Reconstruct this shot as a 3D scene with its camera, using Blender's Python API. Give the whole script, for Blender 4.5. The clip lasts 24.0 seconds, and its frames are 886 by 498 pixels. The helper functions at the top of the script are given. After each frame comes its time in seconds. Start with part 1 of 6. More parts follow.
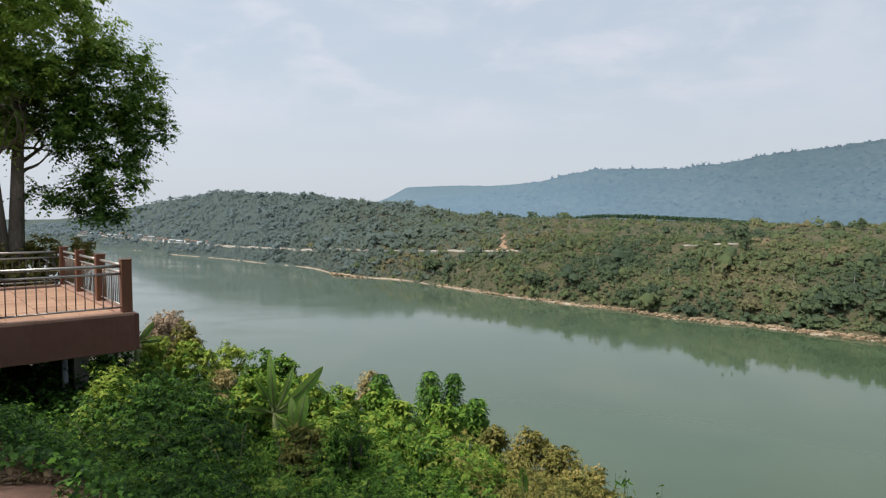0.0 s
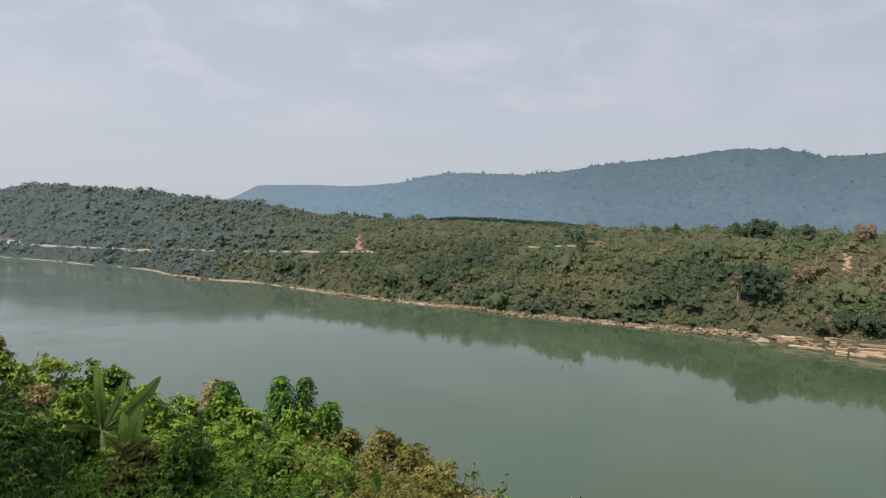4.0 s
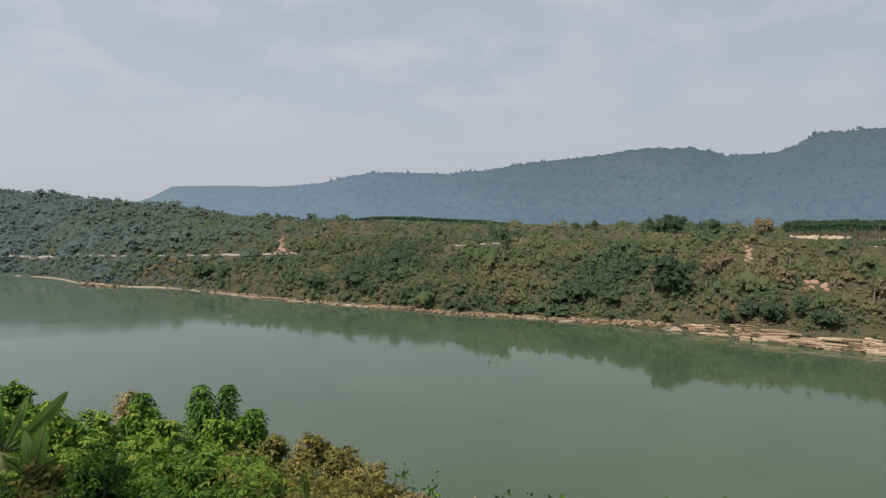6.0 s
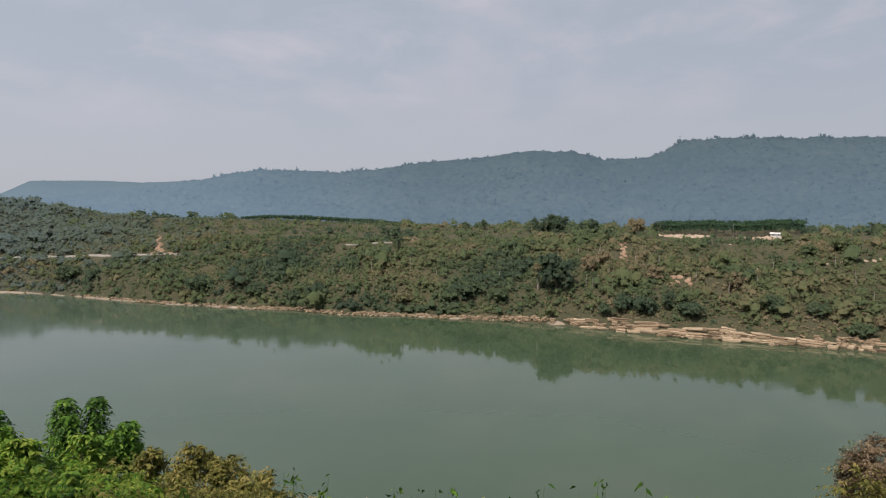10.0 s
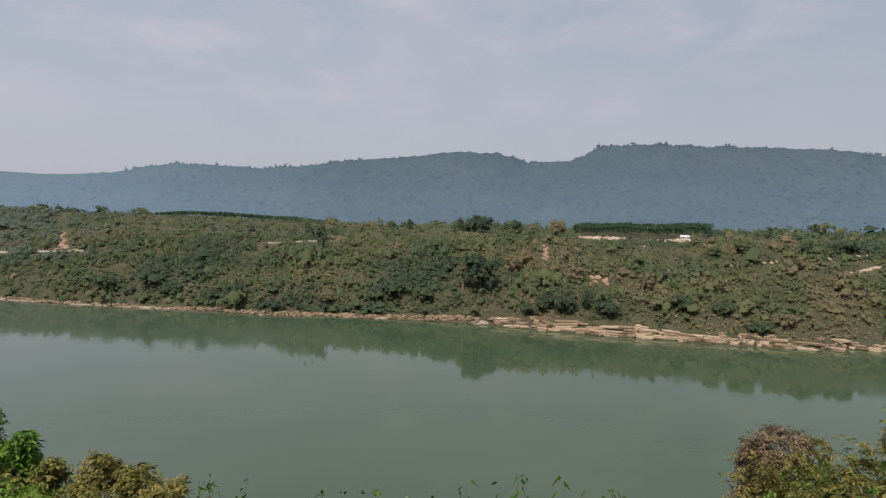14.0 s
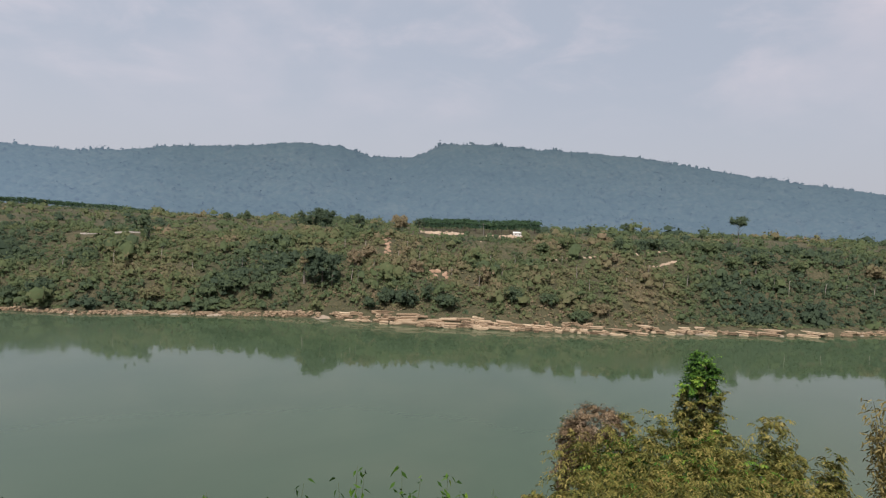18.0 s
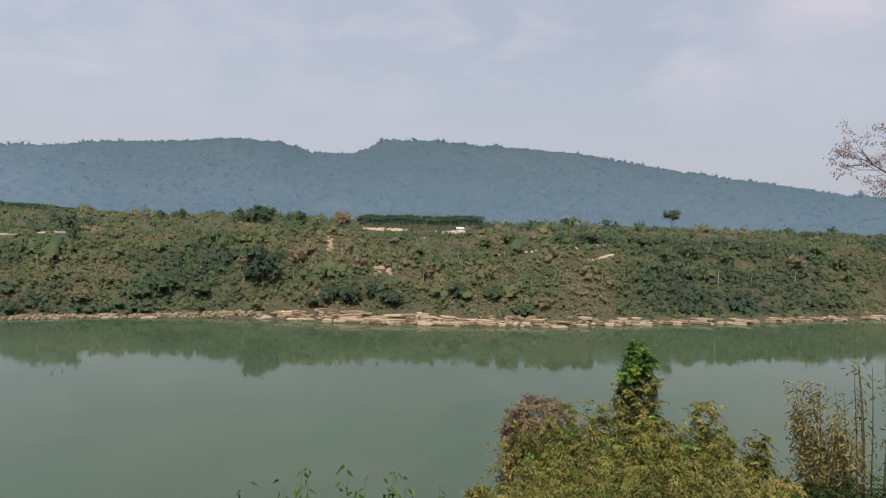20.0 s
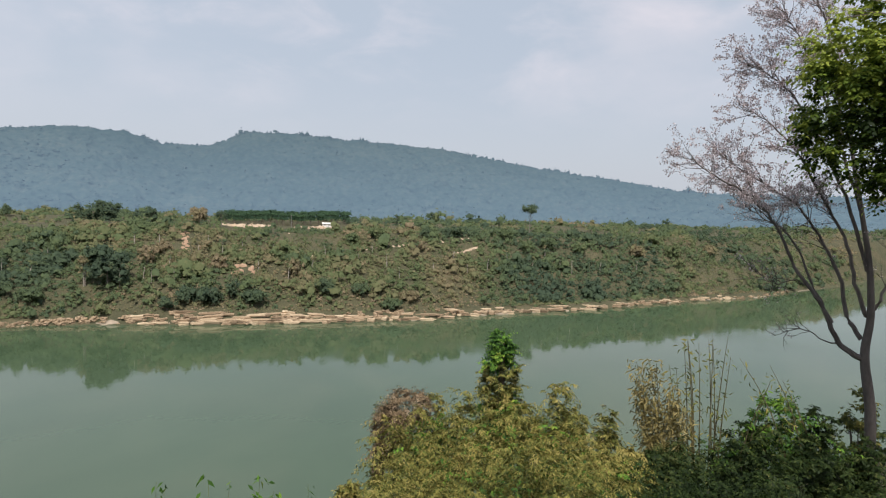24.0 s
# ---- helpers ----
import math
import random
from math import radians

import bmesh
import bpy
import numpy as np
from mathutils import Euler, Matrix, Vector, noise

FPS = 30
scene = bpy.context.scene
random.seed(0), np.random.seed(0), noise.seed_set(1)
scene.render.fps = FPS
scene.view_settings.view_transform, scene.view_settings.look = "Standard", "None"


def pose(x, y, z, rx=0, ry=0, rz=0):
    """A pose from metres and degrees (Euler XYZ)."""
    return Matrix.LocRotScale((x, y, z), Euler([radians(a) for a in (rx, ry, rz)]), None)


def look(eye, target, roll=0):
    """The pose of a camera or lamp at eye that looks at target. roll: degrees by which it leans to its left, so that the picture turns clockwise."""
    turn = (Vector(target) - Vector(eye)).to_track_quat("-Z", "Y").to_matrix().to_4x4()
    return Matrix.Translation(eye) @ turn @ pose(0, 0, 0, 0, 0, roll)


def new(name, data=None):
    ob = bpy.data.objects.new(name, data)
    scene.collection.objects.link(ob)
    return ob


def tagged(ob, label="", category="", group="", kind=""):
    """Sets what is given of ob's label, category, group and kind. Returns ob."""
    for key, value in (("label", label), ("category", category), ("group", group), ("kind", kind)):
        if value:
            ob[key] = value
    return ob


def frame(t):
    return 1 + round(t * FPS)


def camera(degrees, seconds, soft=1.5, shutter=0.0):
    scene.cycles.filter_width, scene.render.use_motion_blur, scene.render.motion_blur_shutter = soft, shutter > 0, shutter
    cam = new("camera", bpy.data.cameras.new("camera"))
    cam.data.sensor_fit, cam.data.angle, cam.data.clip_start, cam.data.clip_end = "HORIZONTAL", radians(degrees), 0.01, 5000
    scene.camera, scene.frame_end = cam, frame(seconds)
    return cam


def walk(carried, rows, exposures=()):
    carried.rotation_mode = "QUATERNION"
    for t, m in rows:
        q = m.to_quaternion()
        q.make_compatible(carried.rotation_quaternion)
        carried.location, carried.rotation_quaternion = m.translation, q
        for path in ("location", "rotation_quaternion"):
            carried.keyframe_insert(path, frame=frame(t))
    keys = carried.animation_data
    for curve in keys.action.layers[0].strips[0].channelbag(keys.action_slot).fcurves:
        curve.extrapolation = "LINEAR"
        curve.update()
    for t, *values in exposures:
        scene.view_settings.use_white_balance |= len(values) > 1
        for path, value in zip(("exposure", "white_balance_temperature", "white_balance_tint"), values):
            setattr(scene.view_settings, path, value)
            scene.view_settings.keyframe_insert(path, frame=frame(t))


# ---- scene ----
# tuning of light and picture, in one place
EXPOSURES = [(0.0, 0.33, 6430, 11), (2.5, 0.22, 6460, 12), (5.0, 0.05, 6560, 15), (7.0, -0.06, 6600, 15), (10.0, -0.09, 6560, 16), (14.0, -0.1, 6530, 17), (18.0, 0.05, 6500, 17), (21.0, 0.14, 6450, 15), (24.0, 0.28, 6430, 13)]
SUN_POWER = 4.2
HAZE_LOW, HAZE_MID, HAZE_TOP = (0.54, 0.58, 0.63), (0.47, 0.535, 0.605), (0.45, 0.522, 0.602)
CLOUD, PUFF = (0.68, 0.655, 0.69), (0.8, 0.73, 0.75)
WATER_A, WATER_B, WATER_WEST = (0.043, 0.072, 0.038), (0.06, 0.09, 0.05), (0.085, 0.115, 0.095)
# dark end lifted in place of the haze over the river
FAR_WOOD = [(0.0, (0.06, 0.09, 0.058)), (0.2, (0.087, 0.122, 0.067)), (0.38, (0.111, 0.148, 0.069)), (0.55, (0.148, 0.165, 0.08)), (0.75, (0.212, 0.18, 0.106)), (1.0, (0.29, 0.225, 0.15))]
# low stops are pale and bluish: air haze put into the leaf colour
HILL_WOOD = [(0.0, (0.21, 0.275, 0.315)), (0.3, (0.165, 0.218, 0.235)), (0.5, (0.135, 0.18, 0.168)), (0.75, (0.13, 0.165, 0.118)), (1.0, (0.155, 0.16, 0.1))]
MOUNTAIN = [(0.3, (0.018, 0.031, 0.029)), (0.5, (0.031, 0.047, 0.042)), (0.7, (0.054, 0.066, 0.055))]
# emission strengths that stand for the haze over the ridges
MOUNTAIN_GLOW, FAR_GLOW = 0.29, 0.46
cam = camera(72.15, 24.0, 1.2)
PATH = [
    (0.0, pose(-0.000, 0.000, 1.95, 87.00, -0.01, 0.00)),
    (0.5, pose(0.002, -0.000, 1.95, 87.08, -0.10, -1.19)),
    (1.0, pose(0.005, -0.000, 1.95, 87.08, -0.17, -2.54)),
    (1.5, pose(0.009, -0.000, 1.95, 87.09, -0.37, -4.37)),
    (2.0, pose(0.014, -0.001, 1.95, 87.12, -0.60, -6.48)),
    (2.5, pose(0.018, -0.001, 1.95, 87.18, -0.59, -8.41)),
    (4.5, pose(0.032, -0.004, 1.95, 87.28, -0.83, -15.47)),
    (5.0, pose(0.036, -0.006, 1.95, 87.37, -0.53, -17.51)),
    (5.5, pose(0.039, -0.007, 1.95, 87.26, -0.27, -19.01)),
    (6.0, pose(0.042, -0.008, 1.95, 87.20, -0.06, -20.52)),
    (6.5, pose(0.046, -0.009, 1.95, 87.14, 0.07, -22.33)),
    (7.0, pose(0.049, -0.011, 1.95, 87.07, -0.01, -24.17)),
    (7.5, pose(0.052, -0.012, 1.95, 87.09, -0.03, -25.63)),
    (8.0, pose(0.054, -0.013, 1.95, 87.07, -0.14, -26.95)),
    (8.5, pose(0.057, -0.014, 1.95, 87.03, -0.32, -28.11)),
    (9.0, pose(0.058, -0.015, 1.95, 87.08, -0.41, -28.81)),
    (9.5, pose(0.059, -0.016, 1.95, 87.12, -0.42, -29.66)),
    (10.0, pose(0.061, -0.017, 1.95, 87.15, -0.30, -30.68)),
    (10.5, pose(0.063, -0.018, 1.95, 87.10, -0.34, -31.76)),
    (11.0, pose(0.065, -0.019, 1.95, 87.06, -0.53, -32.78)),
    (11.5, pose(0.067, -0.020, 1.95, 87.09, -0.70, -33.74)),
    (13.5, pose(0.072, -0.024, 1.95, 87.16, -1.16, -36.99)),
    (14.0, pose(0.073, -0.025, 1.95, 87.19, -1.16, -37.61)),
    (14.5, pose(0.075, -0.026, 1.95, 87.22, -0.95, -38.71)),
    (15.0, pose(0.078, -0.029, 1.95, 87.09, -0.95, -40.30)),
    (15.5, pose(0.081, -0.031, 1.95, 87.02, -1.31, -42.27)),
    (16.0, pose(0.085, -0.035, 1.95, 87.07, -1.63, -44.90)),
    (16.5, pose(0.088, -0.038, 1.95, 86.99, -2.15, -47.05)),
    (17.0, pose(0.091, -0.041, 1.95, 87.02, -2.48, -48.93)),
    (17.5, pose(0.093, -0.044, 1.95, 87.02, -2.61, -50.69)),
    (18.0, pose(0.095, -0.047, 1.95, 87.09, -2.38, -52.33)),
    (18.5, pose(0.097, -0.050, 1.95, 87.03, -2.28, -54.07)),
    (20.5, pose(0.103, -0.058, 1.95, 86.92, -1.81, -58.85)),
    (21.0, pose(0.104, -0.061, 1.95, 86.95, -1.89, -60.32)),
    (21.5, pose(0.106, -0.064, 1.95, 86.92, -2.04, -61.96)),
    (22.0, pose(0.107, -0.066, 1.95, 86.84, -2.17, -63.30)),
    (22.5, pose(0.109, -0.069, 1.95, 86.90, -2.05, -64.69)),
    (23.0, pose(0.110, -0.072, 1.95, 86.95, -1.72, -66.31)),
    (23.5, pose(0.111, -0.076, 1.95, 86.92, -1.39, -68.17)),
    (24.0, pose(0.113, -0.079, 1.95, 86.79, -1.52, -70.15)),
]
walk(cam, PATH, EXPOSURES)

# ---- sky, sun ----
SUN_AZ, SUN_EL = -110.0, 58.0


def build_world():
    world = bpy.data.worlds.new("hazy_sky")
    world.use_nodes = True
    scene.world = world
    nt = world.node_tree
    nd, ln = nt.nodes, nt.links
    nd.clear()
    out = nd.new("ShaderNodeOutputWorld")
    bg = nd.new("ShaderNodeBackground")
    sky = nd.new("ShaderNodeTexSky")
    sky.sky_type = 'NISHITA'
    sky.sun_disc = False
    sky.sun_elevation = radians(SUN_EL)
    sky.sun_rotation = radians(SUN_AZ)
    sky.dust_density, sky.air_density = 4.0, 1.2
    tc = nd.new("ShaderNodeTexCoord")
    sep = nd.new("ShaderNodeSeparateXYZ")
    ln.new(tc.outputs["Generated"], sep.inputs[0])
    # haze veil: paler and warmer towards the horizon
    ramp = nd.new("ShaderNodeValToRGB")
    ramp.color_ramp.interpolation = 'EASE'
    els = ramp.color_ramp.elements
    els[0].position, els[0].color = 0.0, (*HAZE_LOW, 1)
    els[1].position, els[1].color = 1.0, (*HAZE_TOP, 1)
    e = els.new(0.30)
    e.color = (*HAZE_MID, 1)
    ln.new(sep.outputs["Z"], ramp.inputs["Fac"])
    scale = nd.new("ShaderNodeMix")
    scale.data_type, scale.blend_type = 'RGBA', 'MULTIPLY'
    scale.inputs["Factor"].default_value = 1.0
    scale.inputs["B"].default_value = (0.1, 0.1, 0.1, 1)
    ln.new(sky.outputs[0], scale.inputs["A"])
    veil = nd.new("ShaderNodeMix")
    veil.data_type = 'RGBA'
    veil.inputs["Factor"].default_value = 0.82
    ln.new(scale.outputs["Result"], veil.inputs["A"])
    ln.new(ramp.outputs[0], veil.inputs["B"])
    # soft thin clouds, drawn out along the horizon
    mp = nd.new("ShaderNodeMapping")
    mp.inputs["Scale"].default_value = (1.0, 1.0, 1.9)
    mp.inputs["Location"].default_value = (0.35, 0.1, 0.05)
    ln.new(tc.outputs["Generated"], mp.inputs["Vector"])
    n1 = nd.new("ShaderNodeTexNoise")
    n1.inputs["Scale"].default_value, n1.inputs["Detail"].default_value = 3.6, 6.0
    n1.inputs["Roughness"].default_value, n1.inputs["Distortion"].default_value = 0.5, 0.15
    ln.new(mp.outputs[0], n1.inputs["Vector"])
    cr = nd.new("ShaderNodeValToRGB")
    cr.color_ramp.interpolation = 'EASE'
    cr.color_ramp.elements[0].position, cr.color_ramp.elements[1].position = 0.47, 0.74
    ln.new(n1.outputs["Fac"], cr.inputs["Fac"])
    up = nd.new("ShaderNodeMapRange")
    up.inputs["From Min"].default_value, up.inputs["From Max"].default_value = 0.09, 0.3
    ln.new(sep.outputs["Z"], up.inputs["Value"])
    mul = nd.new("ShaderNodeMath")
    mul.operation = 'MULTIPLY'
    ln.new(cr.outputs[0], mul.inputs[0])
    ln.new(up.outputs[0], mul.inputs[1])
    m2 = nd.new("ShaderNodeMath")
    m2.operation = 'MULTIPLY'
    m2.inputs[1].default_value = 0.5
    ln.new(mul.outputs[0], m2.inputs[0])
    cloud = nd.new("ShaderNodeMix")
    cloud.data_type = 'RGBA'
    cloud.inputs["B"].default_value = (*CLOUD, 1)
    ln.new(m2.outputs[0], cloud.inputs["Factor"])
    ln.new(veil.outputs["Result"], cloud.inputs["A"])
    # a few brighter pinkish puffs, drawn out sideways
    mp2 = nd.new("ShaderNodeMapping")
    mp2.inputs["Scale"].default_value = (1.0, 1.0, 2.6)
    mp2.inputs["Location"].default_value = (1.7, 0.4, 0.3)
    ln.new(tc.outputs["Generated"], mp2.inputs["Vector"])
    n2 = nd.new("ShaderNodeTexNoise")
    n2.inputs["Scale"].default_value, n2.inputs["Detail"].default_value = 5.5, 7.0
    n2.inputs["Roughness"].default_value, n2.inputs["Distortion"].default_value = 0.55, 0.3
    ln.new(mp2.outputs[0], n2.inputs["Vector"])
    cr2 = nd.new("ShaderNodeValToRGB")
    cr2.color_ramp.interpolation = 'EASE'
    cr2.color_ramp.elements[0].position, cr2.color_ramp.elements[1].position = 0.48, 0.76
    ln.new(n2.outputs["Fac"], cr2.inputs["Fac"])
    up2 = nd.new("ShaderNodeMapRange")
    up2.inputs["From Min"].default_value, up2.inputs["From Max"].default_value = 0.12, 0.24
    up2.inputs["To Max"].default_value = 0.3
    ln.new(sep.outputs["Z"], up2.inputs["Value"])
    mul2 = nd.new("ShaderNodeMath")
    mul2.operation = 'MULTIPLY'
    ln.new(cr2.outputs[0], mul2.inputs[0])
    ln.new(up2.outputs[0], mul2.inputs[1])
    puff = nd.new("ShaderNodeMix")
    puff.data_type = 'RGBA'
    puff.inputs["B"].default_value = (*PUFF, 1)
    ln.new(mul2.outputs[0], puff.inputs["Factor"])
    ln.new(cloud.outputs["Result"], puff.inputs["A"])
    ln.new(puff.outputs["Result"], bg.inputs["Color"])
    # the haze is a little brighter on the sun's side
    side = nd.new("ShaderNodeMapRange")
    side.inputs["From Min"].default_value, side.inputs["From Max"].default_value = -1.0, 1.0
    side.inputs["To Min"].default_value, side.inputs["To Max"].default_value = 1.1, 0.96
    ln.new(sep.outputs["X"], side.inputs["Value"])
    ln.new(side.outputs[0], bg.inputs["Strength"])
    ln.new(bg.outputs[0], out.inputs[0])


build_world()
sun = new("sun", bpy.data.lights.new("sun", 'SUN'))
sun.data.energy, sun.data.angle, sun.data.color = SUN_POWER, radians(9.0), (1.0, 0.94, 0.85)
_a, _e = radians(SUN_AZ), radians(SUN_EL)
sun.matrix_world = look((0, 0, 60), (-math.sin(_a) * math.cos(_e) * 10, -math.cos(_a) * math.cos(_e) * 10, 60 - math.sin(_e) * 10))


# ---- materials ----
def node_material(name):
    m = bpy.data.materials.new(name)
    m.use_nodes = True
    nt = m.node_tree
    nt.nodes.clear()
    out = nt.nodes.new("ShaderNodeOutputMaterial")
    p = nt.nodes.new("ShaderNodeBsdfPrincipled")
    nt.links.new(p.outputs[0], out.inputs[0])
    return m, nt, p, out


def ramp_node(nt, stops, fac):
    r = nt.nodes.new("ShaderNodeValToRGB")
    e = r.color_ramp.elements
    e[0].position, e[0].color = stops[0][0], (*stops[0][1], 1)
    e[1].position, e[1].color = stops[-1][0], (*stops[-1][1], 1)
    for pos, col in stops[1:-1]:
        k = e.new(pos)
        k.color = (*col, 1)
    nt.links.new(fac, r.inputs["Fac"])
    return r.outputs[0]


def noise_node(nt, scale, detail=4.0, rough=0.55, stretch=None, distortion=0.0):
    tc = nt.nodes.new("ShaderNodeTexCoord")
    v = tc.outputs["Object"]
    if stretch:
        mp = nt.nodes.new("ShaderNodeMapping")
        mp.inputs["Scale"].default_value = stretch
        nt.links.new(v, mp.inputs["Vector"])
        v = mp.outputs[0]
    n = nt.nodes.new("ShaderNodeTexNoise")
    n.inputs["Scale"].default_value, n.inputs["Detail"].default_value = scale, detail
    n.inputs["Roughness"].default_value, n.inputs["Distortion"].default_value = rough, distortion
    nt.links.new(v, n.inputs["Vector"])
    return n.outputs["Fac"]


def math_node(nt, op, a, b):
    m = nt.nodes.new("ShaderNodeMath")
    m.operation = op
    for i, v in enumerate((a, b)):
        if isinstance(v, (int, float)):
            m.inputs[i].default_value = v
        else:
            nt.links.new(v, m.inputs[i])
    return m.outputs[0]


def bump_node(nt, p, height, strength, distance):
    b = nt.nodes.new("ShaderNodeBump")
    b.inputs["Strength"].default_value, b.inputs["Distance"].default_value = strength, distance
    nt.links.new(height, b.inputs["Height"])
    nt.links.new(b.outputs[0], p.inputs["Normal"])


def rough_surface(name, stops, scale, rough=0.85, fine=None, bump=0.3, dist=0.02, stretch=None, metal=0.0, per_object=0.0):
    """A surface whose colour drifts over two scales of noise."""
    m, nt, p, out = node_material(name)
    a = noise_node(nt, scale, 5, 0.6, stretch)
    b = noise_node(nt, fine or scale * 9, 4, 0.6, stretch)
    f = math_node(nt, 'ADD', math_node(nt, 'MULTIPLY', a, 0.65), math_node(nt, 'MULTIPLY', b, 0.35))
    if per_object:
        oi = nt.nodes.new("ShaderNodeObjectInfo")
        f = math_node(nt, 'ADD', f, math_node(nt, 'MULTIPLY', math_node(nt, 'SUBTRACT', oi.outputs["Random"], 0.5), per_object))
    nt.links.new(ramp_node(nt, stops, f), p.inputs["Base Color"])
    p.inputs["Roughness"].default_value, p.inputs["Metallic"].default_value = rough, metal
    p.inputs["Specular IOR Level"].default_value = 0.3
    bump_node(nt, p, f, bump, dist)
    return m


def leaf_surface(name, stops, translucent=0.25, rough=0.5, patch=0.6, patch_scale=0.7, spread=0.35):
    """Leaves: a tint for each clump, a small change from leaf to leaf, light shining through."""
    m, nt, p, out = node_material(name)
    at = nt.nodes.new("ShaderNodeAttribute")
    at.attribute_name = "tint"
    geo = nt.nodes.new("ShaderNodeNewGeometry")
    n = noise_node(nt, patch_scale, 3, 0.6)
    f = math_node(nt, 'ADD', at.outputs["Fac"], math_node(nt, 'MULTIPLY', math_node(nt, 'SUBTRACT', geo.outputs["Random Per Island"], 0.5), spread))
    f = math_node(nt, 'ADD', f, math_node(nt, 'MULTIPLY', math_node(nt, 'SUBTRACT', n, 0.5), patch))
    col = ramp_node(nt, stops, f)
    nt.links.new(col, p.inputs["Base Color"])
    p.inputs["Roughness"].default_value = rough
    p.inputs["Specular IOR Level"].default_value = 0.12
    tr = nt.nodes.new("ShaderNodeBsdfTranslucent")
    nt.links.new(col, tr.inputs["Color"])
    mix = nt.nodes.new("ShaderNodeMixShader")
    mix.inputs[0].default_value = translucent
    nt.links.new(p.outputs[0], mix.inputs[1])
    nt.links.new(tr.outputs[0], mix.inputs[2])
    nt.links.new(mix.outputs[0], out.inputs[0])
    return m


def water_surface():
    m, nt, p, out = node_material("river_water")
    n = noise_node(nt, 0.012, 4, 0.6, (1.0, 1.6, 1.0), 0.6)
    green = ramp_node(nt, [(0.3, WATER_A), (0.7, WATER_B)], n)
    p.inputs["IOR"].default_value = 1.333
    p.inputs["Specular IOR Level"].default_value = 0.5
    # calm water with broken streaks of ripples, and a reach upstream that the wind ruffles
    streak = noise_node(nt, 0.02, 5, 0.62, (0.75, 1.3, 1.0), 0.8)
    calm = ramp_node(nt, [(0.48, (0.025,) * 3), (0.72, (0.13,) * 3)], streak)
    tc = nt.nodes.new("ShaderNodeTexCoord")
    sep = nt.nodes.new("ShaderNodeSeparateXYZ")
    nt.links.new(tc.outputs["Object"], sep.inputs[0])
    reach = nt.nodes.new("ShaderNodeMapRange")
    reach.inputs["From Min"].default_value, reach.inputs["From Max"].default_value = 50.0, -130.0
    reach.inputs["To Min"].default_value, reach.inputs["To Max"].default_value = 0.0, 0.07
    nt.links.new(sep.outputs["X"], reach.inputs["Value"])
    # upstream the brighter sky reflection is put into a paler base colour
    west_gleam = nt.nodes.new("ShaderNodeMapRange")
    west_gleam.inputs["From Min"].default_value, west_gleam.inputs["From Max"].default_value = 150.0, -200.0
    nt.links.new(sep.outputs["X"], west_gleam.inputs["Value"])
    body = nt.nodes.new("ShaderNodeMix")
    body.data_type = 'RGBA'
    body.inputs["B"].default_value = (*WATER_WEST, 1)
    nt.links.new(west_gleam.outputs[0], body.inputs["Factor"])
    nt.links.new(green, body.inputs["A"])
    nt.links.new(body.outputs["Result"], p.inputs["Base Color"])
    ruffle = math_node(nt, 'MULTIPLY', reach.outputs[0], math_node(nt, 'ADD', 0.45, streak))
    nt.links.new(math_node(nt, 'ADD', calm, ruffle), p.inputs["Roughness"])
    w1 = noise_node(nt, 0.55, 3, 0.55, (0.6, 1.2, 1.0))
    bump_node(nt, p, w1, 0.012, 1.0)
    return m


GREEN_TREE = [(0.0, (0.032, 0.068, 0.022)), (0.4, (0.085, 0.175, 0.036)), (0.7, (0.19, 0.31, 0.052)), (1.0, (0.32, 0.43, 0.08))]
# dark end holds the crown's inner shade, pale end its sunlit leaves
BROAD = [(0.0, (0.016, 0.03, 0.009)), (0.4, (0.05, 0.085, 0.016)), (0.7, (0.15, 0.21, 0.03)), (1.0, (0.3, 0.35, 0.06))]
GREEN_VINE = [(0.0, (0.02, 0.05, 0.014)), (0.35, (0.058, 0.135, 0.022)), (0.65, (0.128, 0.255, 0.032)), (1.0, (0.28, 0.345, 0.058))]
OLIVE = [(0.0, (0.048, 0.06, 0.022)), (0.4, (0.132, 0.146, 0.036)), (0.7, (0.235, 0.212, 0.056)), (1.0, (0.325, 0.27, 0.09))]
DRY = [(0.0, (0.055, 0.04, 0.022)), (0.5, (0.185, 0.132, 0.075)), (1.0, (0.37, 0.285, 0.195))]
STRAW = [(0.0, (0.08, 0.07, 0.028)), (0.5, (0.24, 0.2, 0.075)), (1.0, (0.42, 0.35, 0.17))]
MAT = {}
# near-black greens that carry the shade under the right-hand trees
MAT["shaded_leaf"] = leaf_surface("dark_shade_leaf", [(0.0, (0.008, 0.016, 0.005)), (0.4, (0.02, 0.036, 0.009)), (0.75, (0.05, 0.07, 0.018)), (1.0, (0.1, 0.1, 0.035))], 0.25, 0.6, 0.6, 0.8, 0.5)
MAT["tree_leaf"] = leaf_surface("tree_leaf", GREEN_TREE, 0.42)
MAT["broad_leaf"] = leaf_surface("broad_dark_leaf", BROAD, 0.42, 0.5, 0.6, 0.9, 0.5)
MAT["cane"] = rough_surface("dark_bamboo_cane", [(0.3, (0.05, 0.045, 0.022)), (0.7, (0.13, 0.115, 0.055))], 5.0, 0.6, 40, 0.2, 0.005)
MAT["vine_leaf"] = leaf_surface("vine_leaf", GREEN_VINE, 0.3, 0.55, 0.65, 0.8, 0.5)
MAT["olive_leaf"] = leaf_surface("olive_leaf", OLIVE, 0.3, 0.6, 0.7, 0.8, 0.6)
MAT["dry_leaf"] = leaf_surface("dry_leaf", DRY, 0.2, 0.8)
MAT["straw_leaf"] = leaf_surface("straw_leaf", STRAW, 0.3, 0.6)
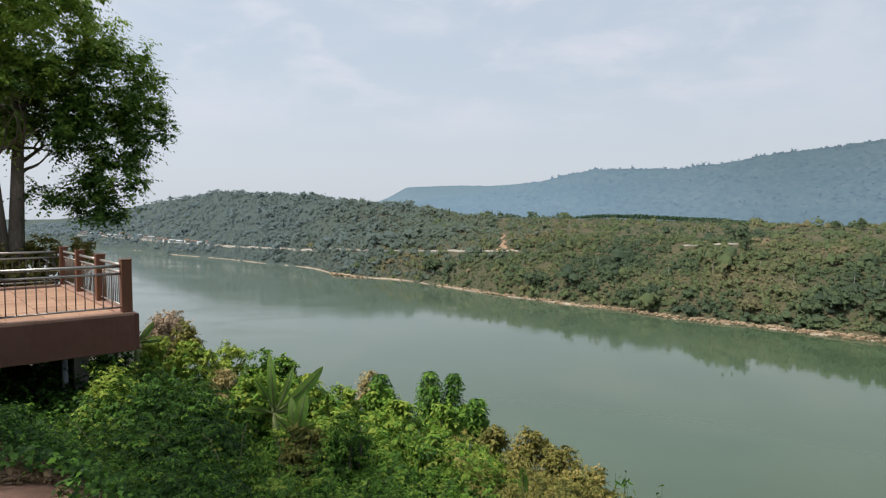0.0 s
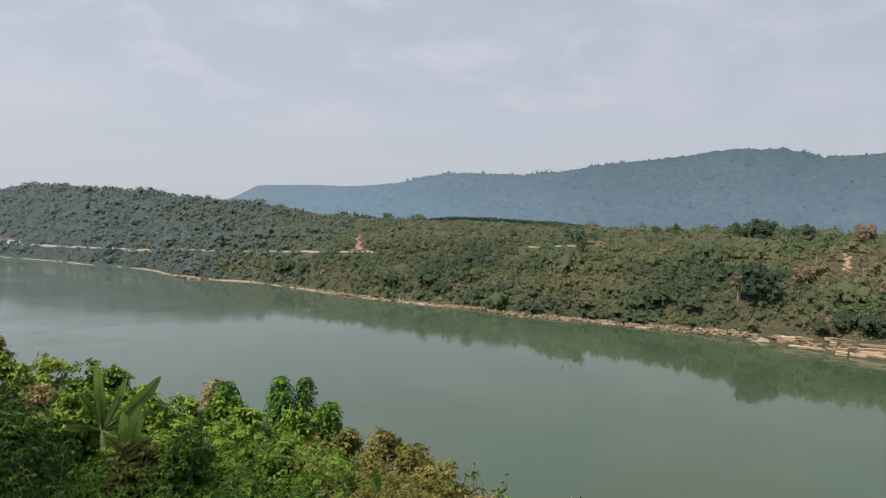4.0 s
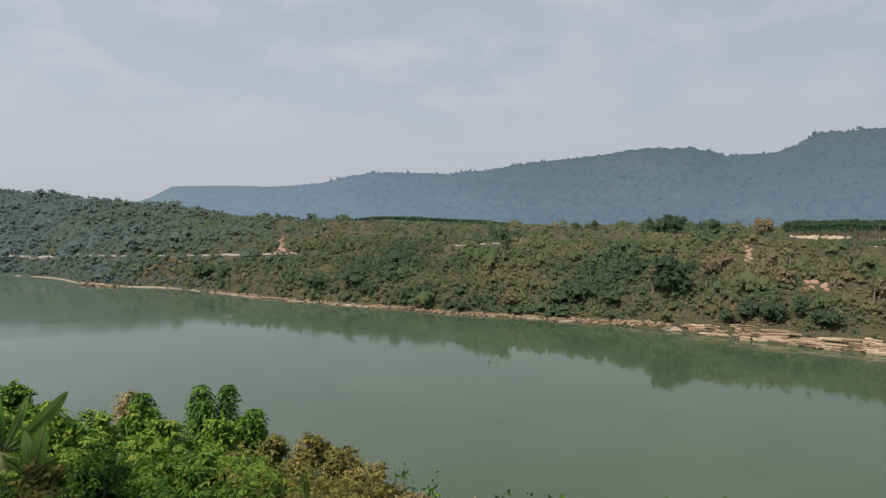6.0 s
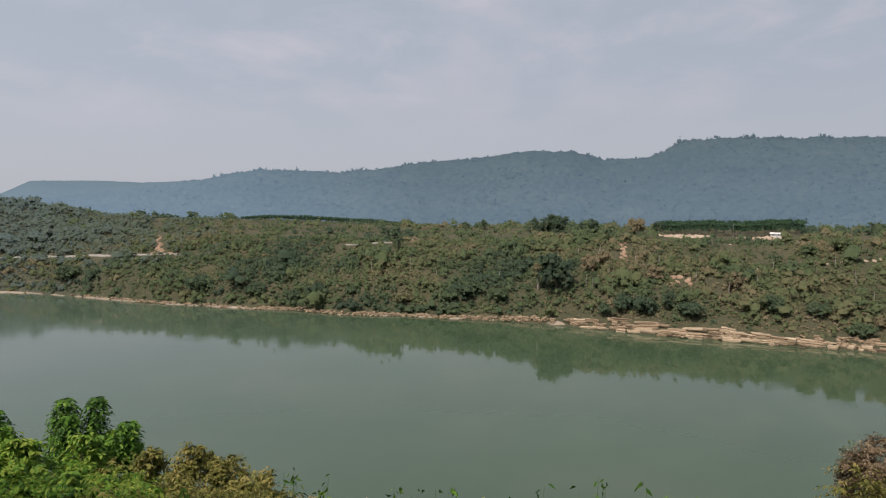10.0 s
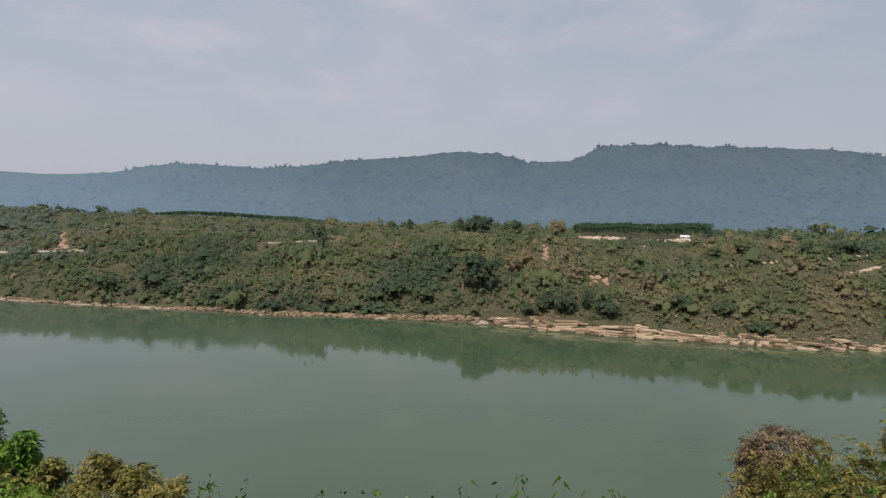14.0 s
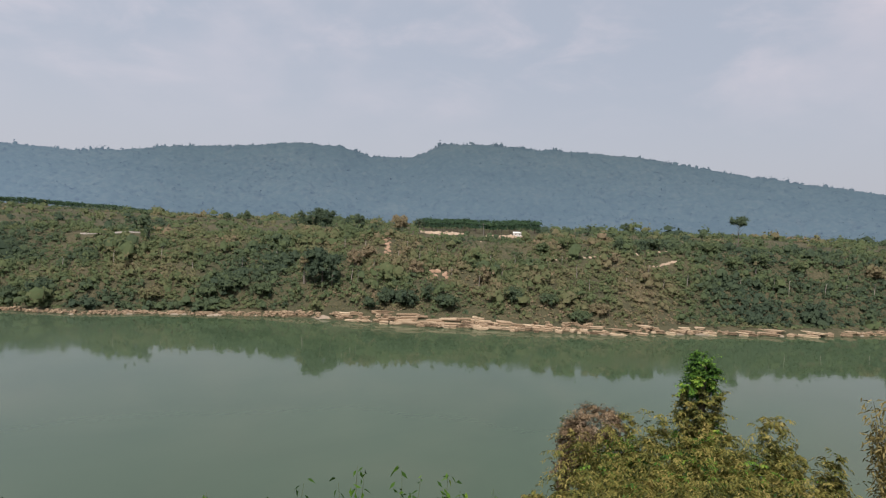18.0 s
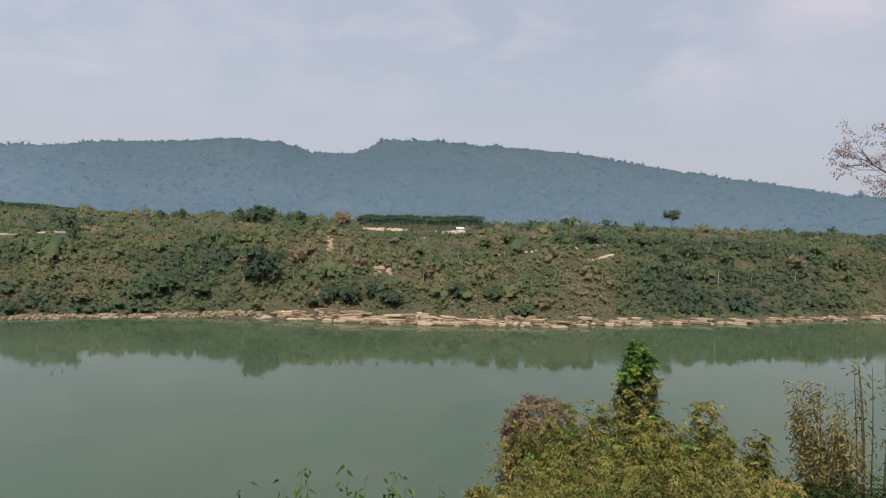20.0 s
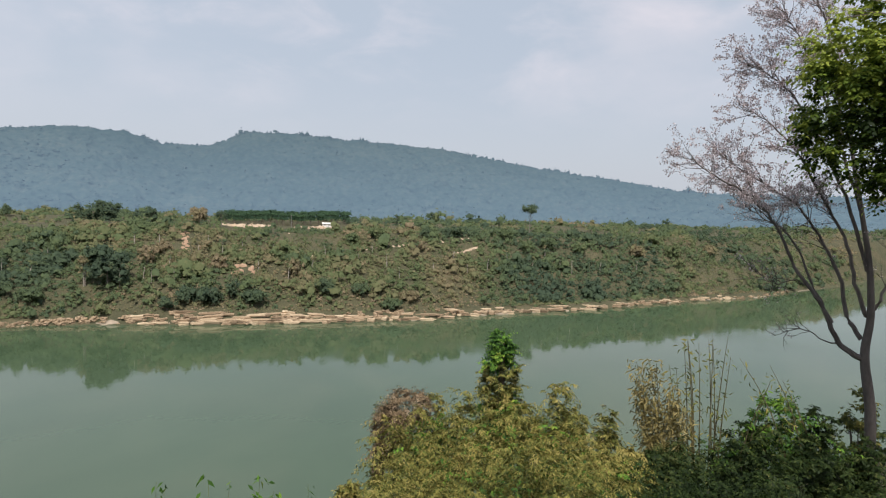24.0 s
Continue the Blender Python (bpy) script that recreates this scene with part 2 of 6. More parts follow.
MAT["bare_leaf"] = leaf_surface("bare_leaf", [(0, (0.16, 0.11, 0.1)), (0.45, (0.44, 0.36, 0.36)), (1, (0.72, 0.66, 0.67))], 0.35, 0.8)
MAT["banana"] = leaf_surface("banana_leaf", [(0, (0.05, 0.12, 0.025)), (0.5, (0.14, 0.25, 0.045)), (1, (0.28, 0.38, 0.09))], 0.4, 0.55, 0.4, 3.0, 0.1)
MAT["far_wood"] = leaf_surface("far_woodland_leaf", FAR_WOOD, 0.4, 0.9, 0.34, 0.03, 0.14)
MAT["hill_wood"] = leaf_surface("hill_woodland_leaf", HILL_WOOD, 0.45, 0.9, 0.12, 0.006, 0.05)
MAT["plantation"] = leaf_surface("plantation_leaf", [(0, (0.028, 0.055, 0.032)), (0.5, (0.045, 0.085, 0.042)), (1, (0.075, 0.125, 0.052))], 0.3, 0.9, 0.3, 0.05, 0.2)
MAT["bark"] = rough_surface("grey_brown_bark", [(0.3, (0.045, 0.035, 0.028)), (0.55, (0.12, 0.1, 0.08)), (0.75, (0.22, 0.19, 0.16))], 3.0, 0.9, 20, 0.6, 0.03, (1, 1, 0.3))
MAT["pale_bark"] = rough_surface("pale_bark", [(0.3, (0.1, 0.085, 0.07)), (0.7, (0.3, 0.26, 0.22))], 3.0, 0.9, 20, 0.5, 0.02, (1, 1, 0.3))
MAT["whitish_bark"] = rough_surface("whitish_bark", [(0.3, (0.22, 0.19, 0.16)), (0.7, (0.45, 0.41, 0.36))], 3.0, 0.9, 20, 0.4, 0.02, (1, 1, 0.3))
MAT["twig_bark"] = rough_surface("grey_twig_bark", [(0.3, (0.05, 0.042, 0.038)), (0.7, (0.15, 0.13, 0.118))], 3.0, 0.9, 20, 0.5, 0.02, (1, 1, 0.3))
MAT["stem"] = rough_surface("green_stem", [(0.3, (0.05, 0.08, 0.025)), (0.7, (0.14, 0.16, 0.05))], 6.0, 0.6, 40, 0.2, 0.01)


def ground_surface():
    """Dry grass and earth; blue-green towards the western hill, its haze put into the colour."""
    m, nt, p, out = node_material("dry_earth_with_scrub")
    f = math_node(nt, 'ADD', math_node(nt, 'MULTIPLY', noise_node(nt, 0.05, 5, 0.6), 0.4), math_node(nt, 'MULTIPLY', noise_node(nt, 0.5, 7, 0.75), 0.6))
    dry = ramp_node(nt, [(0.32, (0.042, 0.047, 0.028)), (0.5, (0.072, 0.07, 0.039)), (0.68, (0.13, 0.104, 0.062))], f)
    green = ramp_node(nt, [(0.32, (0.042, 0.06, 0.056)), (0.5, (0.055, 0.075, 0.068)), (0.68, (0.07, 0.088, 0.075))], f)
    tc = nt.nodes.new("ShaderNodeTexCoord")
    sep = nt.nodes.new("ShaderNodeSeparateXYZ")
    nt.links.new(tc.outputs["Object"], sep.inputs[0])
    mr = nt.nodes.new("ShaderNodeMapRange")
    mr.inputs["From Min"].default_value, mr.inputs["From Max"].default_value = 30.0, -170.0
    nt.links.new(sep.outputs["X"], mr.inputs["Value"])
    mix = nt.nodes.new("ShaderNodeMix")
    mix.data_type = 'RGBA'
    nt.links.new(mr.outputs[0], mix.inputs["Factor"])
    nt.links.new(dry, mix.inputs["A"])
    nt.links.new(green, mix.inputs["B"])
    nt.links.new(mix.outputs["Result"], p.inputs["Base Color"])
    p.inputs["Roughness"].default_value = 0.95
    p.inputs["Specular IOR Level"].default_value = 0.2
    bump_node(nt, p, f, 0.8, 1.2)
    return m


MAT["ground"] = ground_surface()
MAT["sandstone"] = rough_surface("sandstone", [(0.26, (0.1, 0.07, 0.043)), (0.46, (0.3, 0.222, 0.142)), (0.74, (0.52, 0.41, 0.28))], 1.3, 0.9, 7.0, 0.6, 0.1, (1, 1, 3), 0.0, 0.42)
MAT["sand"] = rough_surface("pale_river_sand", [(0.25, (0.14, 0.115, 0.085)), (0.5, (0.28, 0.228, 0.17)), (0.8, (0.44, 0.365, 0.28))], 0.12, 0.95, 1.5, 0.5, 0.1)
MAT["laterite"] = rough_surface("orange_laterite_soil", [(0.25, (0.2, 0.13, 0.085)), (0.5, (0.31, 0.205, 0.135)), (0.8, (0.42, 0.31, 0.22))], 0.3, 0.95, 3, 0.5, 0.1)
MAT["white_sand"] = rough_surface("pale_cleared_earth", [(0.25, (0.24, 0.175, 0.12)), (0.5, (0.38, 0.29, 0.205)), (0.8, (0.54, 0.45, 0.34))], 0.15, 0.95, 2, 0.4, 0.1)
MAT["gravel_road"] = rough_surface("pale_gravel_road", [(0.25, (0.22, 0.2, 0.17)), (0.7, (0.36, 0.33, 0.29))], 0.1, 0.95, 2, 0.3, 0.05)
MAT["soil"] = rough_surface("red_soil_and_litter", [(0.25, (0.06, 0.032, 0.022)), (0.5, (0.13, 0.072, 0.05)), (0.75, (0.24, 0.15, 0.11))], 1.6, 0.95, 25, 0.7, 0.05)
MAT["brown_paint"] = rough_surface("red_brown_paint", [(0.25, (0.08, 0.035, 0.026)), (0.5, (0.112, 0.05, 0.037)), (0.8, (0.15, 0.076, 0.057))], 0.8, 0.55, 12, 0.15, 0.01, (1, 1, 0.5))
MAT["post_paint"] = rough_surface("post_red_brown_paint", [(0.25, (0.095, 0.038, 0.021)), (0.6, (0.15, 0.063, 0.036)), (0.85, (0.2, 0.093, 0.055))], 2.0, 0.5, 20, 0.15, 0.01, (1, 1, 0.4))
MAT["deck"] = rough_surface("orange_deck_tile", [(0.25, (0.22, 0.125, 0.078)), (0.5, (0.32, 0.19, 0.122)), (0.8, (0.43, 0.275, 0.185))], 0.9, 0.7, 14, 0.2, 0.01, None, 0.0, 0.3)
MAT["curb"] = rough_surface("worn_brown_curb", [(0.25, (0.2, 0.11, 0.075)), (0.7, (0.36, 0.22, 0.16))], 1.5, 0.7, 18, 0.2, 0.01)
MAT["bronze"] = rough_surface("dark_bronze_bar", [(0.3, (0.1, 0.075, 0.06)), (0.7, (0.2, 0.16, 0.13))], 4, 0.45, 60, 0.05, 0.002, None, 0.6)
MAT["steel"] = rough_surface("brushed_steel", [(0.3, (0.3, 0.285, 0.265)), (0.7, (0.45, 0.43, 0.4))], 4, 0.48, 60, 0.05, 0.002, None, 1.0)
MAT["concrete"] = rough_surface("weathered_concrete", [(0.25, (0.12, 0.115, 0.105)), (0.7, (0.27, 0.26, 0.245))], 1.4, 0.9, 16, 0.3, 0.01)
MAT["pvc"] = rough_surface("grey_blue_pipe", [(0.3, (0.2, 0.24, 0.28)), (0.7, (0.3, 0.34, 0.38))], 2, 0.4, 20, 0.05, 0.002)
MAT["whitewash"] = rough_surface("white_wall_paint", [(0.3, (0.6, 0.58, 0.54)), (0.7, (0.8, 0.79, 0.76))], 0.6, 0.8, 6, 0.1, 0.01)
MAT["roof_sheet"] = rough_surface("grey_roof_sheet", [(0.3, (0.35, 0.36, 0.38)), (0.7, (0.6, 0.61, 0.62))], 0.4, 0.5, 5, 0.1, 0.01)
MAT["rust_roof"] = rough_surface("rusty_roof_sheet", [(0.3, (0.18, 0.09, 0.06)), (0.7, (0.32, 0.19, 0.13))], 0.4, 0.7, 5, 0.1, 0.01)
MAT["dark_gap"] = rough_surface("dark_opening", [(0.3, (0.02, 0.02, 0.022)), (0.7, (0.04, 0.04, 0.042))], 0.5, 0.6)
MAT["water"] = water_surface()


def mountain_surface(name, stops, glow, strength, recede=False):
    """Wooded mountain with haze put in as emission, stronger at the foot and in the west where the ridge recedes."""
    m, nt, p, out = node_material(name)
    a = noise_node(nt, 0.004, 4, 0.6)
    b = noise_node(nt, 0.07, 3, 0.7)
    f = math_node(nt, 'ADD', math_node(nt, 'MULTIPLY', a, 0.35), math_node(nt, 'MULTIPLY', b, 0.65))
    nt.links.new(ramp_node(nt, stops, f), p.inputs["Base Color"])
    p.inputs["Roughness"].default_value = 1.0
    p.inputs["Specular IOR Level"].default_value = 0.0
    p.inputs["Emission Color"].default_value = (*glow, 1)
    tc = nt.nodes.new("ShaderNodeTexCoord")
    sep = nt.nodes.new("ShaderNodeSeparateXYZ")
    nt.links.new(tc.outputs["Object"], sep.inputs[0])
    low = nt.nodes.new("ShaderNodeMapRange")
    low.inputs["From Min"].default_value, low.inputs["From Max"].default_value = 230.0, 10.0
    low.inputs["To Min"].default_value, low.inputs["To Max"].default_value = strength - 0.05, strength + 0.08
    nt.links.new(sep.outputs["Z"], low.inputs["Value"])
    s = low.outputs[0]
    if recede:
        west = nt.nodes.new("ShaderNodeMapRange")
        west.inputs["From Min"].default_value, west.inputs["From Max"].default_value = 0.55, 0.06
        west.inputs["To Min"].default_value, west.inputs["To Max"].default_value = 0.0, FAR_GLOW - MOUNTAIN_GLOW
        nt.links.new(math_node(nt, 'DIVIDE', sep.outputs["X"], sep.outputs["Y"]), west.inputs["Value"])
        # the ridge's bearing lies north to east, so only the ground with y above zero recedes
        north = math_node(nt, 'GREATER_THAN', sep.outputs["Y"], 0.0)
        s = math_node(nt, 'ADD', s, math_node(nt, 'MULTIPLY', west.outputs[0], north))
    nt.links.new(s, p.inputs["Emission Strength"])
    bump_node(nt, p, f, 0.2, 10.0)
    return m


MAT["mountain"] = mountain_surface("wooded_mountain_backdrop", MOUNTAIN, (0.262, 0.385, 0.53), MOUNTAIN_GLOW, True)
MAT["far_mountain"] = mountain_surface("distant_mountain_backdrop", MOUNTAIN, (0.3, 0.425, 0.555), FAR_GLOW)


# ---- building helpers ----
EYE_Z = 1.95
WATER_Z = -48.0
rng = np.random.default_rng(7)


class Geo:
    """Collects vertices and faces of one mesh."""

    def __init__(self):
        self.v, self.f = [], []

    def tube(self, pts, radii, sides=6, cap=True):
        base = len(self.v)
        pts = [Vector(p) for p in pts]
        n = len(pts)
        for i, p in enumerate(pts):
            d = (pts[min(i + 1, n - 1)] - pts[max(i - 1, 0)])
            d = d.normalized() if d.length > 1e-9 else Vector((0, 0, 1))
            s = d.cross(Vector((0, 0, 1)) if abs(d.z) < 0.9 else Vector((1, 0, 0))).normalized()
            u = s.cross(d)
            for k in range(sides):
                a = 2 * math.pi * k / sides
                self.v.append(tuple(p + (s * math.cos(a) + u * math.sin(a)) * radii[i]))
        for i in range(n - 1):
            for k in range(sides):
                k2 = (k + 1) % sides
                self.f.append((base + i * sides + k, base + i * sides + k2, base + (i + 1) * sides + k2, base + (i + 1) * sides + k))
        if cap:
            self.f.append(tuple(base + k for k in reversed(range(sides))))
            self.f.append(tuple(base + (n - 1) * sides + k for k in range(sides)))
        return self

    def box(self, m, size, bevel=0.0):
        """A box of that size about the origin of m; its edges are cut by bevel."""
        bm = bmesh.new()
        bmesh.ops.create_cube(bm, size=1.0, matrix=Matrix.Diagonal((*size, 1)))
        if bevel:
            bmesh.ops.bevel(bm, geom=list(bm.edges), offset=bevel, segments=1, affect='EDGES', profile=0.5)
        base = len(self.v)
        bm.verts.index_update()
        self.v += [tuple(m @ v.co) for v in bm.verts]
        self.f += [tuple(base + v.index for v in f.verts) for f in bm.faces]
        bm.free()
        return self

    def mesh(self, name, mat, smooth=False):
        me = bpy.data.meshes.new(name)
        me.from_pydata(self.v, [], self.f)
        me.materials.append(MAT[mat])
        if smooth:
            me.polygons.foreach_set("use_smooth", [True] * len(me.polygons))
        me.update()
        return me


def part(name, geo, mat, parent, label="", smooth=False):
    """One mesh under a thing or a part."""
    ob = new(name, geo.mesh(name, mat, smooth) if isinstance(geo, Geo) else geo)
    ob.parent = parent
    if label:
        tagged(ob, label)
    return ob


def thing(name, label, category, group="", kind="", at=(0, 0, 0)):
    ob = new(name)
    ob.location = at
    return tagged(ob, label, category, group, kind)


def unit(v):
    return v / np.maximum(np.linalg.norm(v, axis=-1, keepdims=True), 1e-9)


def quad_mesh(name, V, tint, mat, normals=None):
    """V: n x 4 x 3 corners of n quads; tint: one number for each; normals: one for each, to shade a clump softly."""
    n = len(V)
    if normals is not None:
        # turn each card so that its face looks the way it is shaded
        face = np.cross(V[:, 2] - V[:, 0], V[:, 3] - V[:, 1])
        back = (face * normals).sum(1) < 0
        V[back] = V[back][:, ::-1]
    me = bpy.data.meshes.new(name)
    me.vertices.add(n * 4)
    me.vertices.foreach_set("co", V.astype(np.float32).ravel())
    me.loops.add(n * 4)
    me.loops.foreach_set("vertex_index", np.arange(n * 4, dtype=np.int32))
    me.polygons.add(n)
    me.polygons.foreach_set("loop_start", np.arange(0, n * 4, 4, dtype=np.int32))
    me.update(calc_edges=True)
    at = me.attributes.new("tint", 'FLOAT', 'POINT')
    at.data.foreach_set("value", np.repeat(tint, 4).astype(np.float32))
    me.materials.append(MAT[mat])
    if normals is not None:
        me.polygons.foreach_set("use_smooth", np.ones(n, bool))
        me.normals_split_custom_set_from_vertices(np.repeat(normals, 4, axis=0).tolist())
    return me


def tuft_base():
    """The upper part of a small ball of triangles."""
    bm = bmesh.new()
    bmesh.ops.create_icosphere(bm, subdivisions=1, radius=1.0)
    bmesh.ops.delete(bm, geom=[f for f in bm.faces if f.calc_center_median().z < -0.35], context='FACES')
    bm.verts.index_update()
    v = np.array([q.co[:] for q in bm.verts])
    f = np.array([[q.index for q in t.verts] for t in bm.faces])
    bm.free()
    return v, f


TUFT_V, TUFT_F = tuft_base()


def tuft_mesh(name, BV, BN, btint, V, N, tint, mat):
    """Many tufts in one mesh: BV, BN: rounded bodies and their normals; V: n x 4 x 3 leaf cards over them."""
    B, k = BV.shape[:2]
    n = len(V)
    face = np.cross(V[:, 2] - V[:, 0], V[:, 3] - V[:, 1])
    back = (face * N).sum(1) < 0
    V[back] = V[back][:, ::-1]
    tri = (TUFT_F[None] + (np.arange(B) * k)[:, None, None]).reshape(-1, 3)
    co = np.concatenate([BV.reshape(-1, 3), V.reshape(-1, 3)])
    loops = np.concatenate([tri.ravel(), B * k + np.arange(n * 4)])
    starts = np.concatenate([np.arange(0, tri.size, 3), tri.size + np.arange(0, n * 4, 4)])
    me = bpy.data.meshes.new(name)
    me.vertices.add(len(co))
    me.vertices.foreach_set("co", co.astype(np.float32).ravel())
    me.loops.add(len(loops))
    me.loops.foreach_set("vertex_index", loops.astype(np.int32))
    me.polygons.add(len(starts))
    me.polygons.foreach_set("loop_start", starts.astype(np.int32))
    me.polygons.foreach_set("use_smooth", np.ones(len(starts), bool))
    me.update(calc_edges=True)
    at = me.attributes.new("tint", 'FLOAT', 'POINT')
    at.data.foreach_set("value", np.concatenate([np.repeat(btint, k), np.repeat(tint, 4)]).astype(np.float32))
    me.normals_split_custom_set_from_vertices(np.concatenate([BN.reshape(-1, 3), np.repeat(N, 4, axis=0)]).tolist())
    me.materials.append(MAT[mat])
    return me


def tufts(name, C, R, tall, bt, quads, card, mat, soft=0.9):
    """Rounded uneven tufts of size R about the places C."""
    B, k = len(C), len(TUFT_V)
    lump = rng.normal(size=(B, 3, 3))
    d = TUFT_V[None]
    # each body swells and dips in its own way
    swell = 1 + 0.14 * np.sin((d[:, :, None] * lump[:, None] * 2.6).sum(3) + 1.0).sum(2) + 0.07 * rng.normal(size=(B, k))
    S = R[:, None, None] * np.stack([rng.uniform(0.8, 1.3, B), rng.uniform(0.8, 1.3, B), tall * rng.uniform(0.75, 1.3, B)], 1)[:, None]
    BV = C[:, None] + d * swell[..., None] * S * 0.56
    BN = unit(np.broadcast_to(d, BV.shape) * 0.6 + 0.15 * rng.normal(size=BV.shape) + np.array([0, 0, soft]))
    dd = unit(rng.normal(size=(B, quads, 3)) + np.array([0, 0, 0.45]))
    sw = 1 + 0.14 * np.sin((dd[:, :, None] * lump[:, None] * 2.6).sum(3) + 1.0).sum(2)
    P = (C[:, None] + dd * (sw * rng.uniform(0.52, 1.1, (B, quads)))[..., None] * S * 0.95).reshape(-1, 3)
    dd = dd.reshape(-1, 3)
    V = leaf_quads(P, unit(dd + rng.normal(size=dd.shape) * 0.4), np.repeat(R * card, quads) * rng.uniform(0.6, 1.4, B * quads), 0.7, 0.15, 0.05)
    N = unit(dd * 0.6 + rng.normal(size=dd.shape) * 0.25 + np.array([0, 0, soft]))
    t = np.repeat(bt, quads) + rng.normal(size=B * quads) * 0.05
    return tuft_mesh(name, BV, BN, np.clip(bt - 0.03, 0, 1), V, N, np.clip(t, 0, 1), mat)


def leaf_quads(P, N, length, width, droop=0.25, fold=0.12, along=None):
    """Pointed, slightly folded leaves at P, facing N."""
    n = len(P)
    N = unit(N)
    a = rng.normal(size=(n, 3)) if along is None else along + rng.normal(size=(n, 3)) * 0.25
    a = a - (a * N).sum(1, keepdims=True) * N
    a = unit(a)
    a[:, 2] -= droop
    a = unit(a)
    b = unit(np.cross(N, a))
    L = (length * rng.uniform(0.7, 1.25, n))[:, None]
    W = L * width
    mid = P + a * L * 0.45
    V = np.stack([P, mid + b * W * 0.5 + N * L * fold, P + a * L - N * L * fold, mid - b * W * 0.5 + N * L * fold], 1)
    return V


def sprays(O, D, L, k, leaf, width, tint, droop=0.35):
    """Arching twigs from O along D, each carrying k leaves by turns on both sides."""
    m = len(O)
    u = np.tile(np.linspace(0.12, 1.0, k), m) + rng.normal(size=m * k) * 0.03
    o, d, ln = np.repeat(O, k, 0), np.repeat(unit(D), k, 0), np.repeat(L, k)
    P = o + d * (ln * u)[:, None]
    P[:, 2] -= droop * ln * u * u
    t = d.copy()
    t[:, 2] -= 2 * droop * u
    t = unit(t)
    side = unit(np.cross(t, np.array([0.0, 0.0, 1.0])) + 1e-6)
    sgn = np.tile(np.where(np.arange(k) % 2, 1.0, -1.0), m)
    N = unit(np.array([0, 0, 1.0]) + 0.45 * d + rng.normal(size=P.shape) * 0.28)
    size = np.repeat(leaf, k) if np.ndim(leaf) else np.full(m * k, leaf)
    V = leaf_quads(P, N, size * (1.1 - 0.35 * u), width, 0.3, 0.1, side * sgn[:, None] + t * 0.7)
    return V, np.clip(np.repeat(tint, k) + 0.08 * (u - 0.5) + rng.normal(size=m * k) * 0.06, 0, 1)


def clump_leaves(center, radii, n_leaf, n_clump, clump_r, length, width=0.5, tint=0.5, vary=0.25, low=-0.5, droop=0.3, inner=0.45):
    """Leafy twigs springing from many places spread through an ellipsoid: an uneven crown with gaps."""
    d = unit(rng.normal(size=(n_clump * 3, 3)))
    d = d[d[:, 2] > low][:n_clump]
    k = len(d)
    rr = rng.uniform(inner, 1.0, k) ** 0.6
    C = np.array(center) + d * rr[:, None] * np.array(radii)
    # upper clumps tinted a little lighter, a hint of light from above
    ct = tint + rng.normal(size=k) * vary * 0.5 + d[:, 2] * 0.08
    cr = clump_r * rng.uniform(0.6, 1.5, k)
    m = max(1, n_leaf // 8)
    who = rng.integers(0, k, m)
    dd = unit(rng.normal(size=(m, 3)) + d[who] * 0.8 + np.array([0, 0, 0.35]))
    V, T = sprays(C[who], dd, cr[who] * rng.uniform(0.7, 1.5, m), 8, length, width, ct[who] + rng.normal(size=m) * vary * 0.2, droop)
    return V, T, C


# ---- the lie of the land, in bearings from the lookout ----
SHORE_AZ = [-180, -60, -45, -36, -29, -24, -17, -12.5, -9.7, -3.4, 2, 6.3, 11, 16, 21, 26, 31, 37, 42, 47, 52, 58, 64, 69, 72, 77, 82, 87, 92, 98, 104, 112, 125, 180]
SHORE_R = [9000, 5000, 2400, 1500, 1130, 880, 690, 615, 520, 474, 412, 379, 355, 338, 317, 310, 301, 296, 287, 280, 275, 275, 279, 284, 297, 312, 331, 362, 402, 460, 600, 1000, 3000, 9000]
# where the far slope levels out: bearing, distance past the shore, height
TOP_AZ = [-180, -45, -36, -28.4, -25, -22, -20.5, -17, -13, -9.7, -6, -4.5, -1.3, 3, 8, 15, 21, 26, 33, 40, 47, 55, 65, 75, 85, 95, 110, 180]
TOP_Q = [900, 900, 700, 400, 320, 280, 270, 260, 255, 255, 255, 260, 280, 330, 380, 410, 390, 320, 260, 220, 200, 200, 200, 220, 240, 260, 300, 900]
TOP_Z = [-20, -20, -16, 16, 32, 34, 43, 36, 31, 22.6, 18, 14, 9, 2, 0, 0, -2, -6, -7, -7, -7.5, -7.5, -7, -6.5, -6.5, -6.5, -8, -20]
RIDGE_AZ = [-9, -2, 4, 8.7, 11, 14, 17.9, 21, 24.5, 27.7, 30, 34, 38.4, 42.7, 45.3, 49.4, 52.1, 56, 60, 65, 70, 75, 80.5, 86, 91, 95, 106, 125]
RIDGE_EL = [0.2, 1.6, 2.4, 3.2, 3.75, 4.34, 4.29, 4.23, 4.55, 5.15, 5.32, 5.64, 6.3, 6.2, 5.4, 5.52, 6.85, 6.95, 6.72, 6.45, 6.05, 5.2, 4.25, 3.5, 2.6, 2.35, 2.1, 1.8]
FAR_AZ = [-9, -6, -5, -3.4, 0.8, 4.5, 8.7, 14, 22]
FAR_EL = [0.8, 1.5, 1.9, 2.82, 3.0, 2.95, 3.25, 3.1, 2.6]


def smooth_interp(x, xs, ys):
    return (np.interp(x - 1.0, xs, ys) + 2 * np.interp(x, xs, ys) + np.interp(x + 1.0, xs, ys)) / 4


def wave(x, y, s):
    """Cheap rolling unevenness, about -1 to 1."""
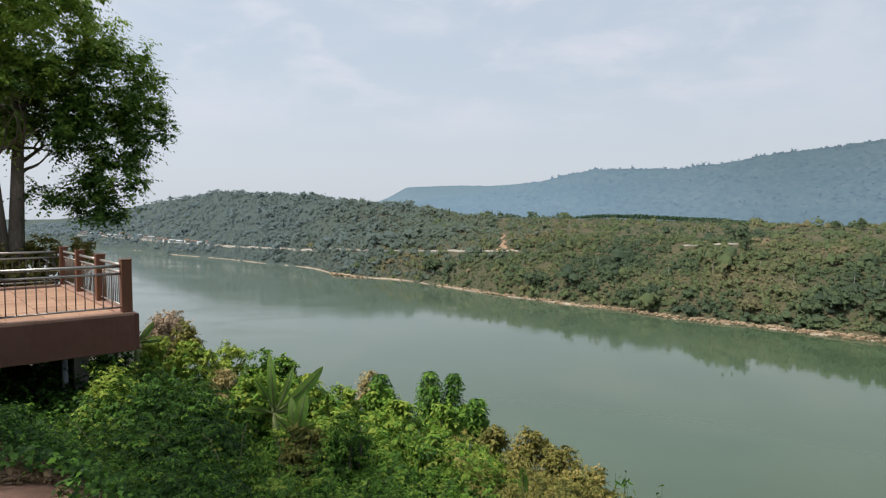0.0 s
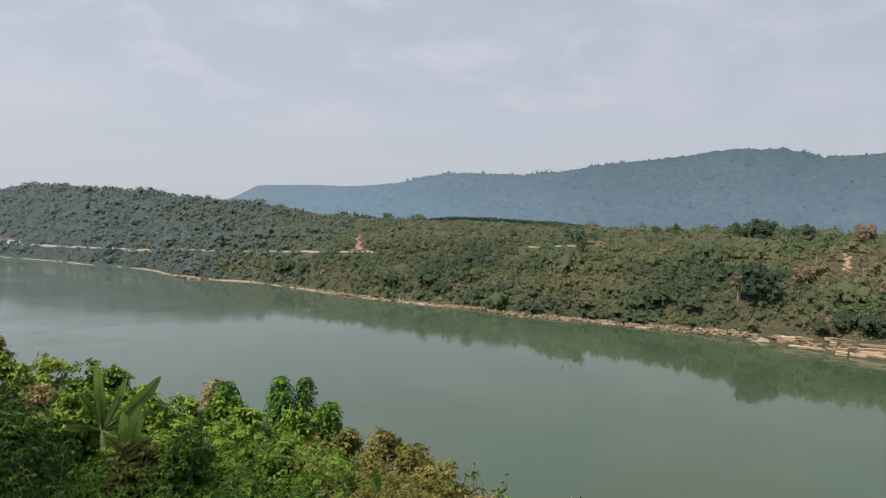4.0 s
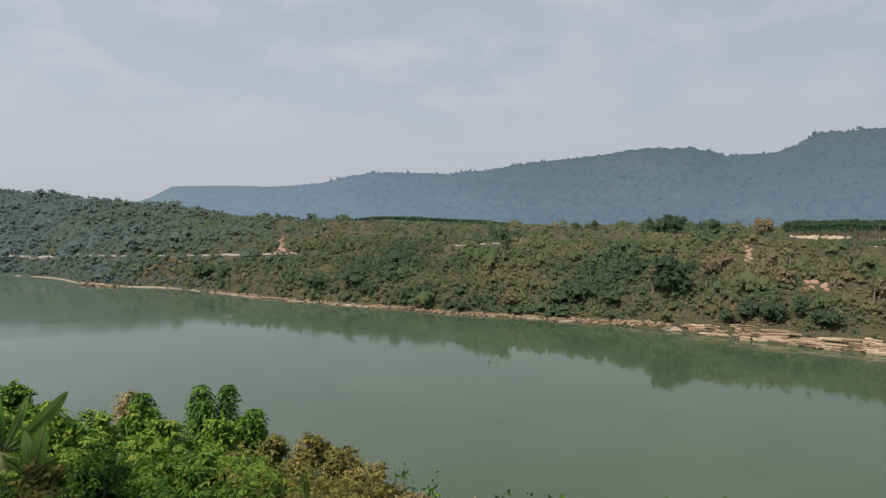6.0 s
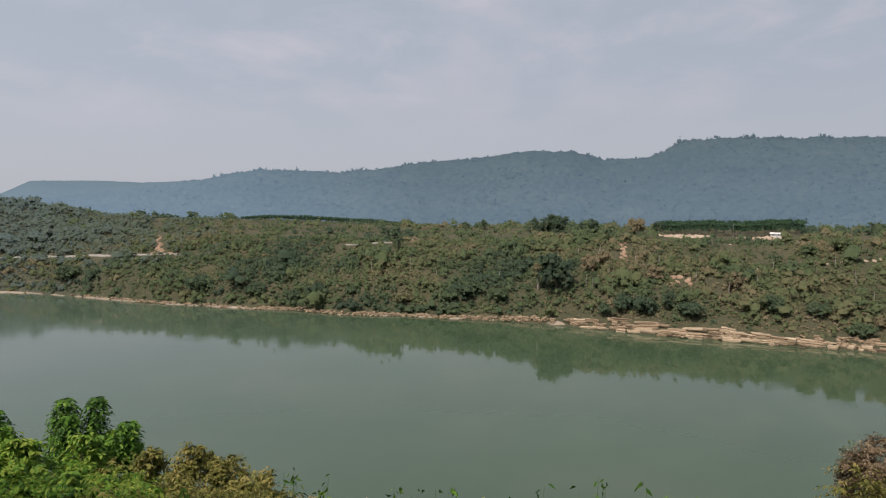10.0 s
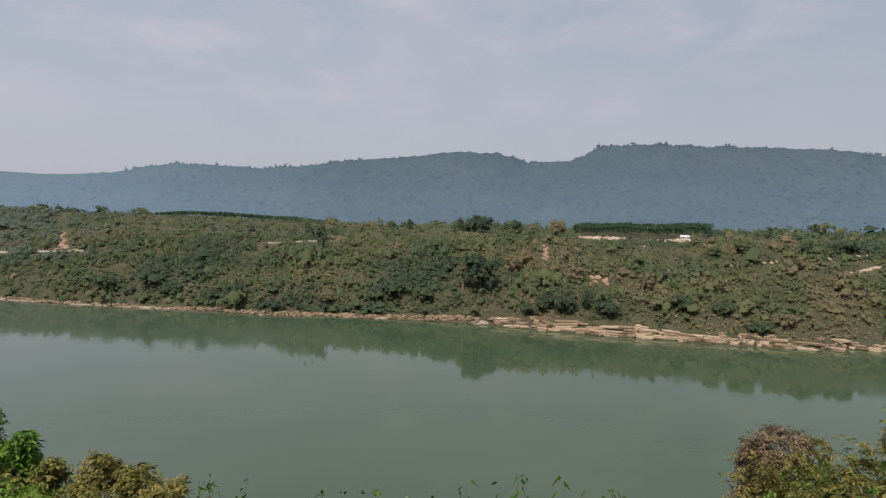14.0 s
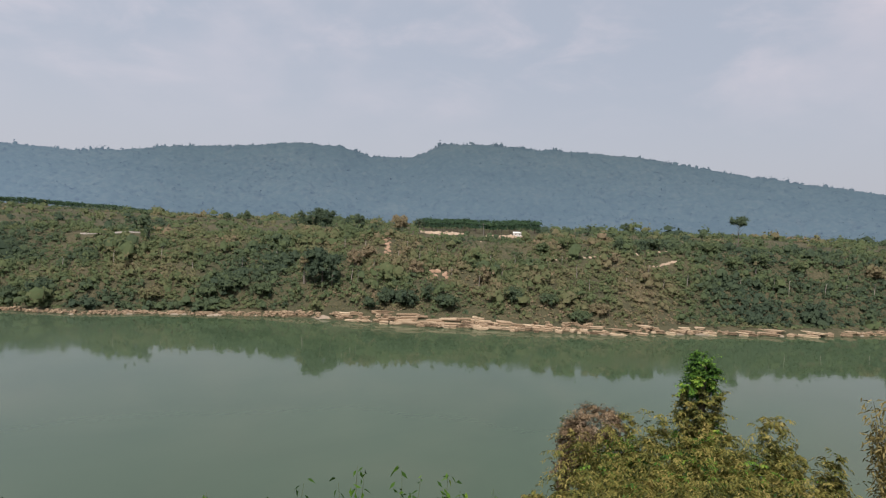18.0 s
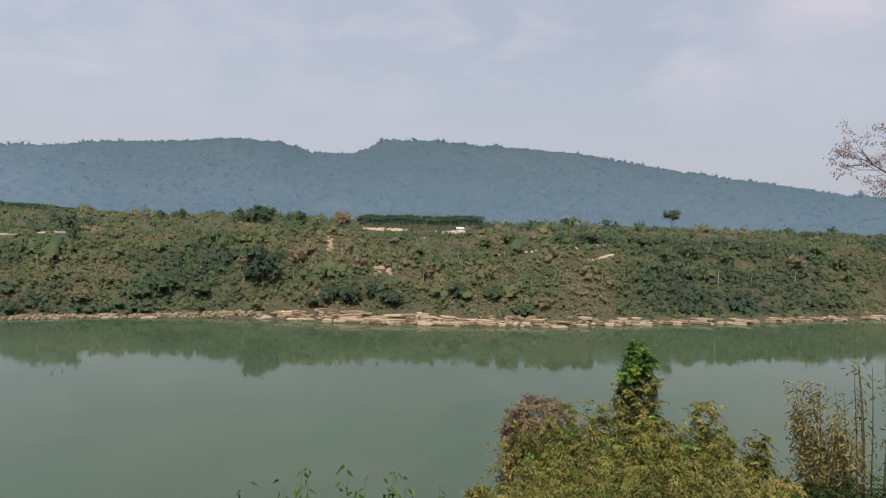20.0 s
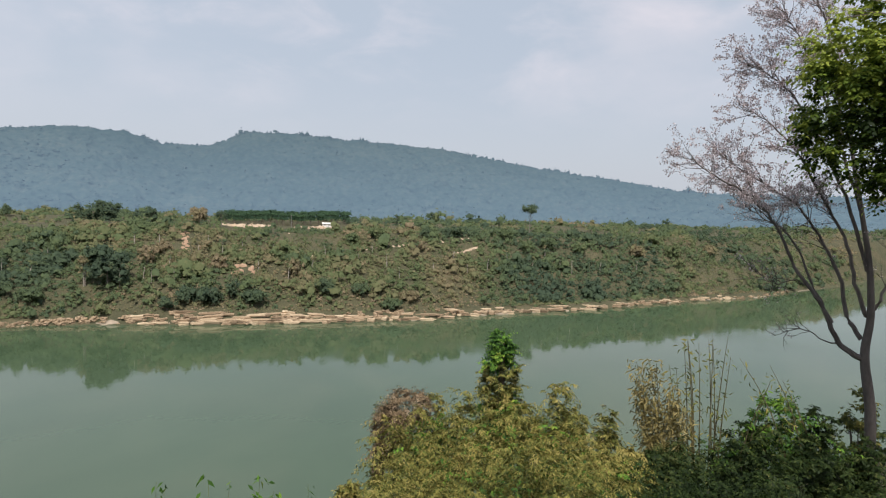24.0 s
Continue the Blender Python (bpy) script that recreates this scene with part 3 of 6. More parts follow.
    return (np.sin(x / s + 1.3) * np.cos(y / s * 0.83 + 0.4) + 0.6 * np.sin(x / s * 2.3 + y / s * 1.7) + 0.4 * np.cos(y / s * 3.9 - x / s * 2.8)) / 2


LATTICE = np.random.default_rng(99).uniform(-1, 1, (64, 64))


def drift(x, y, size, shift=0.0):
    """Smooth random patches of that size, about -1 to 1."""
    u, v = np.asarray(x, float) / size + 11.3 + shift, np.asarray(y, float) / size + 5.7 - shift
    i, j = np.floor(u).astype(int), np.floor(v).astype(int)
    f, g = u - i, v - j
    f, g = f * f * (3 - 2 * f), g * g * (3 - 2 * g)
    L = lambda a, b: LATTICE[a % 64, b % 64]
    return (L(i, j) * (1 - f) + L(i + 1, j) * f) * (1 - g) + (L(i, j + 1) * (1 - f) + L(i + 1, j + 1) * f) * g


def terrain(x, y):
    x, y = np.asarray(x, float), np.asarray(y, float)
    az, r = np.degrees(np.arctan2(x, y)), np.hypot(x, y)
    S = smooth_interp(az, SHORE_AZ, SHORE_R) + 3.5 * wave(x, y, 14.0)
    q = r - S
    Q, Z = smooth_interp(az, TOP_AZ, TOP_Q), smooth_interp(az, TOP_AZ, TOP_Z)
    ledge = np.interp(az, [-30, 30, 42, 70, 80, 100], [1.6, 2.0, 4.6, 4.0, 2.6, 2.0])
    # a steep lower bank, then a gentler rise
    z1 = np.interp(az, [-12, 5, 30, 42, 66, 74, 95], [-41, -37, -36, -35, -37, -44, -45])
    z2 = np.interp(az, [-14, -4, 6, 30, 44, 70, 95], [-31, -27, -17, -15.5, -11.5, -11, -12])
    b2 = np.interp(az, [-14, -4, 6, 30, 44], [52, 60, 95, 100, 100])
    f1, f2 = np.clip((q - 9) / 13, 0, 1), np.clip((q - 22) / (b2 - 22), 0, 1)
    f3 = np.clip((q - b2) / (Q - b2), 0, 1)
    z0 = WATER_Z + ledge
    up = z0 + (z1 - z0) * f1 + (z2 - z1) * f2 ** 0.85 + (Z - z2) * f3
    roll = wave(x, y, 38.0) * 2.2 + wave(x, y, 11.0) * 0.7
    up = up + roll * np.clip((q - 12) / 30, 0, 1)
    over = np.clip((q - Q) / 900.0, 0, 1)
    up = up - over * np.clip(Z + 14, 0, 60)
    far = np.where(q < 0, np.maximum(WATER_Z + q * 0.3, WATER_Z - 5), np.where(q < 9, WATER_Z + ledge * np.clip(q / 9, 0, 1) ** 0.9, up))
    n = 0.766 * x + 0.643 * y
    right = np.clip((az - 60) / 40, 0, 1)
    along = -0.643 * x + 0.766 * y
    s = np.maximum(n - 0.5 + 0.25 * np.clip(along - 4, 0, 12), 0)
    near = -s * (0.74 - 0.2 * right) * np.clip(s / 1.5, 0.35, 1) + wave(x, y, 2.7) * 0.12 * np.clip(s, 0, 1)
    return np.maximum(far, np.maximum(near, WATER_Z - 5))


def spot(az, el, start=200.0, stop=2600.0):
    """The place on the land seen from the lookout at that bearing and angle."""
    rr = np.arange(start, stop, 1.0)
    a, t = radians(az), math.tan(radians(el))
    zz = terrain(rr * math.sin(a), rr * math.cos(a))
    hit = np.nonzero(zz >= EYE_Z + rr * t)[0]
    R = float(rr[hit[0]]) if len(hit) else stop
    return Vector((R * math.sin(a), R * math.cos(a), float(terrain(R * math.sin(a), R * math.cos(a)))))


def polar(az, r, z=0.0):
    return np.array([r * math.sin(radians(az)), r * math.cos(radians(az)), z])


def grid_mesh(name, A, R, zf, mat, closed=False):
    """A sheet over bearings A and distances R."""
    a = np.radians(A)
    X, Y = np.outer(R, np.sin(a)), np.outer(R, np.cos(a))
    Zs = zf(X, Y)
    V = np.stack([X, Y, Zs], 2).reshape(-1, 3)
    m, k = len(R), len(A)
    i, j = np.meshgrid(np.arange(m - 1), np.arange(k if closed else k - 1), indexing='ij')
    j2 = (j + 1) % k
    F = np.stack([i * k + j, i * k + j2, (i + 1) * k + j2, (i + 1) * k + j], 2).reshape(-1, 4)
    me = bpy.data.meshes.new(name)
    me.vertices.add(len(V))
    me.vertices.foreach_set("co", V.astype(np.float32).ravel())
    me.loops.add(F.size)
    me.loops.foreach_set("vertex_index", F.astype(np.int32).ravel())
    me.polygons.add(len(F))
    me.polygons.foreach_set("loop_start", np.arange(0, F.size, 4, dtype=np.int32))
    me.polygons.foreach_set("use_smooth", np.ones(len(F), bool))
    me.update(calc_edges=True)
    me.materials.append(MAT[mat])
    return me


bearings = np.concatenate([np.arange(-45, 120, 0.5), np.arange(120, 315, 3.0)])
rings = np.concatenate([[0.0], np.arange(0.3, 24, 0.6), np.geomspace(24.5, 235, 30), np.arange(240, 640, 5.0), np.arange(640, 1400, 16.0), np.geomspace(1420, 4900, 16)])
ground = tagged(new("ground", grid_mesh("ground", bearings, rings, terrain, "ground", True)), "dry earthy ground of the slopes above the river", "ground", kind="structure")

wg = Geo()
for i in range(13):
    for j in range(13):
        wg.v.append((-4800 + 800 * i, -4800 + 800 * j, WATER_Z))
wg.f = [(i * 13 + j, (i + 1) * 13 + j, (i + 1) * 13 + j + 1, i * 13 + j + 1) for i in range(12) for j in range(12)]
water = tagged(new("water", wg.mesh("water", "water", True)), "calm green river mirroring the wooded far bank", "river", kind="structure")


def mountain_height(ridge_r, foot_r, az_t, el_t, rough):
    def f(x, y):
        az, r = np.degrees(np.arctan2(x, y)), np.hypot(x, y)
        el = np.interp(az, az_t, el_t)
        top = EYE_Z + ridge_r * np.tan(np.radians(el))
        k = np.clip((r - foot_r) / (ridge_r - foot_r), 0, 1.6)
        rise = np.where(k <= 1, k ** 1.35, 1 - (k - 1) * 0.5)
        spur = rough * (wave(x, y, 95.0) + 0.5 * wave(x, y, 37.0)) * np.sin(np.clip(k, 0, 1) * math.pi)
        canopy = 0.42 * rough * (drift(x, y, 17.0) + 0.7 * drift(x, y, 8.0, 4.0)) * np.clip((1.08 - k) * 6, 0, 1)
        return -22 + (top + 22) * rise + spur + canopy
    return f


main_ridge = mountain_height(1900.0, 950.0, RIDGE_AZ, RIDGE_EL, 13.0)
far_ridge = mountain_height(3600.0, 2300.0, FAR_AZ, FAR_EL, 8.0)
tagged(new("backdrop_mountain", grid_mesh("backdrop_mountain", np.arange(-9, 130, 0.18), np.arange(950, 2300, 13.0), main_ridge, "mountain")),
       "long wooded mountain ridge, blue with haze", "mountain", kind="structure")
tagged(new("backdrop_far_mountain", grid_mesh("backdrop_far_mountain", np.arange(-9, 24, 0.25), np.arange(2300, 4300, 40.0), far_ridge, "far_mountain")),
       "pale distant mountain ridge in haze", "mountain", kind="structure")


# ---- woodland of the far bank ----
def keep_out(x, y):
    """True where nothing tall grows: the road, the clearings and the bare cuts."""
    out = np.zeros(len(x), bool)
    for cx, cy, rad in CLEAR:
        out |= (x - cx) ** 2 + (y - cy) ** 2 < rad * rad
    az, r = np.degrees(np.arctan2(x, y)), np.hypot(x, y)
    q = r - smooth_interp(az, SHORE_AZ, SHORE_R)
    out |= (az > 41.5) & (az < 99) & (q < np.interp(az, [41, 60, 70, 80, 99], [11, 12, 16, 20, 16])) & ~((q > 7) & (np.sin(az * 9) > 0.75))
    out |= (az > 50.6) & (az < 61.2) & (r > 390 + 14 * np.abs(np.sin(az * 1.9))) & (r < 530)
    out |= (np.abs(az - 5.65) < 0.36) & (q > 92) & (q < 330)
    out |= (az > 12.3) & (az < 27.2) & (r > 700) & (r < 810)
    return out


def woods(name, az0, az1, q0, q1, count, radius, quads, card, mat, label, tall=0.8, tint=0.5, vary=0.1, anywhere=False, soft=0.0, az_haze=0.0, lobes=4, dry=0.0, sizes=0.42, soft_light=0.9, mottle=1.0):
    """Trees and bushes over a stretch of the far bank, each crown made of a few rounded heads of leaf cards."""
    az = rng.uniform(az0, az1, count) + rng.normal(size=count) * soft
    S = smooth_interp(az, SHORE_AZ, SHORE_R)
    r = S + np.sqrt(rng.uniform(q0 ** 2, q1 ** 2, count)) if q0 > 60 else S + rng.uniform(q0, q1, count)
    x, y = r * np.sin(np.radians(az)), r * np.cos(np.radians(az))
    keep = ~keep_out(x, y) | anywhere
    x, y = x[keep], y[keep]
    B = len(x)
    az, r = np.degrees(np.arctan2(x, y)), np.hypot(x, y)
    # groves of dark trees, olive scrub and dry brown patches, drifting into one another
    grove = drift(x, y, 26.0) + 0.6 * drift(x, y, 11.0, 3.0)
    tone = mottle * (0.24 * drift(x, y, 60.0, 7.0) + 0.28 * drift(x, y, 24.0, 13.0))
    R = radius * np.exp(rng.normal(size=B) * sizes - sizes * sizes / 2) * (1 + 0.4 * np.clip(grove, -0.6, 1.2))
    R = R * np.where((az > 50.4) & (az < 61.4) & (r > 345) & (r < 392), 0.6, 1.0)
    # the hill pales and turns bluer westwards, haze put into its tint
    bt = tint + rng.normal(size=B) * vary + tone - 0.26 * mottle * np.clip(grove - 0.2, 0, 0.8) + az_haze * (az + 15) / 20
    bt = np.clip(bt + dry * np.clip((az - 36) / 8, 0, 1) * np.clip((82 - az) / 10, 0, 1), 0.02, 1.0)
    base = np.stack([x, y, terrain(x, y) + R * 0.35 * tall], 1)
    k = np.repeat(np.arange(B), lobes)
    first = np.tile(np.arange(lobes) == 0, B)
    off = rng.normal(size=(B * lobes, 3)) * np.array([0.5, 0.5, 0.26])
    off[:, 2] = np.where(first, 0.42 * (lobes > 1), off[:, 2])
    off[first, :2] *= 0.3
    C = base[k] + off * (R[k] * np.where(lobes > 1, 0.9, 0.2))[:, None] * np.array([1, 1, tall])
    Rl = R[k] * (rng.uniform(0.4, 0.66, B * lobes) if lobes > 1 else 1.0)
    t = np.clip(bt[k] + rng.normal(size=B * lobes) * 0.035, 0, 1)
    return tagged(new(name, tufts(name, C, Rl, tall, t, quads, card, mat, soft_light)), label, "woodland", kind="stuff")


CLEAR = []
for _az, _el, _r in ((5.7, -1.6, 6), (5.6, -2.0, 6), (5.6, -2.4, 6), (5.6, -2.8, 6), (5.8, -3.05, 7), (23.8, -2.5, 6), (25.5, -2.4, 6), (22.4, -2.55, 6), (54, -1.55, 13), (52.4, -1.5, 11), (58, -1.55, 12), (60, -1.5, 12), (56, -1.6, 10), (73, -3.2, 6), (43.4, -1.35, 7), (45.6, -1.5, 6), (47.2, -2.3, 5), (47.4, -2.9, 5), (47.0, -3.5, 5), (52.3, -5.3, 5), (21.5, -2.65, 7)):
    _p = spot(_az, _el)
    CLEAR.append((_p.x, _p.y, _r))
ROAD = [(-31, -1.45), (-29.3, -1.55), (-27.2, -1.75), (-24.2, -2.2), (-19.7, -2.58), (-15.8, -2.84), (-9.7, -3.1), (-4.5, -3.2), (0.0, -3.22), (4.0, -3.22), (7.5, -3.2)]
for _i in range(len(ROAD) - 1):
    for _k in range(6):
        _t = _k / 6
        _p = spot(ROAD[_i][0] * (1 - _t) + ROAD[_i + 1][0] * _t, ROAD[_i][1] * (1 - _t) + ROAD[_i + 1][1] * _t)
        CLEAR.append((_p.x, _p.y, 3.0))
        _n = _p * (1 - 6.0 / math.hypot(_p.x, _p.y))
        if math.sin(_i * 2.3 + _k) > -0.4:
            CLEAR.append((_n.x, _n.y, 4.0))

woods("riverside_scrub", -6, 104, 5, 60, 3700, 2.4, 20, 0.38, "far_wood", "olive and green scrub covering the lower far bank", 0.95, 0.37, 0.065, soft=3.0, dry=0.07, lobes=3)
woods("bank_scrub", 4, 104, 50, 132, 4000, 2.4, 19, 0.38, "far_wood", "mixed green and dry brown scrub on the far slope", 0.95, 0.38, 0.075, soft=3.0, dry=0.11, lobes=3)
woods("low_undergrowth", -6, 104, 7, 135, 11000, 1.2, 9, 0.5, "far_wood", "low dry undergrowth between the bushes of the far bank", 0.7, 0.47, 0.1, lobes=1)
woods("shore_grass", 40, 100, 9, 24, 1900, 0.85, 7, 0.5, "far_wood", "dry olive grass above the rocks of the far shore", 0.6, 0.8, 0.08, True, lobes=1)
woods("plateau_woodland", 2, 112, 118, 430, 3600, 3.6, 13, 0.38, "far_wood", "green woodland on the far plateau", 0.75, 0.36, 0.08, soft=4.0, lobes=3)
woods("hill_woodland", -38, 5, 42, 335, 5400, 4.5, 12, 0.38, "hill_wood", "hazy grey-green woodland on the low hill", 0.75, 0.49, 0.03, soft=3.0, az_haze=0.3, lobes=2, sizes=0.25, soft_light=2.0, mottle=0.15)
woods("far_bank_scrub", -34, -4, 8, 55, 2600, 2.6, 8, 0.42, "hill_wood", "low scrub along the distant river bank", 0.7, 0.5, 0.04, soft=2.0, az_haze=0.26, lobes=2, soft_light=2.0, mottle=0.15)


def ridge_trees(name, az0, az1, count, r0, r1, radius, tall, label, quads=6):
    """Rounded tree tops on the mountain, in its material with haze put in as emission."""
    az, r = rng.uniform(az0, az1, count), rng.uniform(r0, r1, count)
    x, y = r * np.sin(np.radians(az)), r * np.cos(np.radians(az))
    R = radius * np.exp(rng.normal(size=count) * 0.3) * (1 + 0.35 * drift(x, y, 60.0))
    C = np.stack([x, y, main_ridge(x, y) + R * 0.25 * tall], 1)
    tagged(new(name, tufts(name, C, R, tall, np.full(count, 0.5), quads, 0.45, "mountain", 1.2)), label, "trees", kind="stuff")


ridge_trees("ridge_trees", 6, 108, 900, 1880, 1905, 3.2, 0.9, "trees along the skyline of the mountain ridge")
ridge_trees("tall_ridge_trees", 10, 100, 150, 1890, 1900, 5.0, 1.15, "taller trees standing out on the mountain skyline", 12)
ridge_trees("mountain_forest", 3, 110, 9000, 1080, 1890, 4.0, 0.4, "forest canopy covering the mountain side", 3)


# ---- far bank: road, cuts, clearing, rocks, trees, village ----
def strip(name, pts, width, mat, label, category, lift=0.3):
    """A band laid over the land along a line of places."""
    g = Geo()
    n = len(pts)
    for i, p in enumerate(pts):
        d = (pts[min(i + 1, n - 1)] - pts[max(i - 1, 0)])
        d.z = 0
        s = d.normalized().cross(Vector((0, 0, 1)))
        w = width * (0.8 + 0.4 * abs(math.sin(i * 1.7)))
        for k in (-1, 1):
            q = p + s * k * w / 2
            g.v.append((q.x, q.y, max(float(terrain(q.x, q.y)), p.z - 1.2) + lift))
        for k in (-1, 1):
            q = p + s * k * (w / 2 + 0.3)
            g.v.append((q.x, q.y, float(terrain(q.x, q.y)) - 0.6))
    for i in range(n - 1):
        a, b = i * 4, i * 4 + 4
        g.f += [(a, a + 1, b + 1, b), (a + 2, a, b, b + 2), (a + 1, a + 3, b + 3, b + 1)]
    return tagged(new(name, g.mesh(name, mat)), label, category, kind="structure")


def line_of(ctrl, per=8):
    pts = []
    for i in range(len(ctrl) - 1):
        for k in range(per):
            t = k / per
            pts.append(spot(ctrl[i][0] * (1 - t) + ctrl[i + 1][0] * t, ctrl[i][1] * (1 - t) + ctrl[i + 1][1] * t))
    # even the line out
    for _ in range(3):
        pts = [pts[0]] + [(pts[i - 1] + pts[i] * 2 + pts[i + 1]) / 4 for i in range(1, len(pts) - 1)] + [pts[-1]]
    return pts


strip("road", line_of(ROAD), 1.9, "gravel_road", "pale road running along the far bank", "road", 0.5)
strip("road_upper", line_of([(21.6, -2.5), (23.4, -2.42)], 6), 1.7, "gravel_road", "short pale stretch of road among scrub", "road", 0.4)
strip("road_bend", line_of([(24.0, -2.38), (26.3, -2.26)], 6), 1.7, "gravel_road", "short pale stretch of road among scrub", "road", 0.4)


def patch_of_earth(name, places, mat, label, category="earth", lift=0.5):
    """An uneven mound of bare earth on the slope, made of overlapping low heaps."""
    g = Geo()
    for az, el, r, h in places:
        c = spot(az, el)
        base = len(g.v)
        rings_, seg = 4, 14
        for i in range(rings_ + 1):
            for k in range(seg):
                a = 2 * math.pi * k / seg
                rad = r * i / rings_ * (0.75 + 0.45 * noise.noise(Vector((math.cos(a) * 1.3 + az, math.sin(a) * 1.3, el * 7))))
                x, y = c.x + rad * math.cos(a), c.y + rad * math.sin(a)
                bulge = h * (1 - (i / rings_) ** 2) * (0.6 + 1.5 * noise.noise(Vector((x * 0.7, y * 0.7, 0))))
                g.v.append((x, y, float(terrain(x, y)) + (lift if i < rings_ else -0.6) + bulge))
        for i in range(rings_):
            for k in range(seg):
                k2 = (k + 1) % seg
                g.f.append((base + i * seg + k, base + i * seg + k2, base + (i + 1) * seg + k2, base + (i + 1) * seg + k))
    return tagged(new(name, g.mesh(name, mat, True)), label, category, kind="structure")


patch_of_earth("earth_cut", [(5.65 + 0.15 * math.sin(k * 1.3), -1.6 - 0.12 * k, 1.5 + 0.16 * k, 0.4) for k in range(13)] + [(5.2, -3.1, 3.2, 0.6), (6.5, -3.12, 3.2, 0.5)], "laterite", "orange earth cut dropping to the road", lift=0.4)
patch_of_earth("clearing", [(51.2, -1.5, 5, 0.9), (51.9, -1.5, 6, 1.2), (52.7, -1.55, 7, 1.4), (53.4, -1.52, 6, 1.0), (54.3, -1.52, 5, 0.5), (56.9, -1.6, 5, 1.0), (58.0, -1.57, 5, 0.6), (58.9, -1.57, 6, 1.2), (60.0, -1.55, 5, 0.9), (50.5, -1.4, 5, 0.5)], "white_sand", "heaps of pale cleared earth on the plateau edge", lift=0.9)
patch_of_earth("gully", [(47.2 + 0.25 * math.sin(k * 1.9), -2.1 - 0.11 * k, 1.1 + 0.5 * (k % 3), 0.2) for k in range(16)], "laterite", "eroded orange gully on the scrubby slope", lift=0.3)
patch_of_earth("bank_scar", [(52.2 + 0.8 * math.sin(k * 2.4), -5.4 + 0.35 * math.cos(k * 1.7), 1.5 + 0.7 * (k % 3), 0.2) for k in range(8)], "laterite", "reddish bare scar in the far bank", lift=0.7)
patch_of_earth("slope_scar", [(73.5 - 0.13 * k, -3.0 - 0.045 * k, 0.9 + 0.5 * (k % 3), 0.1) for k in range(18)], "white_sand", "pale bare scar on the wooded slope", lift=0.2)
patch_of_earth("bare_spots", [(56 + 17 * ((k * 0.618) % 1), -2.1 - 2.3 * ((k * 0.383) % 1), 1.0 + 0.8 * ((k * 0.77) % 1), 0.15) for k in range(26)], "white_sand", "small pale rocky spots on the far slope", lift=0.25)

# pale beach along the far shore
shore_pts = []
for _i in range(260):
    _az = -27 + _i * 0.5
    _R = float(smooth_interp(_az, SHORE_AZ, SHORE_R))
    for _ in range(2):
        _x, _y = _R * math.sin(radians(_az)), _R * math.cos(radians(_az))
        _R = float(smooth_interp(_az, SHORE_AZ, SHORE_R)) + 3.5 * float(wave(_x, _y, 14.0))
    shore_pts.append((_az, _R))
bg = Geo()
for _az, _R in shore_pts:
    _w = 0.1 + 2.6 * noise.noise(Vector((_az * 0.3, 3, 0))) + 2.2 * noise.noise(Vector((_az * 1.7, 9, 0)))
    if _az < 14:
        _w += 0.8
    _up = 0.3 if _w > 0.35 else -0.6
    _w = max(_w, 0.05)
    for _q in (-1.5, 0.3, 0.3 + _w * 0.5, 0.3 + _w, 1.0 + _w):
        _x, _y = (_R + _q) * math.sin(radians(_az)), (_R + _q) * math.cos(radians(_az))
        bg.v.append((_x, _y, float(terrain(_x, _y)) + (_up if 0 < _q < _w + 0.5 else -0.6)))
for _i in range(len(shore_pts) - 1):
    for _k in range(4):
        bg.f.append((_i * 5 + _k, _i * 5 + _k + 1, _i * 5 + _k + 6, _i * 5 + _k + 5))
beach = tagged(new("beach", bg.mesh("beach", "sand")), "narrow pale beach along the far shore", "beach", kind="structure")


def rock_mesh(seed, slab):
    """A cracked block of bedded sandstone: beds that jut and recede, broken corners."""
    bm = bmesh.new()
    bmesh.ops.create_cube(bm, size=1.0)
    bmesh.ops.subdivide_edges(bm, edges=list(bm.edges), cuts=3, use_grid_fill=True)
    for v in bm.verts:
        c = v.co.copy()
        c = c.lerp(c.normalized() * 0.6, 0.1 if slab else 0.5)
        # two beds with a worn seam between them
        layer = round((v.co.z + 0.5) * 4)
        jut = (1.0, 0.95, 0.8, 1.02, 0.96)[layer] if slab else 1.0
        step = 0.12 * noise.noise(Vector((seed * 3.3, layer * 2.7, 0.4)))
        k = noise.noise(c * 2.2 + Vector((seed * 5.1, 0, 0)))
        c = Vector((c.x * jut + step * (1 if slab else 0), c.y * jut, c.z))
        v.co = c * (1 + 0.42 * k) + Vector((0.2 * noise.noise(c * 4 + Vector((0, seed * 3.7, 0))), 0.18 * k, 0.14 * noise.noise(Vector((c.x * 3 + seed, c.y * 3, 4)))))
    me = bpy.data.meshes.new("rock")
    bm.to_mesh(me)
    bm.free()
    me.materials.append(MAT["sandstone"])
    return me


rock_meshes = [rock_mesh(i, True) for i in range(12)]
boulder_meshes = [rock_mesh(20 + i, False) for i in range(8)]
ledge = thing("rock_ledge", "layered pale sandstone ledges at the foot of the far bank", "rock ledge", kind="structure")
rr_ = random.Random(5)


def ledge_rock(az, q, length, depth, thick, mesh, lift=0.0):
    S_ = float(smooth_interp(az, SHORE_AZ, SHORE_R))
    R_ = S_ + q
    x_, y_ = R_ * math.sin(radians(az)), R_ * math.cos(radians(az))
    R_ += 3.5 * float(wave(x_, y_, 14.0))
    x_, y_ = R_ * math.sin(radians(az)), R_ * math.cos(radians(az))
    ob = new("rock", mesh)
    ob.parent = ledge
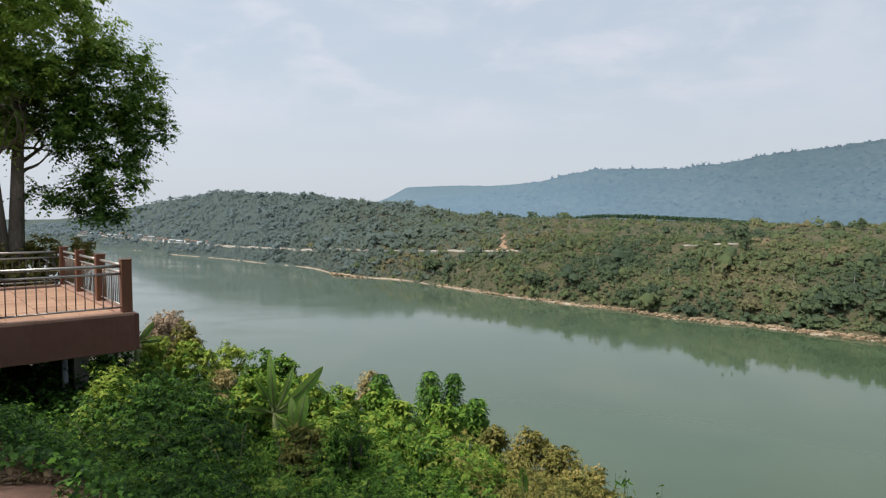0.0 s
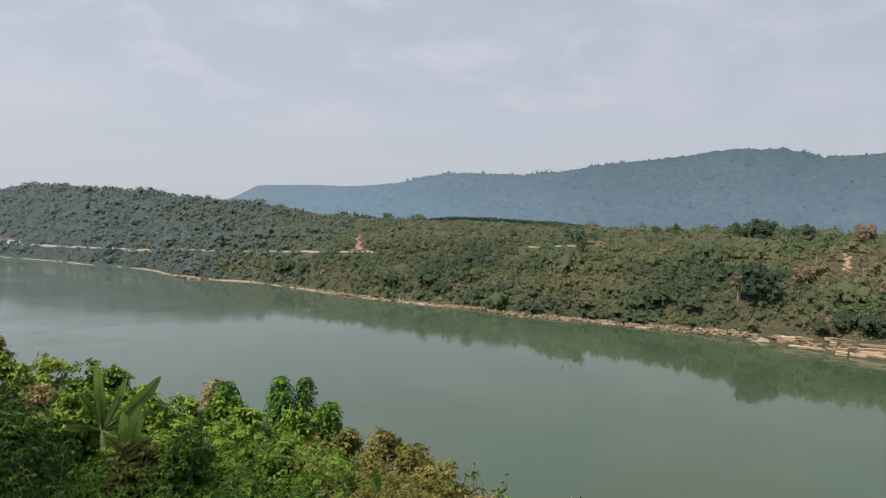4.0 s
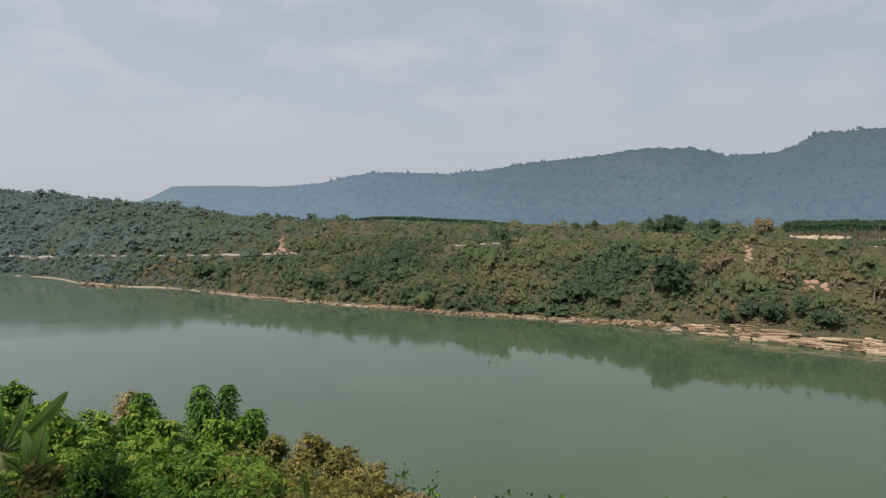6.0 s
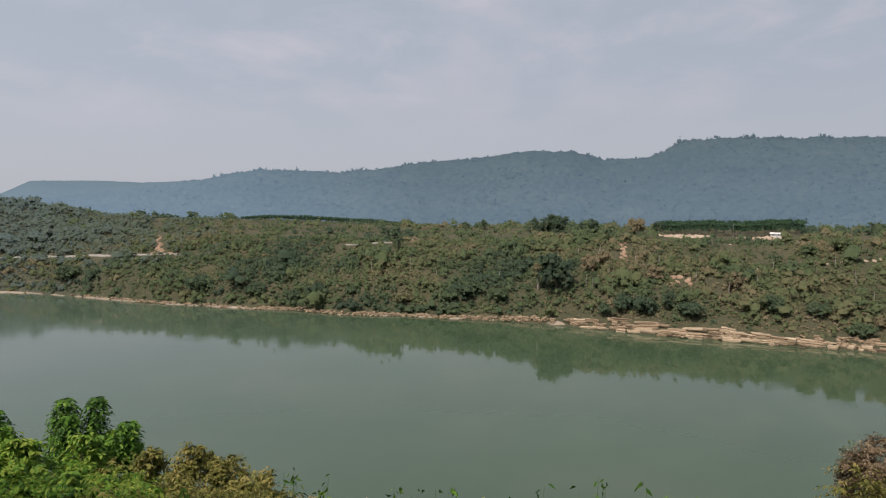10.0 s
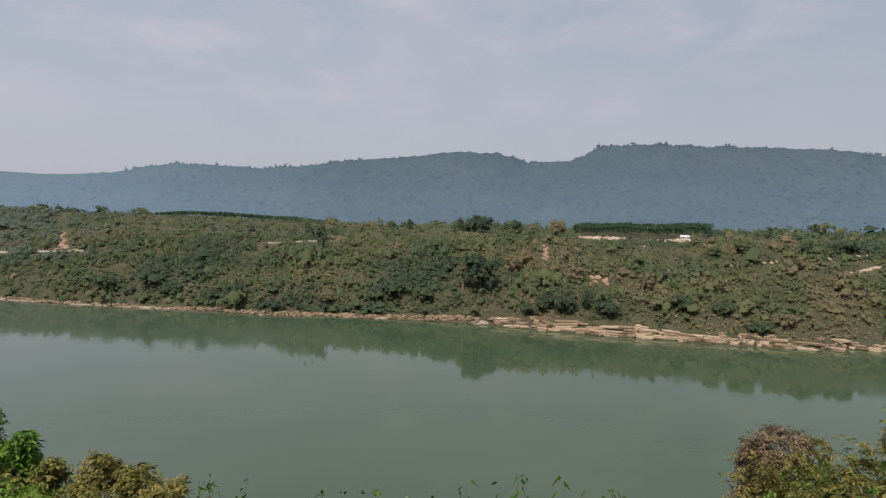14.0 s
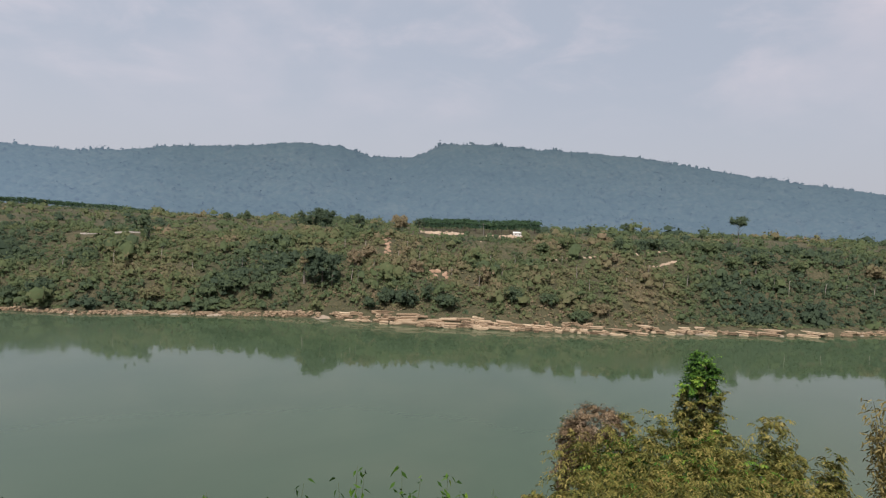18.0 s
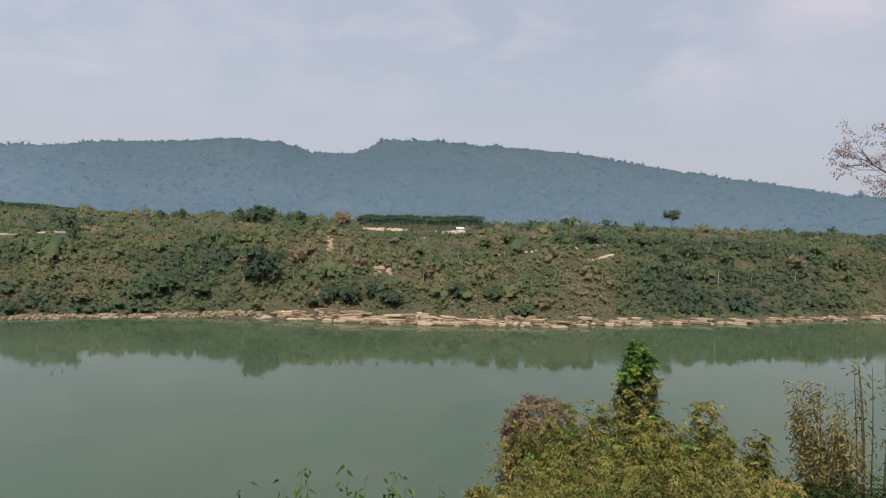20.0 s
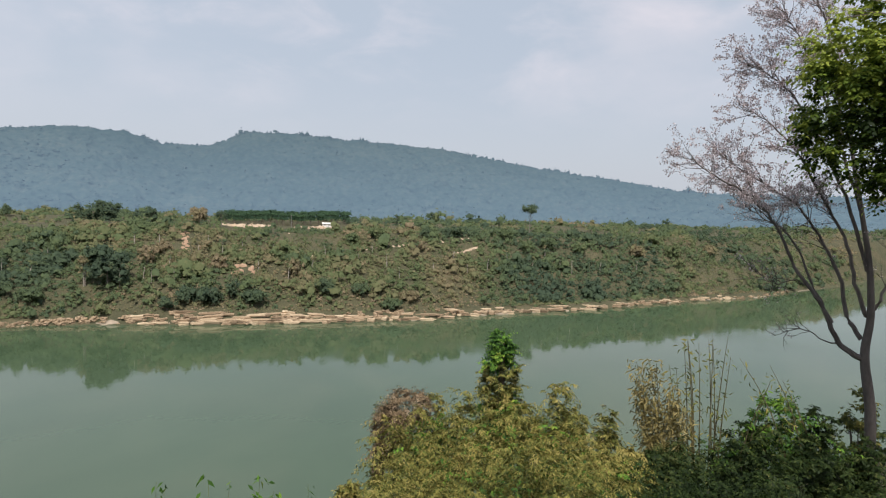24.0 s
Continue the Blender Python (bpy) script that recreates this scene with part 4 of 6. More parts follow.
    ob.matrix_basis = pose(x_, y_, max(float(terrain(x_, y_)), WATER_Z) + lift, rr_.uniform(-4, 4), rr_.uniform(-2.5, 2.5), -az + rr_.uniform(-8, 8)) @ Matrix.Diagonal((length * 1.12, depth, thick * 1.25, 1))


for a0, a1, tiers in ((42.2, 45.2, 3), (46.0, 57.5, 4), (57.5, 61.5, 3)):
    for j in range(tiers):
        az_ = a0 + rr_.uniform(0, 0.9)
        while az_ < a1:
            lng = rr_.choice([1.6, 2.4, 3.6, 5.2, 7.5]) * rr_.uniform(0.8, 1.25)
            half = math.degrees(lng / 2 / 284)
            if rr_.random() > 0.12 + 0.07 * j:
                ledge_rock(az_ + half, 0.6 + 2.0 * j + 0.9 * math.sin(az_ * 2.1 + j * 1.7) + rr_.uniform(-0.6, 0.6), lng, rr_.uniform(2.0, 2.9), rr_.uniform(0.75, 1.25), rr_.choice(rock_meshes if rr_.random() < 0.65 else boulder_meshes), rr_.uniform(0.15, 0.5))
            az_ += 2 * half + (rr_.uniform(0.0, 0.05) if rr_.random() < 0.75 else rr_.uniform(0.1, 0.5))
# boulders and worn slabs along the shore further on
az_ = 56.0
while az_ < 98:
    lng = rr_.choice([1.6, 2.4, 3.4, 5.0, 7.5]) * rr_.uniform(0.8, 1.25)
    slab_ = lng > 4
    ledge_rock(az_, rr_.uniform(0.2, 2.2), lng, rr_.uniform(1.8, 3.0), rr_.uniform(0.7, 1.1) if slab_ else lng * rr_.uniform(0.4, 0.55), rr_.choice(rock_meshes if slab_ else boulder_meshes), 0.2)
    if rr_.random() < 0.4:
        ledge_rock(az_ + 0.2, rr_.uniform(3.5, 7.5), lng * 1.3, 2.4, 0.7, rr_.choice(rock_meshes), 0.15)
    az_ += math.degrees(lng / 300) * rr_.uniform(0.8, 1.5)
for k in range(16):
    az_ = -10.3 + k * 0.19
    S_ = float(smooth_interp(az_, SHORE_AZ, SHORE_R))
    x_, y_ = (S_ + rr_.uniform(-2, 3)) * math.sin(radians(az_)), (S_ + rr_.uniform(-2, 3)) * math.cos(radians(az_))
    big = rr_.uniform(2.0, 4.5)
    ob = new("rock", rr_.choice(boulder_meshes))
    ob.parent = ledge
    ob.matrix_basis = pose(x_, y_, WATER_Z + big * 0.18, 0, 0, rr_.uniform(0, 360)) @ Matrix.Diagonal((big * 1.3, big, big * 0.6, 1))
# small stones along the rest of the shore
sg_v, sg_f = [], []
src = boulder_meshes[0]
sv = np.array([v.co[:] for v in src.vertices])
sf = [tuple(p.vertices) for p in src.polygons]
for i in range(800):
    az_ = rr_.uniform(-12, 100) if i < 420 else rr_.uniform(0, 39)
    S_ = float(smooth_interp(az_, SHORE_AZ, SHORE_R))
    R_ = S_ + rr_.uniform(0, 4) if not 60 < az_ < 72 else S_ + rr_.uniform(0, 7)
    x_, y_ = R_ * math.sin(radians(az_)), R_ * math.cos(radians(az_))
    R_ += 3.5 * float(wave(x_, y_, 14.0))
    x_, y_ = R_ * math.sin(radians(az_)), R_ * math.cos(radians(az_))
    s_ = rr_.uniform(0.7, 2.0) if az_ > 36 else rr_.uniform(0.5, 1.4)
    m_ = pose(x_, y_, max(float(terrain(x_, y_)), WATER_Z) + s_ * 0.2, 0, 0, rr_.uniform(0, 360)) @ Matrix.Diagonal((s_ * rr_.uniform(1, 2.2), s_, s_ * 0.7, 1))
    b_ = len(sg_v)
    sg_v += [tuple(m_ @ Vector(v)) for v in sv]
    sg_f += [tuple(b_ + k for k in f) for f in sf]
sg = Geo()
sg.v, sg.f = sg_v, sg_f
tagged(new("shore_stones", sg.mesh("shore_stones", "sandstone")), "scattered pale stones along the waterline", "stones", kind="stuff")


def grow(g, p, d, length, radius, depth, tips, rnd, spread=0.6, ratio=0.72, up=0.15, kids=(2, 3), bend=0.25):
    """Limbs that fork again and again; tips collects where twigs end."""
    pts, rad = [p.copy()], [radius]
    n = 4
    for i in range(n):
        d = (d + Vector((rnd.gauss(0, bend * 0.3), rnd.gauss(0, bend * 0.3), rnd.gauss(0, bend * 0.2) + up * 0.12))).normalized()
        p = p + d * length / n
        pts.append(p.copy())
        rad.append(radius * (1 - 0.35 * (i + 1) / n))
    g.tube(pts, rad, 8 if depth > 3 else (5 if depth > 1 else 3), depth > 3)
    if depth == 0:
        tips.append((p, d))
        return
    for _ in range(rnd.randint(*kids)):
        nd = (d + Vector((rnd.gauss(0, spread), rnd.gauss(0, spread), rnd.gauss(0, spread * 0.6) + up))).normalized()
        grow(g, p, nd, length * ratio * rnd.uniform(0.8, 1.15), rad[-1] * 0.72, depth - 1, tips, rnd, spread, ratio, up, kids, bend)
    if depth <= 2:
        tips.append((p, d))


def bank_tree(name, az, el_base, height, width, tint, label, trunk=0.25, crown_from=0.2, at_r=None, mat="far_wood", group=""):
    p = spot(az, el_base) if at_r is None else Vector((*polar(az, at_r)[:2], float(terrain(*polar(az, at_r)[:2]))))
    t = thing(name, label, "tree", group, at=p)
    g = Geo().tube([(0, 0, -0.5), (0.15, 0, height * 0.4), (0.1, 0.1, height * 0.8)], [trunk, trunk * 0.75, trunk * 0.3], 6)
    for k in range(4):
        a = k * 1.6 + az
        g.tube([(0.1, 0, height * (0.35 + 0.08 * k)), (width * 0.3 * math.cos(a), width * 0.3 * math.sin(a), height * (0.6 + 0.06 * k))], [trunk * 0.4, trunk * 0.15], 5)
    part("trunk", g, "pale_bark", t)
    ch = height * (1 - crown_from) / 2
    k = 16 + int(width * 2.2)
    dd = unit(rng.normal(size=(k, 3)) + np.array([0, 0, 0.15])) * rng.uniform(0.4, 1.0, (k, 1))
    C = dd * np.array([width / 2, width / 2, ch]) + np.array([0, 0, height - ch])
    R = rng.uniform(0.2, 0.36, k) * width / 2 + 0.3
    part("crown", tufts("crown", C, R, 0.95, np.clip(tint + rng.normal(size=k) * 0.04, 0, 1), 34, 0.36, mat), None, t)
    return t


bank_tree("broadleaf_tree", 41.3, -6.7, 20.0, 18, 0.0, "dark dense broadleaf tree standing on the far bank", 0.35, 0.02)
bank_tree("broadleaf_tree", 42.2, -6.8, 12, 8, 0.06, "dark broadleaf tree on the far bank", 0.3, 0.02)
bank_tree("broadleaf_tree", 39.7, -6.6, 15, 7, 0.75, "thin grey tree beside a dark one", 0.3, 0.3)
for az_, el_, h_, w_, t_ in ((40.9, -0.9, 9.5, 12, 0.1), (39.2, -1.1, 8, 8, 0.15), (44.8, -1.2, 7, 7, 0.1), (43.4, -1.3, 5, 6, 0.15), (50.2, -1.0, 6.5, 6, 0.15), (48.0, -1.0, 7, 10, 0.85), (90.3, -0.9, 9, 8, 0.15), (69.0, -0.9, 8, 9, 0.2), (65.8, -0.9, 6, 5, 0.2), (75.5, -1.0, 5, 5, 0.25), (26.6, -3.3, 9, 6, 0.15), (34.5, -1.0, 6, 7, 0.2), (32.8, -1.0, 5, 7, 0.2)):
    bank_tree("plateau_tree", az_, el_, h_ * 1.35, w_, t_, "dark green tree rising above the plateau scrub", 0.2, 0.1, group="trees on the far plateau")
for az_, h_, w_, t_ in ((40.3, 13.0, 12, 0.1), (41.5, 14.5, 13, 0.06), (39.3, 10.5, 9, 0.12), (44.6, 11.5, 9, 0.08), (43.5, 10.0, 8, 0.12), (48.4, 11.0, 12, 0.8), (50.2, 12.0, 7, 0.1)):
    bank_tree("plateau_tree", az_, -0.9, h_, w_, t_, "dark green tree rising above the plateau scrub" if t_ < 0.5 else "dry brown tree on the plateau edge", 0.25, 0.15, at_r=425.0, group="trees on the far plateau")
bank_tree("lone_tree", 78.3, -0.62, 0.5 + 470 * (math.tan(radians(1.25)) + math.tan(radians(0.75))) + 4.0, 12.0, 0.12, "tall lone tree with a pale trunk and high small crown", 0.32, 0.66, at_r=470.0)
for az_, el_, h_, w_, t_ in ((47.5, -8.2, 6, 9, 0.05), (49.3, -8.3, 7, 9, 0.05), (45.8, -8.8, 5, 6, 0.1), (51.2, -8.0, 8, 5, 0.06), (53.0, -8.3, 5, 9, 0.12), (59.5, -7.5, 6, 8, 0.1), (62.5, -7.6, 5, 7, 0.15), (38.0, -8.8, 3, 2.2, 0.02), (33.5, -7.2, 7, 12, 0.12), (31.6, -7.6, 6, 9, 0.15), (19.0, -7.4, 7, 10, 0.05), (17.0, -7.6, 6, 8, 0.1), (8.8, -6.3, 7, 12, 0.1), (-1.0, -5.0, 8, 11, 0.15), (65.5, -9.0, 4, 8, 0.2), (67.2, -8.2, 5, 7, 0.7), (84.5, -6.2, 3, 3, 0.05), (36.0, -7.6, 5, 8, 0.2), (13.5, -7.0, 6, 9, 0.15), (26.8, -8.0, 5, 8, 0.6), (56.5, -6.0, 9, 7, 0.75), (50.0, -5.5, 8, 6, 0.8), (44.3, -5.0, 10, 7, 0.8), (45.6, -4.2, 8, 7, 0.75), (78, -3.4, 8, 8, 0.3), (80, -3.0, 8, 8, 0.25), (83, -3.4, 9, 8, 0.35), (88, -3.4, 9, 9, 0.7), (91, -3.3, 9, 9, 0.4), (94, -3.0, 9, 9, 0.7), (76, -2.2, 7, 8, 0.3), (71.5, -2.0, 6, 8, 0.15), (68.8, -2.4, 6, 7, 0.1), (64.0, -2.4, 7, 8, 0.35), (61.8, -2.9, 6, 7, 0.3)):
    bank_tree("riverside_tree", az_, el_, h_, w_ * 1.35, t_ + 0.06, "leafy tree on the far river bank" if t_ < 0.5 else "dry brown tree on the far river bank", 0.2, 0.05, group="trees on the far bank")


def plantation(name, az0, az1, r0, r1, rows, cols, h, label, taper=0.0):
    """A block of planted trees with an even top."""
    A, Rr = np.meshgrid(np.linspace(az0, az1, cols), np.linspace(r0, r1, rows))
    a, r = np.radians(A.ravel() + rng.normal(size=A.size) * 0.08), Rr.ravel() + rng.normal(size=A.size) * 1.5
    x, y = r * np.sin(a), r * np.cos(a)
    z = terrain(x, y)
    B = len(x)
    hh = h * (1 - taper + taper * np.sqrt(np.clip(np.sin(math.pi * (np.degrees(a) - az0) / (az1 - az0)), 0.05, 1)))
    C = np.stack([x, y, z + hh * 0.82], 1)
    ob = thing(name, label, "plantation", kind="stuff")
    part("crowns", tufts("crowns", C, rng.uniform(2.3, 3.0, B), 0.62, np.clip(0.35 + rng.normal(size=B) * 0.1, 0, 1), 30, 0.3, "plantation"), None, ob)
    # lower leaves tinted darker, adding to the shade under the crowns
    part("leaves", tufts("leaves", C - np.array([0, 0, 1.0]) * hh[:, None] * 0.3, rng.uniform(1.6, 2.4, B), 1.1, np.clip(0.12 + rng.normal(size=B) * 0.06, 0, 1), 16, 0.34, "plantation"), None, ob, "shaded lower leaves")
    g = Geo()
    for i in range(0, B, 2):
        g.tube([(x[i], y[i], z[i] - 0.3), (x[i], y[i], z[i] + hh[i] * 0.6)], [0.15, 0.1], 4, False)
    part("trunks", g, "bark", ob)
    return ob


def slender_tree(az, el, h):
    p = spot(az, el)
    t = thing("slender_tree", "thin pale-trunked tree with a sparse grey-green top on the far bank", "tree", "slender trees on the far bank", at=p)
    rnd = random.Random(int(az * 13))
    g, tips = Geo(), []
    top = Vector((rnd.uniform(-0.6, 0.6), rnd.uniform(-0.6, 0.6), h * 0.7))
    g.tube([(0, 0, -0.5), (top.x * 0.2, top.y * 0.2, h * 0.4), tuple(top)], [0.2, 0.15, 0.1], 6)
    for k in range(3):
        grow(g, top, Vector((rnd.gauss(0, 0.6), rnd.gauss(0, 0.6), 0.8)).normalized(), h * 0.16, 0.07, 1, tips, rnd)
    part("trunk", g, "whitish_bark", t)
    C = np.array([q[0][:] for q in tips])
    part("crown", tufts("crown", C, rng.uniform(0.5, 1.2, len(C)), 0.8, np.clip(rng.normal(size=len(C)) * 0.05 + rnd.choice([0.3, 0.5, 0.62, 0.72]), 0, 1), 18, 0.42, "far_wood"), None, t)


for az_, el_, h_ in ((39.6, -6.6, 13), (44.0, -6.2, 8), (44.6, -6.4, 9), (46.4, -6.4, 8), (51.4, -7.0, 7), (56.0, -6.4, 9), (58.1, -5.6, 8), (60.6, -6.6, 9), (74.5, -5.2, 9), (78.7, -5.1, 9), (81.2, -5.0, 10), (82.3, -5.2, 11), (84.8, -5.0, 9), (69.4, -5.6, 8), (66.2, -6.2, 9), (34.2, -5.2, 8), (30.1, -5.6, 8), (42.6, -4.6, 8), (43.3, -3.2, 7), (45.2, -3.4, 9), (46.0, -5.2, 8), (48.3, -4.4, 9), (49.1, -3.2, 7), (50.3, -4.2, 9), (52.0, -3.6, 8), (53.4, -5.6, 8), (54.6, -4.0, 7), (57.0, -4.6, 9), (59.3, -4.2, 8), (62.4, -4.8, 9), (63.6, -3.8, 8), (65.0, -5.0, 9), (67.8, -4.0, 8), (71.2, -4.6, 9), (72.6, -5.6, 8), (76.3, -4.4, 9), (79.8, -3.8, 8), (86.2, -4.2, 9), (37.2, -4.4, 8), (36.0, -5.8, 8), (27.6, -4.4, 8), (20.4, -5.4, 8), (24.0, -5.0, 9), (14.4, -4.6, 9), (88.0, -4.6, 9)):
    slender_tree(az_, el_, h_)

plantation("tree_plantation", 50.6, 61.3, 462, 520, 6, 36, 9.6, "even block of dark green plantation trees")
plantation("hill_plantation", 12.5, 27, 745, 800, 5, 60, 6.5, "long dark green strip of plantation trees", 0.8)


def shed(name, az, el, length, depth, height, roof_mat, label, turn=0.0, at_r=None, lift=0.0):
    p = spot(az, el) if at_r is None else Vector((*polar(az, at_r)[:2], float(terrain(*polar(az, at_r)[:2]))))
    t = thing(name, label, "building", "houses by the far shore" if az < 0 else "", at=p + Vector((0, 0, lift)))
    t.rotation_euler = (0, 0, radians(-az + turn))
    part("wall", Geo().box(pose(0, 0, height / 2 - 0.5), (length, depth, height + 1)), "whitewash", t)
    roof = Geo()
    h = height
    o = 0.5
    pr = [(-depth / 2 - o, h - 0.1), (0, h + depth * 0.22), (depth / 2 + o, h - 0.1), (depth / 2 + o, h + 0.08), (0, h + depth * 0.22 + 0.2), (-depth / 2 - o, h + 0.08)]
    for sx in (-length / 2 - o, length / 2 + o):
        roof.v += [(sx, a, b) for a, b in pr]
    roof.f = [(0, 1, 7, 6), (1, 2, 8, 7), (2, 3, 9, 8), (3, 4, 10, 9), (4, 5, 11, 10), (5, 0, 6, 11), (0, 5, 4, 1), (1, 4, 3, 2), (6, 7, 10, 11), (7, 8, 9, 10)]
    part("roof", roof, roof_mat, t)
    for k in range(2):
        part("window", Geo().box(pose(-length / 4 + k * length / 2, -depth / 2 - 0.03, height * 0.55), (length * 0.16, 0.08, height * 0.35)), "dark_gap", t)
    return t


shed("white_shed", 59.4, -1.45, 6.0, 3, 1.7, "whitewash", "long low white shed beside the pale clearing", lift=0.8)
shed("white_shed", 43.4, -1.35, 3.6, 2.8, 1.5, "roof_sheet", "small white shed among trees on the plateau edge", 12.0, lift=0.6)
shed("white_shed", 45.6, -1.5, 4.0, 2.8, 1.5, "rust_roof", "small pale shed among trees on the plateau edge", -10.0, lift=0.6)
rv = random.Random(11)
for i in range(18):
    az_ = -30.5 + i * 0.55 + rv.uniform(-0.15, 0.15)
    el_ = np.interp(az_, [x for x, _ in ROAD], [y for _, y in ROAD]) + rv.uniform(0.02, 0.2)
    shed("riverside_house", az_, el_, rv.uniform(5, 9), rv.uniform(4, 6), rv.uniform(2.2, 3), rv.choice(["roof_sheet", "rust_roof", "rust_roof", "roof_sheet"]), "small pale house with a sheet roof by the far road", rv.uniform(-25, 25))


def utility_pole(az, el, h):
    p = spot(az, el)
    t = thing("utility_pole", "slim grey concrete utility pole on the far bank", "pole", "poles on the far bank", at=p)
    part("pole", Geo().tube([(0, 0, -0.5), (0, 0, h)], [0.16, 0.11], 6), "concrete", t)
    part("crossarm", Geo().box(pose(0, 0, h - 0.5, 0, 0, -az), (2.0, 0.12, 0.14)), "concrete", t)


for az_, el_ in ((56.2, -1.55), (-3, -3.2), (2, -3.2), (-8, -3.1), (-14, -2.9), (7.4, -3.2)):
    utility_pole(az_, el_, 9.0)

# ---- the lookout platform ----
CORNER = Vector((-6.43, 12.275, 0.0))
U = Vector((-0.755, -0.656, 0.0))
Wd = Vector((-0.656, 0.755, 0.0))
# the platform's frame: x runs along its side from the corner, y inwards along the river edge
M_PLAT = Matrix.Translation(CORNER) @ Matrix(((U.x, Wd.x, 0, 0), (U.y, Wd.y, 0, 0), (0, 0, 1, 0), (0, 0, 0, 1)))
LEN, DEP = 9.0, 6.78
platform = thing("lookout_platform", "raised red-brown viewing platform with an orange deck", "platform", kind="structure")
platform.matrix_basis = M_PLAT
part("slab", Geo().box(pose(LEN / 2 - 0.1, DEP / 2, -0.1), (LEN - 0.25, DEP - 0.05, 0.14)), "concrete", platform)
for nm, m_, s_ in (("fascia", pose(LEN / 2 - 0.1, -0.12, -0.385), (LEN, 0.12, 0.73)), ("fascia", pose(LEN / 2 - 0.1, DEP + 0.12, -0.385), (LEN, 0.12, 0.73)), ("fascia", pose(-0.16, DEP / 2, -0.385), (0.12, DEP + 0.12, 0.73))):
    part(nm, Geo().box(m_, s_, 0.01), "brown_paint", platform, "dark red-brown painted edge beam")
part("curb", Geo().box(pose(LEN / 2 - 0.1, 0.0, 0.0), (LEN, 0.34, 0.06), 0.01), "curb", platform)
part("curb", Geo().box(pose(-0.02, DEP / 2, 0.0), (0.3, DEP - 0.4, 0.06), 0.01), "curb", platform)
part("curb", Geo().box(pose(LEN / 2 - 0.1, DEP, 0.0), (LEN, 0.34, 0.06), 0.01), "curb", platform)
tile_me = Geo().box(pose(0, 0, 0), (0.592, 0.592, 0.03), 0.004).mesh("tile", "deck")
for i in range(14):
    for j in range(10):
        t_ = new("tile", tile_me)
        t_.parent = platform
        t_.location = (0.46 + i * 0.6, 0.48 + j * 0.6 + 0.1, -0.012)
for x_, y_ in ((0.7, 0.9), (0.7, 5.6), (4.6, 0.9), (4.6, 5.6), (7.8, 0.9), (7.8, 5.6)):
    part("column", Geo().box(pose(x_, y_, -2.6), (0.26, 0.26, 4.9), 0.015), "concrete", platform, "grey concrete column")
part("pipe", Geo().tube([(0.98, 0.8, -0.3), (0.98, 0.8, -3.6)], [0.055, 0.055], 10), "pvc", platform, "grey drain pipe", True)
part("beam", Geo().box(pose(LEN / 2, 0.9, -0.3), (LEN - 0.3, 0.25, 0.3)), "concrete", platform)

railing = thing("railing", "steel railing between square red-brown posts", "railing", kind="")
railing.matrix_basis = M_PLAT
POST = Geo().box(pose(0, 0, 0.555), (0.195, 0.195, 1.05), 0.012)
CAP = Geo().box(pose(0, 0, 1.09), (0.22, 0.22, 0.03), 0.008)
post_me, cap_me = POST.mesh("post", "post_paint"), CAP.mesh("cap", "post_paint")
posts = [(0, DEP * k / 3) for k in range(4)] + [(DEP / 3 * k, 0) for k in range(1, 4)] + [(DEP / 3 * k, DEP) for k in range(1, 4)]
for x_, y_ in posts:
    p_ = part("post", post_me, None, railing)
    p_.location = (x_, y_, 0.0)
    c_ = part("cap", cap_me, None, p_)
bar_me = Geo().tube([(0, 0, 0.13), (0, 0, 0.8)], [0.011, 0.011], 6).mesh("baluster", "bronze", True)


def rail_run(a, b):
    a, b = Vector(a), Vector(b)
    d = (b - a).normalized()
    a2, b2 = a + d * 0.1, b - d * 0.1
    for z, rad in ((0.965, 0.032), (0.81, 0.024), (0.13, 0.02)):
        part("rail", Geo().tube([(a2.x, a2.y, z), (b2.x, b2.y, z)], [rad, rad], 10), "steel", railing, "brushed steel rail", True)
    n = int((b2 - a2).length / 0.155)
    for k in range(1, n):
        q = a2.lerp(b2, k / n)
        o = part("baluster", bar_me, None, railing)
        o.location = (q.x, q.y, 0)


for k in range(3):
    rail_run((0, DEP * k / 3, 0), (0, DEP * (k + 1) / 3, 0))
    rail_run((DEP / 3 * k, 0, 0), (DEP / 3 * (k + 1), 0, 0))
    rail_run((DEP / 3 * k, DEP, 0), (DEP / 3 * (k + 1), DEP, 0))


# ---- near trees ----
def big_left_tree():
    r = 24.0
    base = polar(-35.5, r)
    t = thing("shade_tree", "tall leafy green tree with two trunks behind the platform", "tree", at=base)
    side = Vector((math.cos(radians(34.6)), math.sin(radians(34.6)), 0))
    rnd = random.Random(3)
    g = Geo()
    tops = []
    for off, lean, rad, h in ((0.12, 0.05, 0.22, 6.0), (-0.06, -0.1, 0.15, 6.4)):
        p = Vector((side.x * off, side.y * off, -0.3))
        pts = [p + side * (lean * k) + Vector((0, 0, h * k / 5)) for k in range(6)]
        g.tube([p + Vector((0, 0, -5.5))] + pts, [rad * 1.3] + [rad * (1.25 - 0.13 * k) for k in range(6)], 10)
        tops.append(pts)
    part("trunk", g, "bark", t, smooth=True)
    tips = []
    for k, pts in enumerate(tops):
        for j in range(9):
            lg = Geo()
            q = pts[3].lerp(pts[5], j / 8)
            a = rnd.uniform(0, 6.28)
            d = Vector((math.cos(a), math.sin(a), rnd.uniform(-0.05, 0.9))).normalized()
            grow(lg, q, d, rnd.uniform(0.9, 1.4), 0.07, 3, tips, rnd, 0.5, 0.75, 0.12)
            part("limb", lg, "bark", t)
    Vs, Ts = [], []
